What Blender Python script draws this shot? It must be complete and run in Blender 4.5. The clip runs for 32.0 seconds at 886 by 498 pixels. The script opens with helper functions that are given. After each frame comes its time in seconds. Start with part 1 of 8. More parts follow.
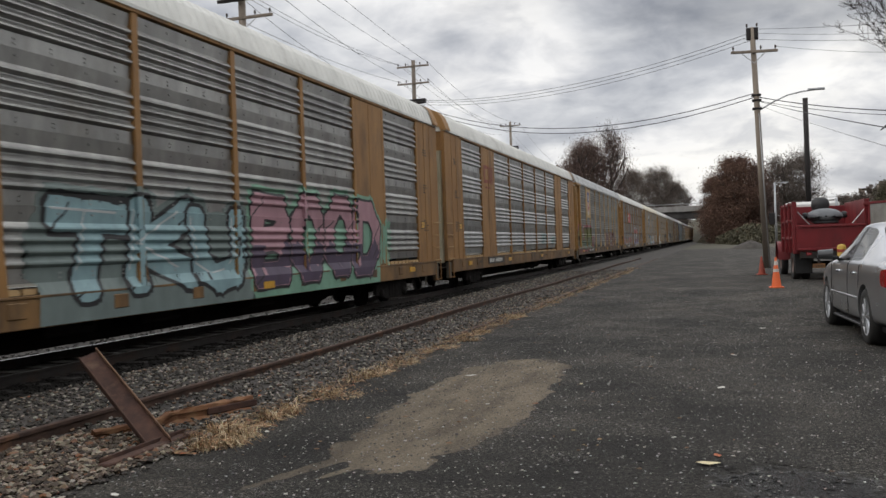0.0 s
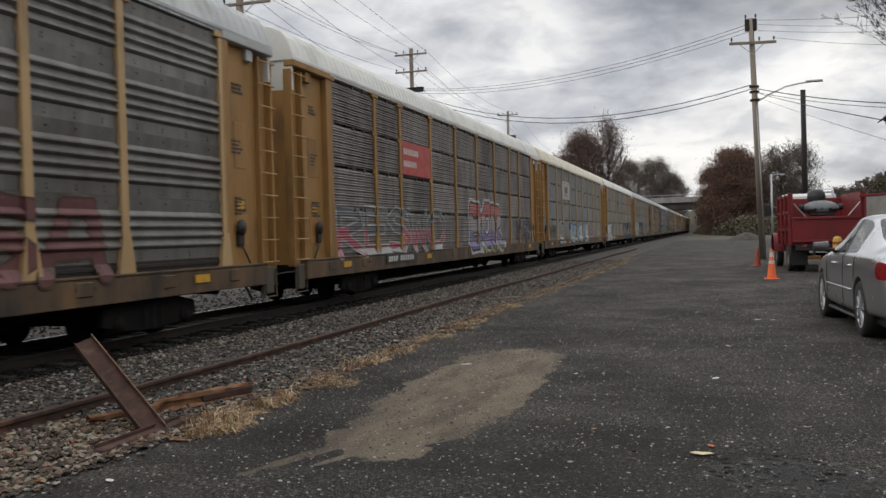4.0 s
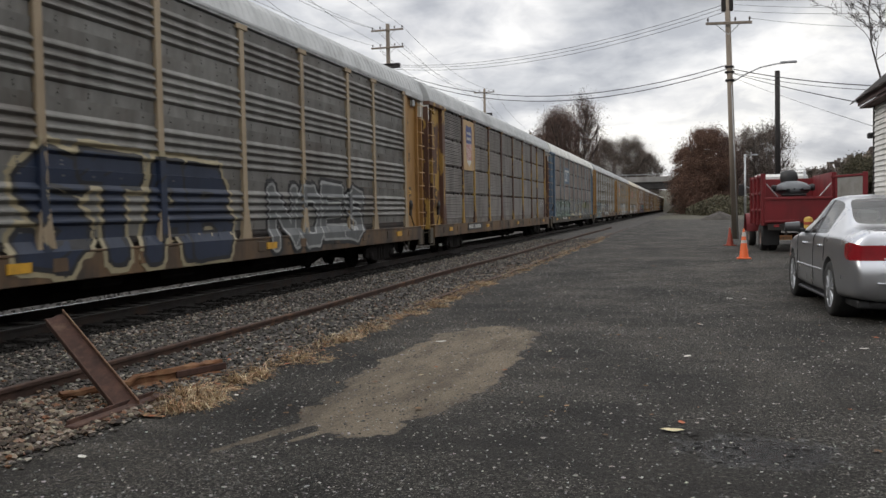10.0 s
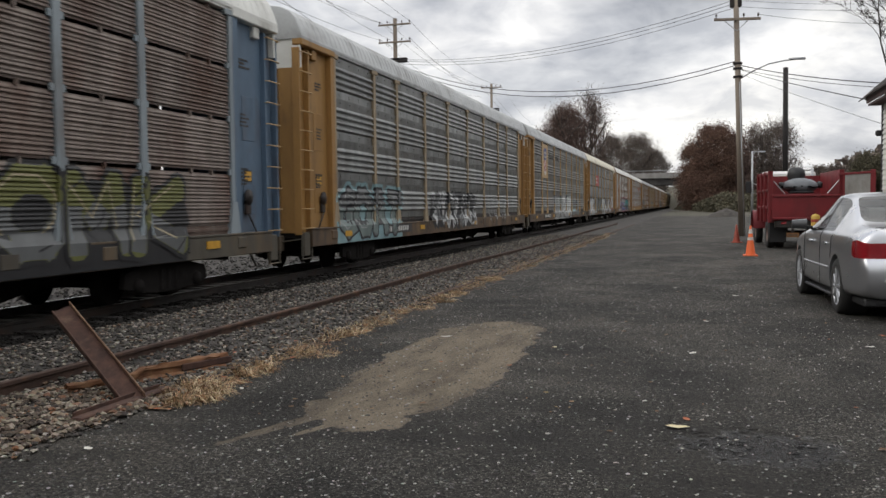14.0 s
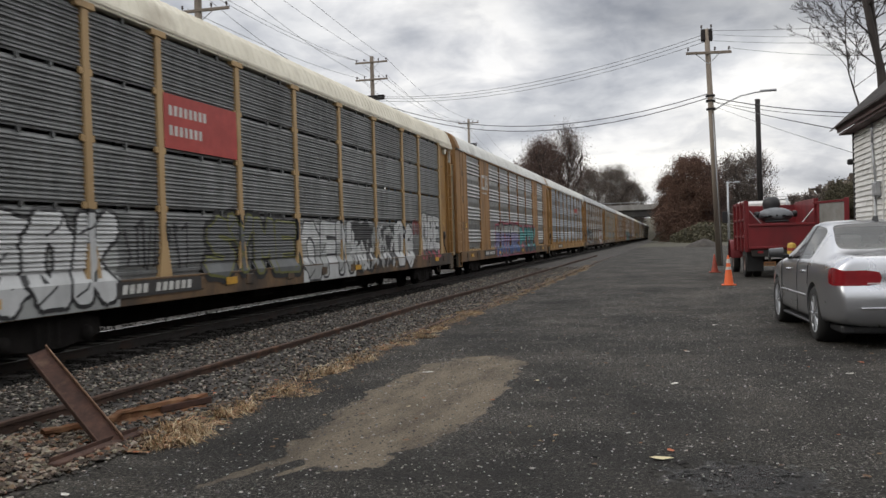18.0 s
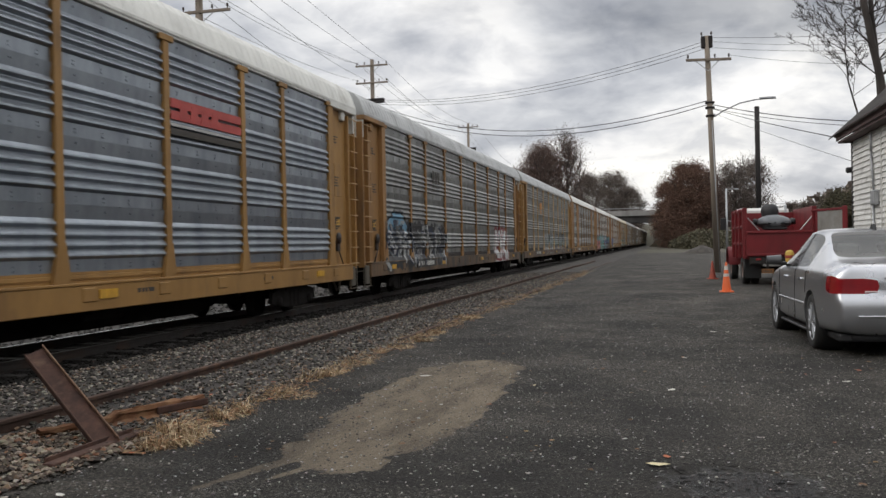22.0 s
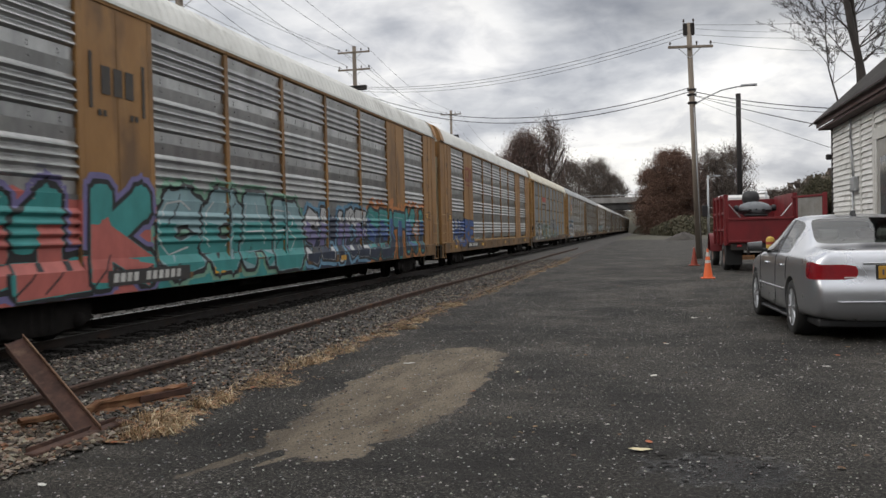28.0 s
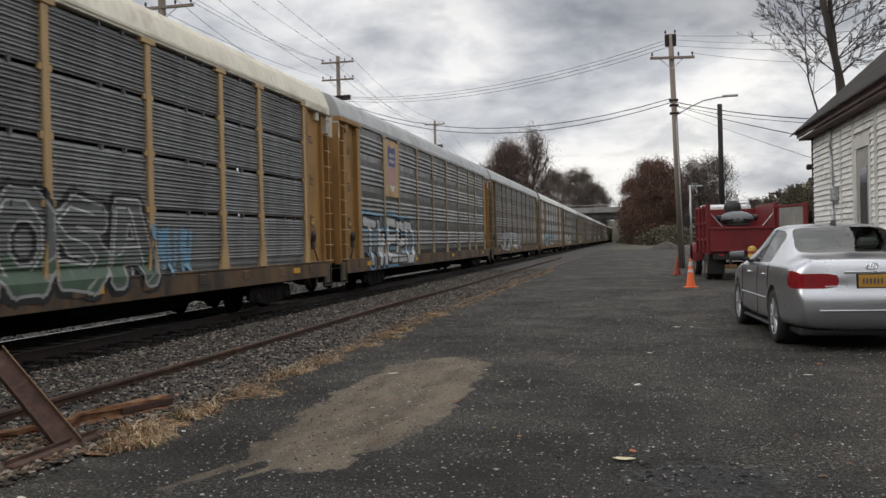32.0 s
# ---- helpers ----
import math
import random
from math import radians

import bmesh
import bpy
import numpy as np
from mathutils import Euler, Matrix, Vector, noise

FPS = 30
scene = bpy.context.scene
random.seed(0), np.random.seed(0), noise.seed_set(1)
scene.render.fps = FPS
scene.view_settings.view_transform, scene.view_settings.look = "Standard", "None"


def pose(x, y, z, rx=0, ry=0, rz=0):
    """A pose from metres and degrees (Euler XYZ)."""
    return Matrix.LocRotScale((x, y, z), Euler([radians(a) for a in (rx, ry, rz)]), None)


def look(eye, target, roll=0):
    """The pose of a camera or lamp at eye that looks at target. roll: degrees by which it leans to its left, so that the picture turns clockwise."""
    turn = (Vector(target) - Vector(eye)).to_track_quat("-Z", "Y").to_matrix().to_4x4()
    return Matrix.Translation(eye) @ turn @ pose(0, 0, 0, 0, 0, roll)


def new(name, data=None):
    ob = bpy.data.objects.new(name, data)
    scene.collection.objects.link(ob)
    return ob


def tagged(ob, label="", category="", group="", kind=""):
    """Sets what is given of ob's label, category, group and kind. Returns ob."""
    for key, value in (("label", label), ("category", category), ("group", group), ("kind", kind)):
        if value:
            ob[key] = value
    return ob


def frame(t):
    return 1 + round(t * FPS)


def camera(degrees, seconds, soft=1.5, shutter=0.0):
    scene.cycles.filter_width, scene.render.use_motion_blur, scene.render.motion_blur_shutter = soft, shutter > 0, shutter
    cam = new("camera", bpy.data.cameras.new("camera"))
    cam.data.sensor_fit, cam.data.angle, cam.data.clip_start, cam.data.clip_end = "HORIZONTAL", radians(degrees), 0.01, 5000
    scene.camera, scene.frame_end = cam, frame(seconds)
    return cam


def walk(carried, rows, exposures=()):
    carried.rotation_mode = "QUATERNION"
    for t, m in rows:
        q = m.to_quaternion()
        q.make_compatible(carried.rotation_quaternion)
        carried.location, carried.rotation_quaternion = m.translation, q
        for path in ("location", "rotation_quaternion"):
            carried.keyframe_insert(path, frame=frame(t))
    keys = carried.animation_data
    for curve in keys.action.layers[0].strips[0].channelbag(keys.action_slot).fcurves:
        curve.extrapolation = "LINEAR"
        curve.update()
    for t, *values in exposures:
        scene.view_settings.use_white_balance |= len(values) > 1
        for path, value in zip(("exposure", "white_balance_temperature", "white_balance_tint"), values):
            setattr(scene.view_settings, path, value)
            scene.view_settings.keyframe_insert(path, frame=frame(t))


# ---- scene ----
# ---------------------------------------------------------------- camera
EYE = Vector((0.0, 0.0, 1.6))
cam = camera(54.0, 32.0, shutter=0.12)
# seconds, yaw to the left of the track, pitch, roll, in degrees: a hand-held camera that turns on the spot
PATH = [
    (0, 17.33, -0.18, -2.01), (0.5, 17.30, -0.00, -2.04), (1, 17.36, -0.20, -2.11), (1.5, 17.46, -0.22, -2.36),
    (2, 17.46, -0.49, -2.22), (2.5, 17.14, -0.57, -1.50), (3, 16.94, -0.64, -1.30), (3.5, 16.96, -0.75, -1.44),
    (5.5, 17.60, -1.26, -1.63), (6, 17.63, -1.12, -1.66), (6.5, 17.40, -0.97, -1.79), (7, 17.43, -1.20, -1.79),
    (7.5, 17.56, -1.35, -1.82), (8, 17.48, -1.30, -1.58), (8.5, 17.54, -1.17, -1.24), (9, 17.29, -1.87, -1.02),
    (9.5, 16.31, -2.50, -1.08), (10, 15.53, -2.44, -1.09), (10.5, 15.58, -2.53, -1.20), (11, 15.57, -2.93, -1.30),
    (11.5, 15.31, -2.80, -1.36), (12, 15.41, -2.85, -1.26), (12.5, 15.44, -3.03, -1.04), (13, 15.60, -3.02, -0.88),
    (13.5, 15.83, -3.11, -0.92), (14, 15.92, -2.76, -0.72), (14.5, 15.48, -2.62, -0.16), (16.5, 14.85, -3.02, -0.37),
    (17, 14.66, -2.56, -0.46), (17.5, 14.40, -1.08, -1.11), (18, 14.56, -0.48, -1.74), (18.5, 14.64, -0.74, -1.63),
    (19, 14.31, -0.77, -1.03), (19.5, 14.29, -0.39, -0.78), (20, 14.46, -0.28, -0.97), (20.5, 14.59, -0.39, -1.05),
    (21, 14.55, -0.33, -1.03), (21.5, 14.42, -0.12, -1.07), (22, 14.44, -0.23, -1.14), (22.5, 14.29, -0.59, -1.11),
    (23, 14.23, -0.81, -1.12), (23.5, 14.11, -0.53, -1.26), (24, 13.81, -0.43, -1.28), (24.5, 13.85, -0.73, -1.10),
    (25, 13.97, -1.05, -0.95), (25.5, 13.74, -1.22, -1.00), (27.5, 13.67, -1.12, -1.10), (28, 13.35, -1.08, -1.31),
    (28.5, 13.02, -0.76, -1.36), (29, 12.75, -0.42, -1.47), (29.5, 12.78, -0.34, -1.39), (30, 12.82, -0.29, -1.30),
    (30.5, 12.52, -0.42, -1.42), (31, 11.98, -0.51, -1.61), (31.5, 12.17, -0.43, -1.28), (32, 12.28, -0.46, -1.38),
]


def turned(yaw, pitch, roll):
    a, b = radians(yaw), radians(pitch)
    way = Vector((-math.sin(a) * math.cos(b), math.cos(a) * math.cos(b), math.sin(b)))
    return look(EYE, EYE + way, roll)


walk(cam, [(t, turned(*angles)) for t, *angles in PATH], [(t, stops, 6640, 10) for t, stops in ((0, -0.05), (2, -0.12), (4, -0.08), (8, 0.03), (14, 0.06), (20, 0.0), (25, 0.02), (29, -0.02), (30, -0.08), (31, -0.18), (32, -0.08))])
# ---------------------------------------------------------------- light
scene.view_settings.exposure = 0.0
SUN_AZ, SUN_EL = radians(250), radians(38)
world = bpy.data.worlds.new("overcast_sky")
scene.world = world
world.use_nodes = True


def overcast():
    """Broken cloud over a pale sky: noise laid on a level sheet of cloud high above, with a Nishita sky behind it."""
    tree = world.node_tree
    n, link = tree.nodes, tree.links.new
    n.clear()
    out, back = n.new("ShaderNodeOutputWorld"), n.new("ShaderNodeBackground")
    sky = n.new("ShaderNodeTexSky")
    sky.sky_type, sky.sun_disc, sky.sun_elevation, sky.sun_rotation = "NISHITA", False, SUN_EL, SUN_AZ
    sky.dust_density = 3.0
    pale = n.new("ShaderNodeVectorMath")
    pale.operation = "SCALE"
    pale.inputs["Scale"].default_value = 0.10
    link(sky.outputs[0], pale.inputs[0])
    co, sep = n.new("ShaderNodeTexCoord"), n.new("ShaderNodeSeparateXYZ")
    link(co.outputs["Generated"], sep.inputs[0])
    up = n.new("ShaderNodeMath")
    up.operation = "MAXIMUM"
    up.inputs[1].default_value = 0.0
    link(sep.outputs["Z"], up.inputs[0])
    high = n.new("ShaderNodeMath")
    high.operation = "ADD"
    high.inputs[1].default_value = 0.30
    link(up.outputs[0], high.inputs[0])
    flat = n.new("ShaderNodeVectorMath")
    flat.operation = "DIVIDE"
    both = n.new("ShaderNodeCombineXYZ")
    for axis in "XYZ":
        link(high.outputs[0], both.inputs[axis])
    link(co.outputs["Generated"], flat.inputs[0])
    link(both.outputs[0], flat.inputs[1])
    shift = n.new("ShaderNodeMapping")
    shift.inputs["Location"].default_value = (CLOUD_X, CLOUD_Y, 0)
    shift.inputs["Scale"].default_value = (1.0, 1.0, 0.35)
    link(flat.outputs[0], shift.inputs["Vector"])

    def cloud(scale, detail, rough, distort, stops):
        tex, ramp = n.new("ShaderNodeTexNoise"), n.new("ShaderNodeValToRGB")
        tex.inputs["Scale"].default_value, tex.inputs["Detail"].default_value = scale, detail
        tex.inputs["Roughness"].default_value, tex.inputs["Distortion"].default_value = rough, distort
        link(shift.outputs[0], tex.inputs["Vector"])
        link(tex.outputs["Fac"], ramp.inputs[0])
        for _ in stops[2:]:
            ramp.color_ramp.elements.new(0.5)
        for e, (at, c) in zip(ramp.color_ramp.elements, stops):
            e.position, e.color = at, (*c, 1)
        return ramp.outputs["Color"]

    body = cloud(1.75, 6, 0.5, 0.25, [(0.31, (0.52, 0.545, 0.60)), (0.40, (0.73, 0.75, 0.79)), (0.475, (0.98, 0.985, 1.0)), (0.58, (1.09, 1.085, 1.07))])
    wisps = cloud(5.2, 6, 0.55, 0.3, [(0.37, (0.75, 0.765, 0.80)), (0.59, (1.09, 1.09, 1.085))])
    mix = n.new("ShaderNodeMix")
    mix.data_type, mix.blend_type = "RGBA", "MULTIPLY"
    mix.inputs["Factor"].default_value = 1.0
    link(body, mix.inputs["A"])
    link(wisps, mix.inputs["B"])
    # one long dark bank of cloud over the end of the yard
    spot, stretch = n.new("ShaderNodeVectorMath"), n.new("ShaderNodeMapping")
    stretch.inputs["Location"].default_value, stretch.inputs["Scale"].default_value = (-0.30 / 0.75, -1.75 / 0.32, 0), (1 / 0.75, 1 / 0.32, 0)
    spot.operation = "LENGTH"
    link(flat.outputs[0], stretch.inputs["Vector"])
    link(stretch.outputs[0], spot.inputs[0])
    fray, off = n.new("ShaderNodeTexNoise"), n.new("ShaderNodeMath")
    fray.inputs["Scale"].default_value, fray.inputs["Detail"].default_value = 4.0, 6
    link(shift.outputs[0], fray.inputs["Vector"])
    off.operation = "MULTIPLY_ADD"
    off.inputs[1].default_value = 1.9
    link(fray.outputs["Fac"], off.inputs[0])
    link(spot.outputs["Value"], off.inputs[2])
    bank, shade = n.new("ShaderNodeMapRange"), n.new("ShaderNodeVectorMath")
    bank.interpolation_type = "SMOOTHSTEP"
    bank.inputs["From Min"].default_value, bank.inputs["From Max"].default_value = 1.1, 2.1
    bank.inputs["To Min"].default_value, bank.inputs["To Max"].default_value = 0.72, 1.0
    link(off.outputs[0], bank.inputs["Value"])
    shade.operation = "SCALE"
    link(mix.outputs["Result"], shade.inputs[0])
    link(bank.outputs[0], shade.inputs["Scale"])
    # bright, slightly warm break in the cloud towards the horizon
    low, lift = n.new("ShaderNodeMapRange"), n.new("ShaderNodeMix")
    low.inputs["From Min"].default_value, low.inputs["From Max"].default_value = 0.0, 0.13
    low.inputs["To Min"].default_value, low.inputs["To Max"].default_value = 0.22, 0.0
    link(up.outputs[0], low.inputs["Value"])
    lift.data_type = "RGBA"
    lift.inputs["B"].default_value = (0.86, 0.845, 0.815, 1)
    link(low.outputs[0], lift.inputs["Factor"])
    link(shade.outputs[0], lift.inputs["A"])
    # an overcast sky is brighter overhead than low down
    climb, brighter = n.new("ShaderNodeMapRange"), n.new("ShaderNodeVectorMath")
    climb.inputs["From Min"].default_value, climb.inputs["From Max"].default_value = 0.34, 0.75
    climb.inputs["To Min"].default_value, climb.inputs["To Max"].default_value = 1.0, 1.9
    link(up.outputs[0], climb.inputs["Value"])
    brighter.operation = "SCALE"
    link(lift.outputs["Result"], brighter.inputs[0])
    link(climb.outputs[0], brighter.inputs["Scale"])
    last = n.new("ShaderNodeMix")
    last.data_type = "RGBA"
    last.inputs["Factor"].default_value = 0.92
    link(pale.outputs[0], last.inputs["A"])
    link(brighter.outputs[0], last.inputs["B"])
    link(last.outputs["Result"], back.inputs["Color"])
    back.inputs["Strength"].default_value = SKY
    link(back.outputs[0], out.inputs["Surface"])


CLOUD_X, CLOUD_Y, SKY = 3.1, 0.4, 0.97
overcast()
sun = new("sun", bpy.data.lights.new("sun", "SUN"))
sun.data.energy, sun.data.angle, sun.data.color = 0.7, radians(25), (1.0, 0.96, 0.90)
sun.matrix_world = look((0, 0, 0), (-math.sin(SUN_AZ) * math.cos(SUN_EL), -math.cos(SUN_AZ) * math.cos(SUN_EL), -math.sin(SUN_EL)))


# ---------------------------------------------------------------- materials
def surface(name, color, second=None, rough=0.7, metal=0.0, scale=3.0, fine=40.0, amount=0.5, bump=0.0, streak=1.0,
            dirt=None, dirt_amount=0.0, dirt_scale=1.0, spec=0.5, hue=0.0, coat=0.0, bump_fine=None):
    """A procedural surface in metres: base colour drifting to a second one at two scales, streaks that run down
    (streak < 1 stretches them), dirt in patches, fine relief, and a small shift of tone from piece to piece."""
    m = bpy.data.materials.new(name)
    m.use_nodes = True
    n, link = m.node_tree.nodes, m.node_tree.links.new
    bsdf = n["Principled BSDF"]
    second = second or tuple(c * 0.72 for c in color)
    co, info = n.new("ShaderNodeTexCoord"), n.new("ShaderNodeObjectInfo")
    away, put = n.new("ShaderNodeVectorMath"), n.new("ShaderNodeVectorMath")
    away.operation, put.operation = "SCALE", "ADD"
    away.inputs[0].default_value = (17.0, 31.0, 23.0)
    link(info.outputs["Random"], away.inputs["Scale"])
    link(co.outputs["Object"], put.inputs[0])
    link(away.outputs[0], put.inputs[1])
    squash = n.new("ShaderNodeMapping")
    squash.inputs["Scale"].default_value = (1, 1, streak)
    link(put.outputs[0], squash.inputs["Vector"])

    def noise_at(size, detail, rough_=0.6, vector=squash):
        tex = n.new("ShaderNodeTexNoise")
        tex.inputs["Scale"].default_value, tex.inputs["Detail"].default_value = size, detail
        tex.inputs["Roughness"].default_value = rough_
        link(vector.outputs[0], tex.inputs["Vector"])
        return tex.outputs["Fac"]

    def spread(value, lo, hi, top):
        r = n.new("ShaderNodeMapRange")
        r.inputs["From Min"].default_value, r.inputs["From Max"].default_value = lo, hi
        r.inputs["To Min"].default_value, r.inputs["To Max"].default_value = 0.0, top
        link(value, r.inputs["Value"])
        return r.outputs[0]

    def blend(fac, a, b, how="MIX"):
        mix = n.new("ShaderNodeMix")
        mix.data_type, mix.blend_type = "RGBA", how
        if isinstance(fac, float):
            mix.inputs["Factor"].default_value = fac
        else:
            link(fac, mix.inputs["Factor"])
        for socket, c in (("A", a), ("B", b)):
            if isinstance(c, tuple):
                mix.inputs[socket].default_value = (*c, 1)
            else:
                link(c, mix.inputs[socket])
        return mix.outputs["Result"]

    big, small = noise_at(scale, 4), noise_at(fine, 3, 0.7)
    tone = blend(spread(big, 0.35, 0.68, min(1.0, amount * 1.6)), color, second)
    tone = blend(spread(small, 0.4, 0.75, amount * 0.7), tone, second)
    if dirt:
        tone = blend(spread(noise_at(dirt_scale * 1.3, 6, 0.7), 0.47, 0.50, 1.0) if dirt_amount > 0.7 else spread(noise_at(dirt_scale, 5, 0.65), 0.62 - 0.35 * dirt_amount, 0.80 - 0.25 * dirt_amount, min(1.0, 0.35 + dirt_amount)), tone, dirt)
    if hue:
        vary = n.new("ShaderNodeHueSaturation")
        r = n.new("ShaderNodeMapRange")
        r.inputs["To Min"].default_value, r.inputs["To Max"].default_value = 1 - hue, 1 + hue
        link(info.outputs["Random"], r.inputs["Value"])
        link(r.outputs[0], vary.inputs["Value"])
        link(tone, vary.inputs["Color"])
        tone = vary.outputs[0]
    link(tone, bsdf.inputs["Base Color"])
    r = n.new("ShaderNodeMapRange")
    r.inputs["To Min"].default_value, r.inputs["To Max"].default_value = max(0.03, rough - 0.12), min(1.0, rough + 0.12)
    link(big, r.inputs["Value"])
    link(r.outputs[0], bsdf.inputs["Roughness"])
    bsdf.inputs["Metallic"].default_value = metal
    bsdf.inputs["Specular IOR Level"].default_value = spec
    bsdf.inputs["Coat Weight"].default_value = coat
    bsdf.inputs["Coat Roughness"].default_value = 0.08
    if bump:
        b = n.new("ShaderNodeBump")
        b.inputs["Strength"].default_value, b.inputs["Distance"].default_value = 0.6, bump
        link(noise_at(bump_fine, 4, 0.65) if bump_fine else small, b.inputs["Height"])
        link(b.outputs[0], bsdf.inputs["Normal"])
    return m


def plain(name, color, rough=0.5, metal=0.0, emit=0.0):
    m = bpy.data.materials.new(name)
    m.use_nodes = True
    b = m.node_tree.nodes["Principled BSDF"]
    b.inputs["Base Color"].default_value, b.inputs["Roughness"].default_value, b.inputs["Metallic"].default_value = (*color, 1), rough, metal
    if emit:
        b.inputs["Emission Color"].default_value, b.inputs["Emission Strength"].default_value = (*color, 1), emit
    return m


def glass(name, tint, rough=0.02):
    m = bpy.data.materials.new(name)
    m.use_nodes = True
    n, link = m.node_tree.nodes, m.node_tree.links.new
    out = n["Material Output"]
    clear, shine, mix, fres = (n.new("ShaderNodeBsdfTransparent"), n.new("ShaderNodeBsdfGlossy"), n.new("ShaderNodeMixShader"), n.new("ShaderNodeFresnel"))
    clear.inputs["Color"].default_value = (*tint, 1)
    shine.inputs["Roughness"].default_value = rough
    fres.inputs["IOR"].default_value = 1.6
    link(fres.outputs[0], mix.inputs[0])
    link(clear.outputs[0], mix.inputs[1])
    link(shine.outputs[0], mix.inputs[2])
    link(mix.outputs[0], out.inputs["Surface"])
    return m


# ---------------------------------------------------------------- building helpers
def part(name, mesh, material, parent=None, label="", at=(0, 0, 0), turn=(0, 0, 0)):
    """One mesh object (a bmesh, or a mesh that several share) under a thing or under a part."""
    if isinstance(mesh, bmesh.types.BMesh):
        mesh = baked(name, mesh)
    if not mesh.materials:
        mesh.materials.append(None)
    ob = new(name, mesh)
    if not isinstance(material, (list, tuple)):
        material = [material]
    for slot, m in zip(ob.material_slots, material):
        slot.link = "OBJECT"
        slot.material = m
    ob.location, ob.rotation_euler = at, [radians(a) for a in turn]
    ob.parent = parent
    if label:
        ob["label"] = label
    return ob


def baked(name, bm, smooth=False, slots=1):
    me = bpy.data.meshes.new(name)
    bm.normal_update()
    bm.to_mesh(me)
    bm.free()
    for _ in range(slots):
        me.materials.append(None)
    if smooth:
        me.polygons.foreach_set("use_smooth", [True] * len(me.polygons))
    return me


def thing(name, label, category, group="", at=(0, 0, 0), turn=0.0, kind=""):
    ob = new(name)
    ob.empty_display_size = 0.2
    ob.location, ob.rotation_euler = at, (0, 0, radians(turn))
    return tagged(ob, label, category, group, kind)


def block(bm, x0, x1, y0, y1, z0, z1, bevel=0.0, slot=0, m=None):
    """A box into bm, its edges taken off by bevel."""
    v = [bm.verts.new((x, y, z)) for x in (x0, x1) for y in (y0, y1) for z in (z0, z1)]
    f = [bm.faces.new([v[i] for i in q]) for q in ((0, 1, 3, 2), (4, 6, 7, 5), (0, 4, 5, 1), (2, 3, 7, 6), (0, 2, 6, 4), (1, 5, 7, 3))]
    for q in f:
        q.material_index = slot
    if bevel:
        edges = list({e for q in f for e in q.edges})
        made = bmesh.ops.bevel(bm, geom=edges, offset=bevel, segments=1, affect="EDGES", profile=0.5)
        for q in made["faces"]:
            q.material_index = slot
        v = list({w for q in made["faces"] for w in q.verts} | {w for w in v if w.is_valid})
    if m is not None:
        bmesh.ops.transform(bm, matrix=m, verts=v)
    return bm


def rod(bm, a, b, r0, r1=None, sides=8, cap=True, slot=0):
    """A tapered bar from a to b into bm."""
    a, b = Vector(a), Vector(b)
    r1 = r0 if r1 is None else r1
    q = (b - a).to_track_quat("Z", "Y").to_matrix()
    rings = []
    for p, r in ((a, r0), (b, r1)):
        rings.append([bm.verts.new(p + q @ Vector((r * math.cos(k * math.tau / sides), r * math.sin(k * math.tau / sides), 0))) for k in range(sides)])
    for k in range(sides):
        f = bm.faces.new((rings[0][k], rings[0][(k + 1) % sides], rings[1][(k + 1) % sides], rings[1][k]))
        f.smooth, f.material_index = sides > 5, slot
    if cap:
        bm.faces.new(rings[0][::-1]).material_index = slot
        bm.faces.new(rings[1]).material_index = slot
    return bm


def lathe(bm, profile, axis="z", sides=24, at=(0, 0, 0), slot=0, smooth=True):
    """A turned form: profile rows (radius, height) about an axis through at."""
    rings = []
    for r, h in profile:
        ring = []
        for k in range(sides):
            c, s = r * math.cos(k * math.tau / sides), r * math.sin(k * math.tau / sides)
            p = {"z": (c, s, h), "x": (h, c, s), "y": (s, h, c)}[axis]
            ring.append(bm.verts.new(Vector(p) + Vector(at)))
        rings.append(ring)
    for lo, hi in zip(rings, rings[1:]):
        for k in range(sides):
            f = bm.faces.new((lo[k], lo[(k + 1) % sides], hi[(k + 1) % sides], hi[k]))
            f.smooth, f.material_index = smooth, slot
    return bm


def prism(bm, outline, axis, lo, hi, slot=0):
    """A flat outline pushed from lo to hi along an axis. The outline is in the two other axes, in order."""
    def place(p, h):
        return {"x": (h, *p), "y": (p[0], h, p[1]), "z": (*p, h)}[axis]
    a = [bm.verts.new(place(p, lo)) for p in outline]
    b = [bm.verts.new(place(p, hi)) for p in outline]
    k = len(outline)
    for i in range(k):
        bm.faces.new((a[i], a[(i + 1) % k], b[(i + 1) % k], b[i])).material_index = slot
    bm.faces.new(a[::-1]).material_index = slot
    bm.faces.new(b).material_index = slot
    return bm


def loft(bm, rows, slot=0, smooth=True, close=False):
    """A skin over rows of points."""
    made = [[bm.verts.new(p) for p in row] for row in rows]
    for lo, hi in zip(made, made[1:]):
        k = len(lo)
        for i in range(k if close else k - 1):
            f = bm.faces.new((lo[i], lo[(i + 1) % k], hi[(i + 1) % k], hi[i]))
            f.smooth, f.material_index = smooth, slot
    return made
# ---------------------------------------------------------------- autorack train
PITCH, SPEED, GAP_AT_START = 29.0, 17.28, 27.77
SIDE = -8.6                      # the near side of the train
EDGES = (-12.08, -9.20, -7.22, -4.33, -1.46, 1.46, 4.33, 7.22, 9.20, 12.08)
LOW, TIER, BACK, RIDGE = 1.30, 1.03, -0.050, 0.058
shared = {}


def once(name, build, smooth=False, slots=1):
    if name not in shared:
        bm = bmesh.new()
        build(bm)
        shared[name] = baked(name.split("/")[0], bm, smooth, slots)
    return shared[name]


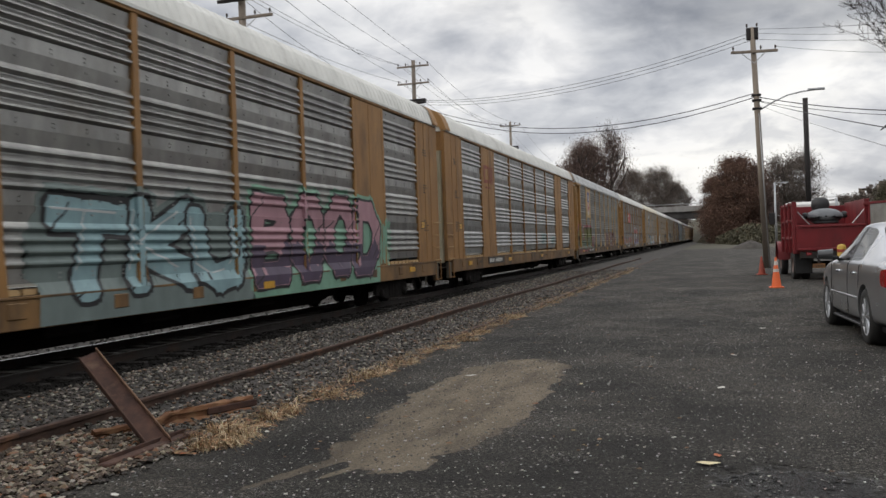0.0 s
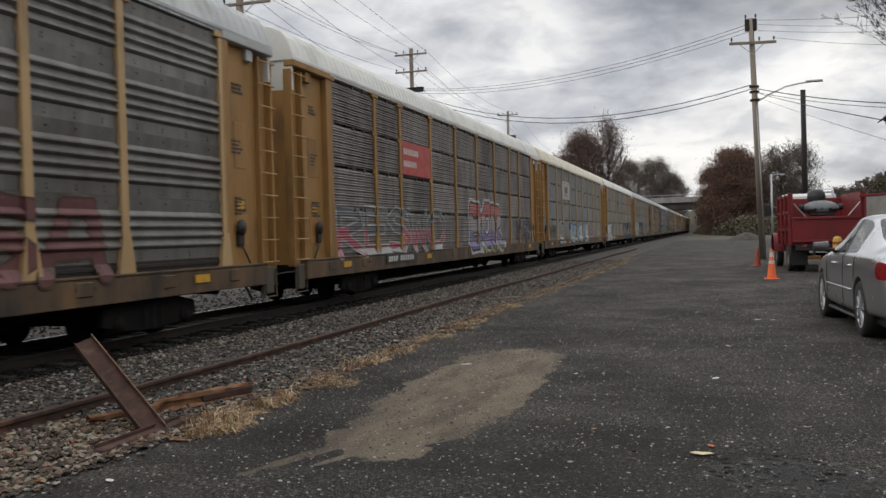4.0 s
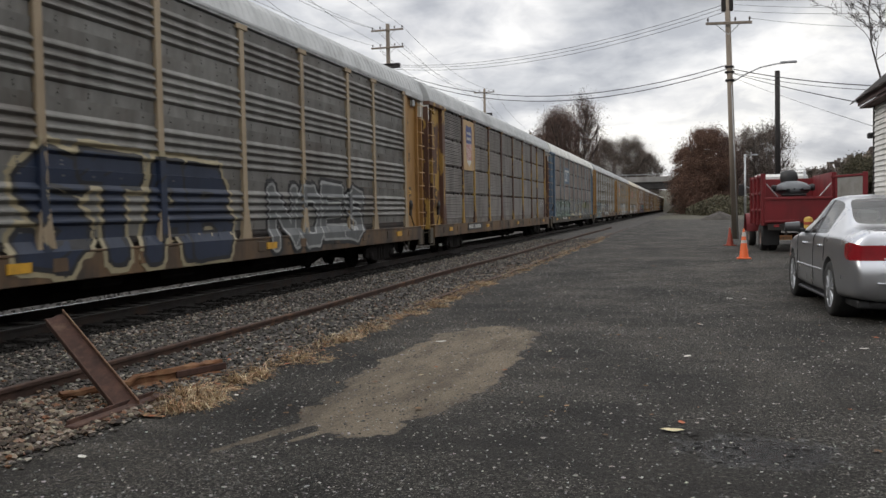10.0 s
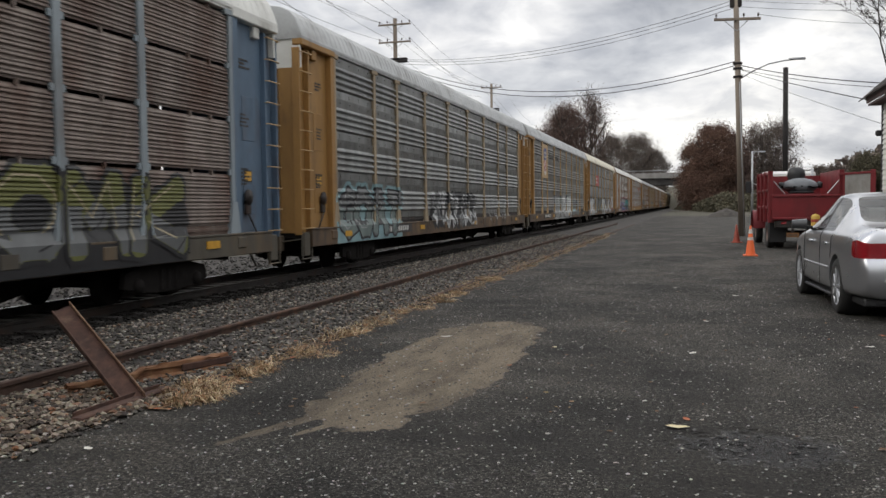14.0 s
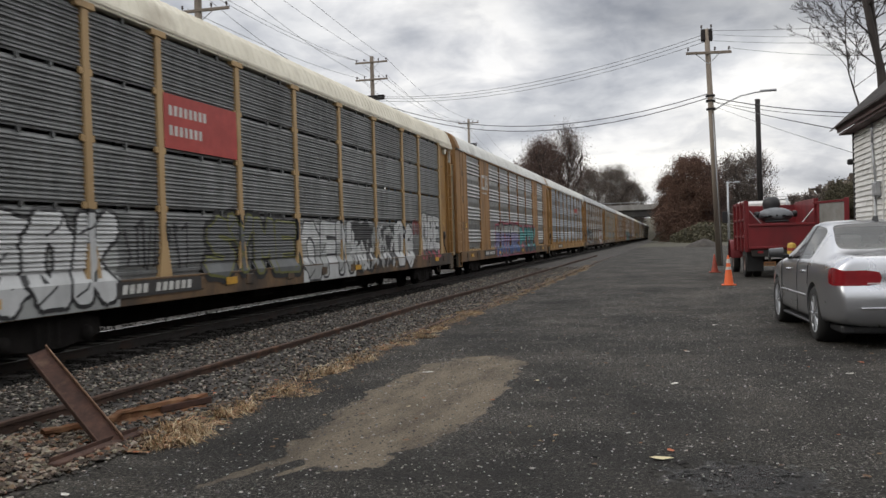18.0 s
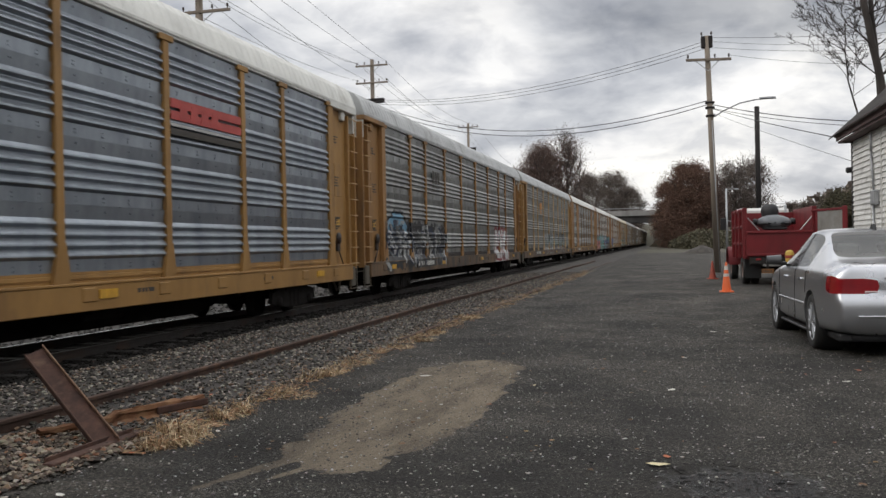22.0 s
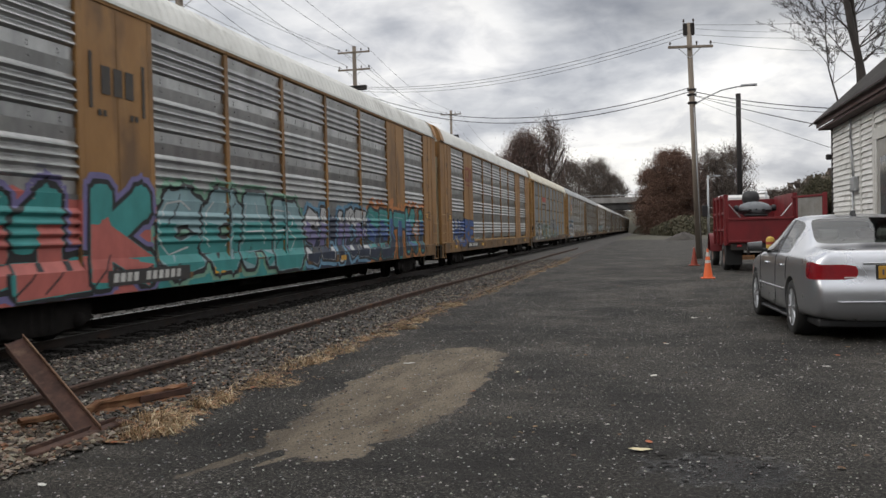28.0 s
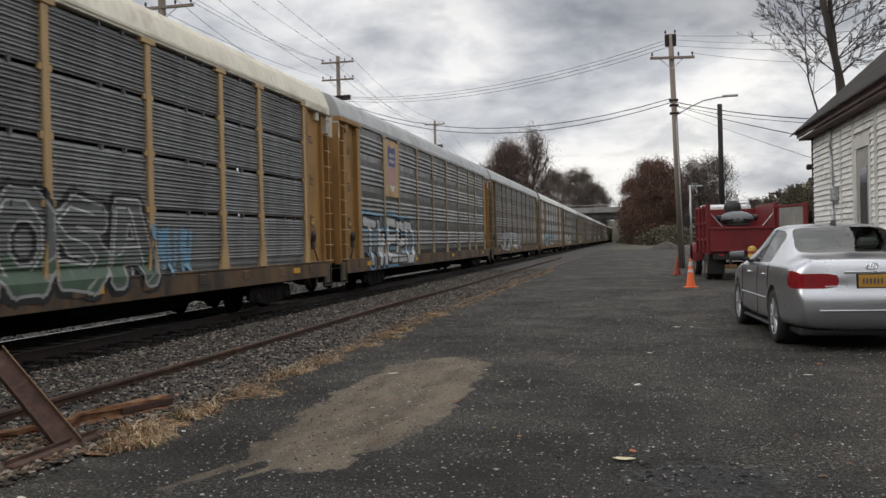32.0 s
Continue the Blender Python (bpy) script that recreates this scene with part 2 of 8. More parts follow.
def ridges(style):
    """Height and depth of one tier's corrugated sheet, from its lower edge up: each ridge has a sharp underside and a long upper slope."""
    if style == "slit":
        rows, z = [(0.015, 0.0)], 0.05
        while z < 0.90:
            rows += [(z, 0.0), (z + 0.010, 0.034), (z + 0.026, 0.034), (z + 0.062, 0.006), (z + 0.070, 0.026), (z + 0.084, 0.026), (z + 0.122, 0.0)]
            z += 0.132
        return rows + [(0.985, 0.0)]
    rows, z = [(0.0, -0.003)], 0.20
    for _ in range(4):
        rows += [(z, 0.0), (z + 0.022, RIDGE * 0.55), (z + 0.048, RIDGE), (z + 0.074, RIDGE * 0.94), (z + 0.106, RIDGE * 0.42), (z + 0.138, 0.0)]
        z += 0.158
    return rows + [(TIER - 0.006, 0.026)]


def depth_at(style, y, z):
    """How far out the near side stands at y, z."""
    if z < 1.14:
        return 0.035
    for k, e in enumerate(EDGES):
        if abs(y - e) < (0.085 if style != "wide" else 0.075):
            return 0.02 if style != "wide" else 0.014
    if abs(y) > EDGES[-1]:
        return 0.012 if style == "wide" else -0.10
    if style == "wide" and EDGES[1] < abs(y) < EDGES[0] * -1 and 7.22 < abs(y) < 9.20:
        return 0.012
    tier = (z - LOW) % TIER
    rows = ridges("slit" if style == "slit" else "band")
    for (a, da), (b, db) in zip(rows, rows[1:]):
        if a <= tier <= b:
            return BACK + da + (db - da) * (tier - a) / max(1e-6, b - a)
    return BACK


def sheet(bm, width, style, height=TIER):
    """One corrugated side sheet, centred on y, with turned-back edges and rivets along its flat band."""
    rows = ridges(style)
    h = width / 2 - 0.012
    loft(bm, [[(BACK - 0.03, -h, z), (BACK + d, -h, z), (BACK + d, h, z), (BACK - 0.03, h, z)] for z, d in rows], smooth=False)
    if style == "slit":
        for y in (-0.02, h * 0.5) if width > 2 else (0.0,):
            block(bm, BACK - 0.02, BACK + 0.045, y - 0.02, y + 0.02, 0.955, 1.05)
    else:
        for z in (0.06, 0.12, 0.93):
            k = max(3, int(width / 0.55))
            for i in range(k):
                y = -h + (i + 0.5) * 2 * h / k
                block(bm, BACK - 0.02, BACK + (0.012 if z < 0.5 else 0.034), y - 0.018, y + 0.018, z - 0.012, z + 0.012)


def side_post(bm, style):
    """An upright with a foot that widens to the sill and a cap under the roof rail."""
    if style == "wide":
        block(bm, -0.10, 0.014, -0.075, 0.075, 1.12, 5.45, 0.01)
        prism(bm, [(-0.12, 1.12), (0.12, 1.12), (0.075, 1.7), (-0.075, 1.7)], "x", -0.06, 0.018)
        return
    block(bm, -0.11, 0.02, -0.085, 0.085, 1.5, 5.35, 0.012)
    prism(bm, [(-0.20, 1.10), (0.20, 1.10), (0.085, 1.75), (-0.085, 1.75)], "x", -0.08, 0.028)
    block(bm, -0.10, 0.035, -0.23, 0.23, 5.35, 5.47, 0.012)
    if style == "slit":
        for k in range(1, 4):
            for s in (-1, 1):
                block(bm, -0.05, 0.005, s * 0.12 - 0.035, s * 0.12 + 0.035, LOW + k * TIER - 0.06, LOW + k * TIER + 0.05, 0.006)


ROOF_CURVE = [(0.05, 5.50), (0.05, 5.56), (-0.03, 5.78), (-0.12, 5.98), (-0.25, 6.13), (-0.5, 6.24), (-1.0, 6.31), (-1.5, 6.33)]
ROOF_CURVE += [(-3.0 - x, z) for x, z in ROOF_CURVE[-2::-1]]


def roof_cap(bm, s):
    """A painted fairing that wraps the roof at one end of the car."""
    for lift in (0.028, 0.0):
        rows = [[(x + (lift if x > -1.5 else -lift), s * y, z + lift) for x, z in ROOF_CURVE] for y in (13.56, 13.60, 14.0, 14.10)]
        loft(bm, rows, smooth=False)
    outer = [(x * 1.0 + (0.028 if x > -1.5 else -0.028), z + 0.028) for x, z in ROOF_CURVE]
    inner = [(-1.5 + (x + 1.5) * 0.90, 5.50 + (z - 5.50) * 0.62) for x, z in ROOF_CURVE]
    loft(bm, [[(x, s * 14.10, z) for x, z in outer], [(x, s * 14.10, z) for x, z in inner]], smooth=False)


def roof_skin(bm):
    """A curved roof with pressed ribs across it."""
    curve = ROOF_CURVE
    rows, y = [], -14.05
    while y < 14.04:
        for dy, lift in ((0.0, 0.0), (0.05, 0.018), (0.12, 0.018), (0.17, 0.0)):
            rows.append([(x + (lift if x > -1.5 else -lift) * 0.7 * (i not in (0, 1, 13, 14)), y + dy, z + lift * (i not in (0, 1, 13, 14))) for i, (x, z) in enumerate(curve)])
        y += 0.30
    loft(bm, rows, smooth=False)
    bm.faces.new([bm.verts.new(p) for p in rows[0]])
    bm.faces.new([bm.verts.new(p) for p in rows[-1][::-1]])


def roof_rail(bm):
    block(bm, -0.12, 0.03, -12.3, 12.3, 5.44, 5.53, 0.01)
    for k in range(60):
        y = -12.1 + k * 0.41
        block(bm, 0.03, 0.04, y - 0.02, y + 0.02, 5.46, 5.50)


def sill(bm):
    """The side sill of the flat car under the rack: a channel with pockets and a bent lower edge."""
    block(bm, -0.14, 0.03, -13.6, 13.6, 0.70, 1.10, 0.012)
    block(bm, -0.14, 0.045, -13.6, 13.6, 1.10, 1.14, 0.008)
    for k in range(-6, 7):
        block(bm, -0.02, 0.05, k * 2.05 - 0.17, k * 2.05 + 0.17, 0.84, 1.06, 0.015)


def underframe(bm):
    prism(bm, [(-14.0, 0.95), (-14.0, 0.58), (-8.7, 0.55), (-7.2, 0.26), (7.2, 0.26), (8.7, 0.55), (14.0, 0.58), (14.0, 0.95)], "x", -1.85, -1.15)
    block(bm, -2.95, -0.1, -14.0, 14.0, 0.92, 1.04)
    for k in range(-5, 6):
        block(bm, -2.85, -0.15, k * 2.4 - 0.06, k * 2.4 + 0.06, 0.62, 0.93)
    for y in (-3.2, -1.0, 2.4):
        block(bm, -1.0, -0.35, y, y + 1.1, 0.5, 0.86, 0.05)


def far_side(bm, style):
    for a, b in zip(EDGES, EDGES[1:]):
        for k in range(4):
            h, y = (b - a) / 2 - 0.05, (a + b) / 2
            loft(bm, [[(-3.0 - BACK - d, y - h, LOW + k * TIER + z), (-3.0 - BACK - d, y + h, LOW + k * TIER + z)] for z, d in ridges("slit" if style == "slit" else "band")], smooth=False)
    for e in EDGES:
        block(bm, -3.02, -2.9, e - 0.085, e + 0.085, 1.1, 5.47)
    block(bm, -3.03, -2.86, -13.6, 13.6, 0.70, 1.14)
    for s in (-1, 1):
        block(bm, -3.0, -2.9, s * 12.0 if s > 0 else -14.0, 14.0 if s > 0 else -12.0, 1.05, 5.5)
    block(bm, -3.03, -2.88, -14.0, 14.0, 5.44, 5.53)


def end_panel(bm, style, s):
    """The plain side panel at one end (s = -1 or 1 along the train)."""
    lo, hi = sorted((s * 12.08, s * 13.55))
    if style == "wide":
        lo, hi = sorted((s * 12.08, s * 14.08))
        block(bm, -0.12, 0.005, lo, hi, 1.10, 5.50, 0.01)
        return
    block(bm, -0.24, -0.12, lo, hi, 1.12, 5.40, 0.01)


def eave_bracket(bm, s):
    lo, hi = sorted((s * 12.1, s * 14.05))
    block(bm, -0.2, 0.05, lo, hi, 5.36, 5.52, 0.02)
    block(bm, -0.2, -0.02, s * 13.2 - 0.12, s * 13.2 + 0.12, 5.12, 5.36, 0.02)


def ladder_panel(bm, s):
    """The corner post that carries the ladder."""
    lo, hi = sorted((s * 13.5, s * 14.08))
    block(bm, -0.20, -0.15, lo + 0.08, hi - 0.08, 1.0, 5.3)


def rung(bm):
    """A round rung with turned-in ends."""
    pts = [(-0.02, -0.27, 0), (0.045, -0.27, 0), (0.05, -0.255, 0), (0.05, 0.255, 0), (0.045, 0.27, 0), (-0.02, 0.27, 0)]
    way = [Vector((1, 0, 0)), Vector((1, 1, 0)).normalized(), Vector((0, 1, 0)), Vector((0, 1, 0)), Vector((-1, 1, 0)).normalized(), Vector((-1, 0, 0))]
    loft(bm, [[Vector(q) + w.cross(Vector((0, 0, 1))) * 0.014 * math.cos(k * math.tau / 6) + Vector((0, 0, 0.014 * math.sin(k * math.tau / 6))) for k in range(6)] for q, w in zip(pts, way)], close=True)


def stirrup(bm):
    """The step that hangs below the sill: one bent bar."""
    block(bm, -0.01, 0.015, -0.27, -0.245, 0.0, 0.62)
    block(bm, -0.01, 0.015, 0.245, 0.27, 0.0, 0.62)
    block(bm, -0.03, 0.035, -0.27, 0.27, -0.02, 0.0)


def door_leaf(bm, s):
    """One pleat of the folding end doors."""
    y, out = s * 13.98, s * 0.05
    prism(bm, [(0, y), (-0.05, y + out), (-0.40, y + out), (-0.45, y)], "z", 1.04, 4.85)


def door_header(bm, s):
    y, out = s * 13.98, s * 0.05
    block(bm, -2.98, -0.02, *sorted((y - out, y + out * 0.8)), 4.85, 5.5)


def end_detail(bm, s):
    """Brake gear, cut lever, handbrake and hoses at a car's end."""
    y = s * 14.0
    block(bm, -2.4, -0.5, *sorted((y, y + s * 0.18)), 0.62, 0.98, 0.03)
    rod(bm, (-0.05, y + s * 0.1, 0.9), (-1.4, y + s * 0.25, 0.72), 0.015, sides=5)
    rod(bm, (-0.8, y, 0.8), (-0.75, y + s * 0.3, 0.35), 0.03, sides=6)
    block(bm, -0.12, -0.02, *sorted((s * 13.62, s * 13.95)), 0.5, 1.05, 0.02)


def coupler(bm, s):
    y = s * 14.0
    block(bm, -1.62, -1.38, *sorted((y, y + s * 0.38)), 0.70, 0.92, 0.03)
    block(bm, -1.68, -1.34, *sorted((y + s * 0.30, y + s * 0.5)), 0.68, 0.95, 0.05)


def hand_brake(bm, s):
    y = s * 12.75
    lathe(bm, [(0.02, -0.10), (0.16, -0.06), (0.16, -0.03), (0.02, 0.0)], "x", 16, (0, y, 1.85))
    block(bm, -0.12, -0.04, y - 0.1, y + 0.1, 1.5, 1.8, 0.02)
    rod(bm, (-0.05, y, 1.5), (-0.05, y + s * 0.3, 1.15), 0.02, sides=6)


def truck_frame(bm):
    """A three-piece truck's side frame and its bolster, about its own centre."""
    for x in (-0.18, -2.62):
        prism(bm, [(-1.25, 0.34), (-0.95, 0.28), (-0.35, 0.20), (0.35, 0.20), (0.95, 0.28), (1.25, 0.34), (1.2, 0.58), (0.5, 0.72), (-0.5, 0.72), (-1.2, 0.58)], "x", x - 0.1, x)
        for y in (-0.88, 0.88):
            lathe(bm, [(0.0, x + 0.06), (0.12, x + 0.05), (0.13, x)], "x", 12, (0, y, 0.36))
        for y in (-0.22, 0.0, 0.22):
            lathe(bm, [(0.08, 0.24), (0.08, 0.6)], "z", 8, (x - 0.05, y, 0))
    block(bm, -2.6, -0.25, -0.25, 0.25, 0.45, 0.72, 0.03)


def wheel(bm):
    lathe(bm, [(0.0, 0.02), (0.1, 0.03), (0.28, 0.0), (0.33, 0.03), (0.355, 0.03), (0.36, -0.08), (0.385, -0.10), (0.385, -0.13), (0.0, -0.13)], "x", 20)


def axle(bm):
    rod(bm, (-2.2, 0, 0), (-0.72, 0, 0), 0.08, sides=10)


GALV = {}
for key, c, d, rough, metal, dirt, amount in (
        ("worn", (0.385, 0.385, 0.37), (0.235, 0.235, 0.23), 0.37, 0.85, (0.14, 0.12, 0.10), 0.22),
        ("silver", (0.46, 0.468, 0.464), (0.285, 0.29, 0.29), 0.36, 0.88, (0.18, 0.16, 0.13), 0.16),
        ("clean", (0.33, 0.365, 0.405), (0.205, 0.23, 0.262), 0.42, 0.85, (0.20, 0.19, 0.18), 0.05),
        ("grey", (0.275, 0.283, 0.279), (0.155, 0.16, 0.155), 0.40, 0.8, (0.12, 0.10, 0.085), 0.25),
        ("dull", (0.22, 0.217, 0.203), (0.125, 0.12, 0.11), 0.55, 0.5, (0.10, 0.08, 0.065), 0.35),
        ("blue", (0.205, 0.212, 0.211), (0.115, 0.119, 0.119), 0.5, 0.5, (0.09, 0.085, 0.08), 0.22),
        ("brown", (0.235, 0.195, 0.17), (0.125, 0.098, 0.083), 0.6, 0.3, (0.095, 0.045, 0.028), 0.5),
        ("dark", (0.225, 0.208, 0.192), (0.125, 0.113, 0.104), 0.58, 0.4, (0.06, 0.05, 0.045), 0.45)):
    GALV[key] = surface("galvanised_sheet_" + key, c, d, rough, metal, 2.2, 26, 0.55, 0.0015, 0.35, dirt, amount, 0.7, hue=0.10)
PAINT = {}
for key, c, d, dirt, amount in (
        ("yellow", (0.325, 0.175, 0.048), (0.235, 0.123, 0.035), (0.085, 0.05, 0.027), 0.25),
        ("ochre", (0.305, 0.158, 0.048), (0.218, 0.108, 0.035), (0.075, 0.044, 0.025), 0.36),
        ("sand", (0.46, 0.31, 0.15), (0.36, 0.235, 0.11), (0.12, 0.075, 0.04), 0.2),
        ("faded", (0.33, 0.26, 0.17), (0.24, 0.18, 0.115), (0.10, 0.07, 0.045), 0.25),
        ("sill", (0.165, 0.095, 0.042), (0.085, 0.052, 0.029), (0.028, 0.022, 0.018), 0.62),
        ("ochre_sill", (0.215, 0.115, 0.038), (0.115, 0.062, 0.024), (0.030, 0.022, 0.016), 0.55),
        ("peeling", (0.40, 0.25, 0.05), (0.25, 0.14, 0.04), (0.085, 0.038, 0.022), 0.75),
        ("slate", (0.085, 0.135, 0.195), (0.06, 0.095, 0.14), (0.07, 0.045, 0.035), 0.3),
        ("worn_blue", (0.25, 0.29, 0.31), (0.17, 0.20, 0.22), (0.10, 0.075, 0.06), 0.35),
        ("grimy", (0.085, 0.075, 0.055), (0.05, 0.042, 0.033), (0.16, 0.09, 0.035), 0.3),
        # darker copy of the ochre: the far cars' shade is in its colour
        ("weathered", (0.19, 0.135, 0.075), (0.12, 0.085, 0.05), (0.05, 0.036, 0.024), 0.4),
        ("rusty", (0.27, 0.13, 0.045), (0.17, 0.075, 0.03), (0.06, 0.03, 0.02), 0.4)):
    PAINT[key] = surface("rack_paint_" + key, c, d, 0.62, 0.0, 1.6, 18, 0.5, 0.001, 0.4, dirt, amount, 1.1, hue=0.05)
ROOF = {"white": surface("roof_white", (0.66, 0.66, 0.62), (0.50, 0.50, 0.47), 0.5, 0.1, 1.2, 14, 0.5, 0.001, 1.0, (0.22, 0.19, 0.15), 0.12, 0.6),
        "cream": surface("roof_cream", (0.70, 0.66, 0.54), (0.54, 0.50, 0.40), 0.55, 0.1, 1.2, 14, 0.5, 0.001, 1.0, (0.25, 0.20, 0.14), 0.15, 0.6),
        "grey": surface("roof_grey", (0.42, 0.43, 0.43), (0.30, 0.31, 0.31), 0.45, 0.3, 1.2, 14, 0.5, 0.001, 1.0, (0.14, 0.12, 0.10), 0.2, 0.6)}
AMBER = surface("reflective_amber", (0.62, 0.34, 0.03), (0.42, 0.22, 0.03), 0.45, 0, 5, 40, 0.5, 0, 1, (0.10, 0.06, 0.03), 0.15, 3)
# near-black, almost without sheen, for underframes, trucks and wheels
NEAR_BLACK = surface("near_black_steel", (0.018, 0.016, 0.015), (0.010, 0.009, 0.0085), 0.95, 0.0, 3, 30, 0.6, 0.004, spec=0.08)
STEEL_DARK = surface("greasy_steel", (0.032, 0.027, 0.024), (0.016, 0.013, 0.012), 0.7, 0.2, 4, 40, 0.6, 0.002, 1.0, (0.07, 0.035, 0.02), 0.3, 2)
DOOR_PALE = surface("end_door_pale", (0.50, 0.46, 0.34), (0.38, 0.34, 0.24), 0.6, 0.0, 1.5, 15, 0.5, 0.001, 0.4, (0.16, 0.12, 0.08), 0.2)
DOOR_BLUE = surface("end_door_blue_grey", (0.20, 0.24, 0.29), (0.14, 0.17, 0.21), 0.55, 0.1, 1.5, 15, 0.5, 0.001, 0.4, (0.10, 0.08, 0.06), 0.2)
INK = {k: surface("spray_" + k, c, tuple(v * 0.66 + 0.004 for v in c), 0.6, 0.0, 2.2, 24, 0.5, 0.0, 0.5, tuple(v * 0.4 + 0.01 for v in c), 0.12, 1.6) for k, c in {
    "white": (0.54, 0.55, 0.55), "pale": (0.33, 0.34, 0.33), "black": (0.012, 0.012, 0.014), "ice": (0.24, 0.375, 0.40), "pink": (0.40, 0.22, 0.255),
    "plum": (0.075, 0.05, 0.09), "mint": (0.19, 0.36, 0.26), "teal": (0.035, 0.26, 0.25), "salmon": (0.46, 0.12, 0.10), "navy": (0.010, 0.020, 0.048),
    "blue": (0.035, 0.085, 0.26), "sky": (0.15, 0.32, 0.46), "green": (0.060, 0.105, 0.068), "olive": (0.125, 0.13, 0.032), "red": (0.20, 0.022, 0.026),
    "orange": (0.52, 0.19, 0.05), "violet": (0.17, 0.15, 0.31), "tan": (0.34, 0.29, 0.18), "rose": (0.40, 0.085, 0.12), "lime": (0.24, 0.29, 0.06),
    "grey": (0.115, 0.12, 0.122), "faded_red": (0.15, 0.055, 0.055), "frost": (0.16, 0.205, 0.195), "brown": (0.085, 0.042, 0.025)}.items()}


def conform(bm, style, y_lo, y_hi, z_lo, z_hi):
    """Cuts flat paint at every fold of the side and lays it on the sheets, posts and sill."""
    off = bm.verts.layers.float["off"]
    cuts = [(1.14, 2), (1.139, 2)]
    rows = ridges("slit" if style == "slit" else "band")
    for k in range(4):
        cuts += [(LOW + k * TIER + z, 2) for z, _ in rows]
    for e in EDGES:
        w = 0.085 if style != "wide" else 0.075
        cuts += [(e - w, 1), (e + w, 1), (e - w - 0.004, 1), (e + w + 0.004, 1)]
    cuts += [(-12.081, 1), (12.081, 1)]
    for at, axis in cuts:
        if (axis == 2 and z_lo < at < z_hi) or (axis == 1 and y_lo < at < y_hi):
            co, no = ((0, at, 0), (0, 1, 0)) if axis == 1 else ((0, 0, at), (0, 0, 1))
            bmesh.ops.bisect_plane(bm, geom=bm.verts[:] + bm.edges[:] + bm.faces[:], dist=1e-5, plane_co=co, plane_no=no)
    for v in bm.verts:
        v.co.x = depth_at(style, v.co.y, v.co.z) + 0.004 + v[off]


class Spray:
    """Spray paint as flat shapes in y, z, each a little above the last."""

    def __init__(self, inks):
        self.bm = bmesh.new()
        self.off = self.bm.verts.layers.float.new("off")
        self.level, self.inks, self.box = 0.0, inks, [99, -99, 99, -99]

    def shape(self, points, ink):
        self.level += 0.00012
        vs = []
        for y, z in points:
            z = max(z, 0.715)
            v = self.bm.verts.new((0, y, z))
            v[self.off] = self.level
            vs.append(v)
            b = self.box
            b[0], b[1], b[2], b[3] = min(b[0], y), max(b[1], y), min(b[2], z), max(b[3], z)
        f = self.bm.faces.new(vs)
        f.material_index = self.inks.index(ink)

    def blob(self, y, z, ry, rz, ink, square=3.0, lean=0.0, rng=random, rough=0.06, count=22):
        pts = []
        for k in range(count):
            a = k * math.tau / count
            c, s = math.cos(a), math.sin(a)
            r = (abs(c) ** square + abs(s) ** square) ** (-1 / square) * (1 + rng.uniform(-rough, rough))
            pts.append((y + ry * r * c + lean * rz * r * s, z + rz * r * s))
        self.shape(pts, ink)

    def stroke(self, pts, w, ink):
        for (a, b), (c, d) in zip(pts, pts[1:]):
            l = math.hypot(c - a, d - b) or 1e-6
            ny, nz = -(d - b) / l * w / 2, (c - a) / l * w / 2
            ey, ez = (c - a) / l * w * 0.35, (d - b) / l * w * 0.35
            self.shape([(a + ny - ey, b + nz - ez), (a - ny - ey, b - nz - ez), (a - 0 - ey * 1.3, b - ez * 1.3)][:2] + [(c - ny + ey, d - nz + ez), (c + ny + ey, d + nz + ez)], ink)

    def done(self, style, car, label):
        bmesh.ops.triangulate(self.bm, faces=[f for f in self.bm.faces if len(f.verts) > 4])
        conform(self.bm, style, *self.box)
        # the outward side of every shape faces the yard
        for f in self.bm.faces:
            f.normal_update()
            if f.normal.x < 0:
                f.normal_flip()
        part("graffiti", baked("graffiti", self.bm, slots=len(self.inks)), [INK[i] for i in self.inks], car, label)["kind"] = "stuff"


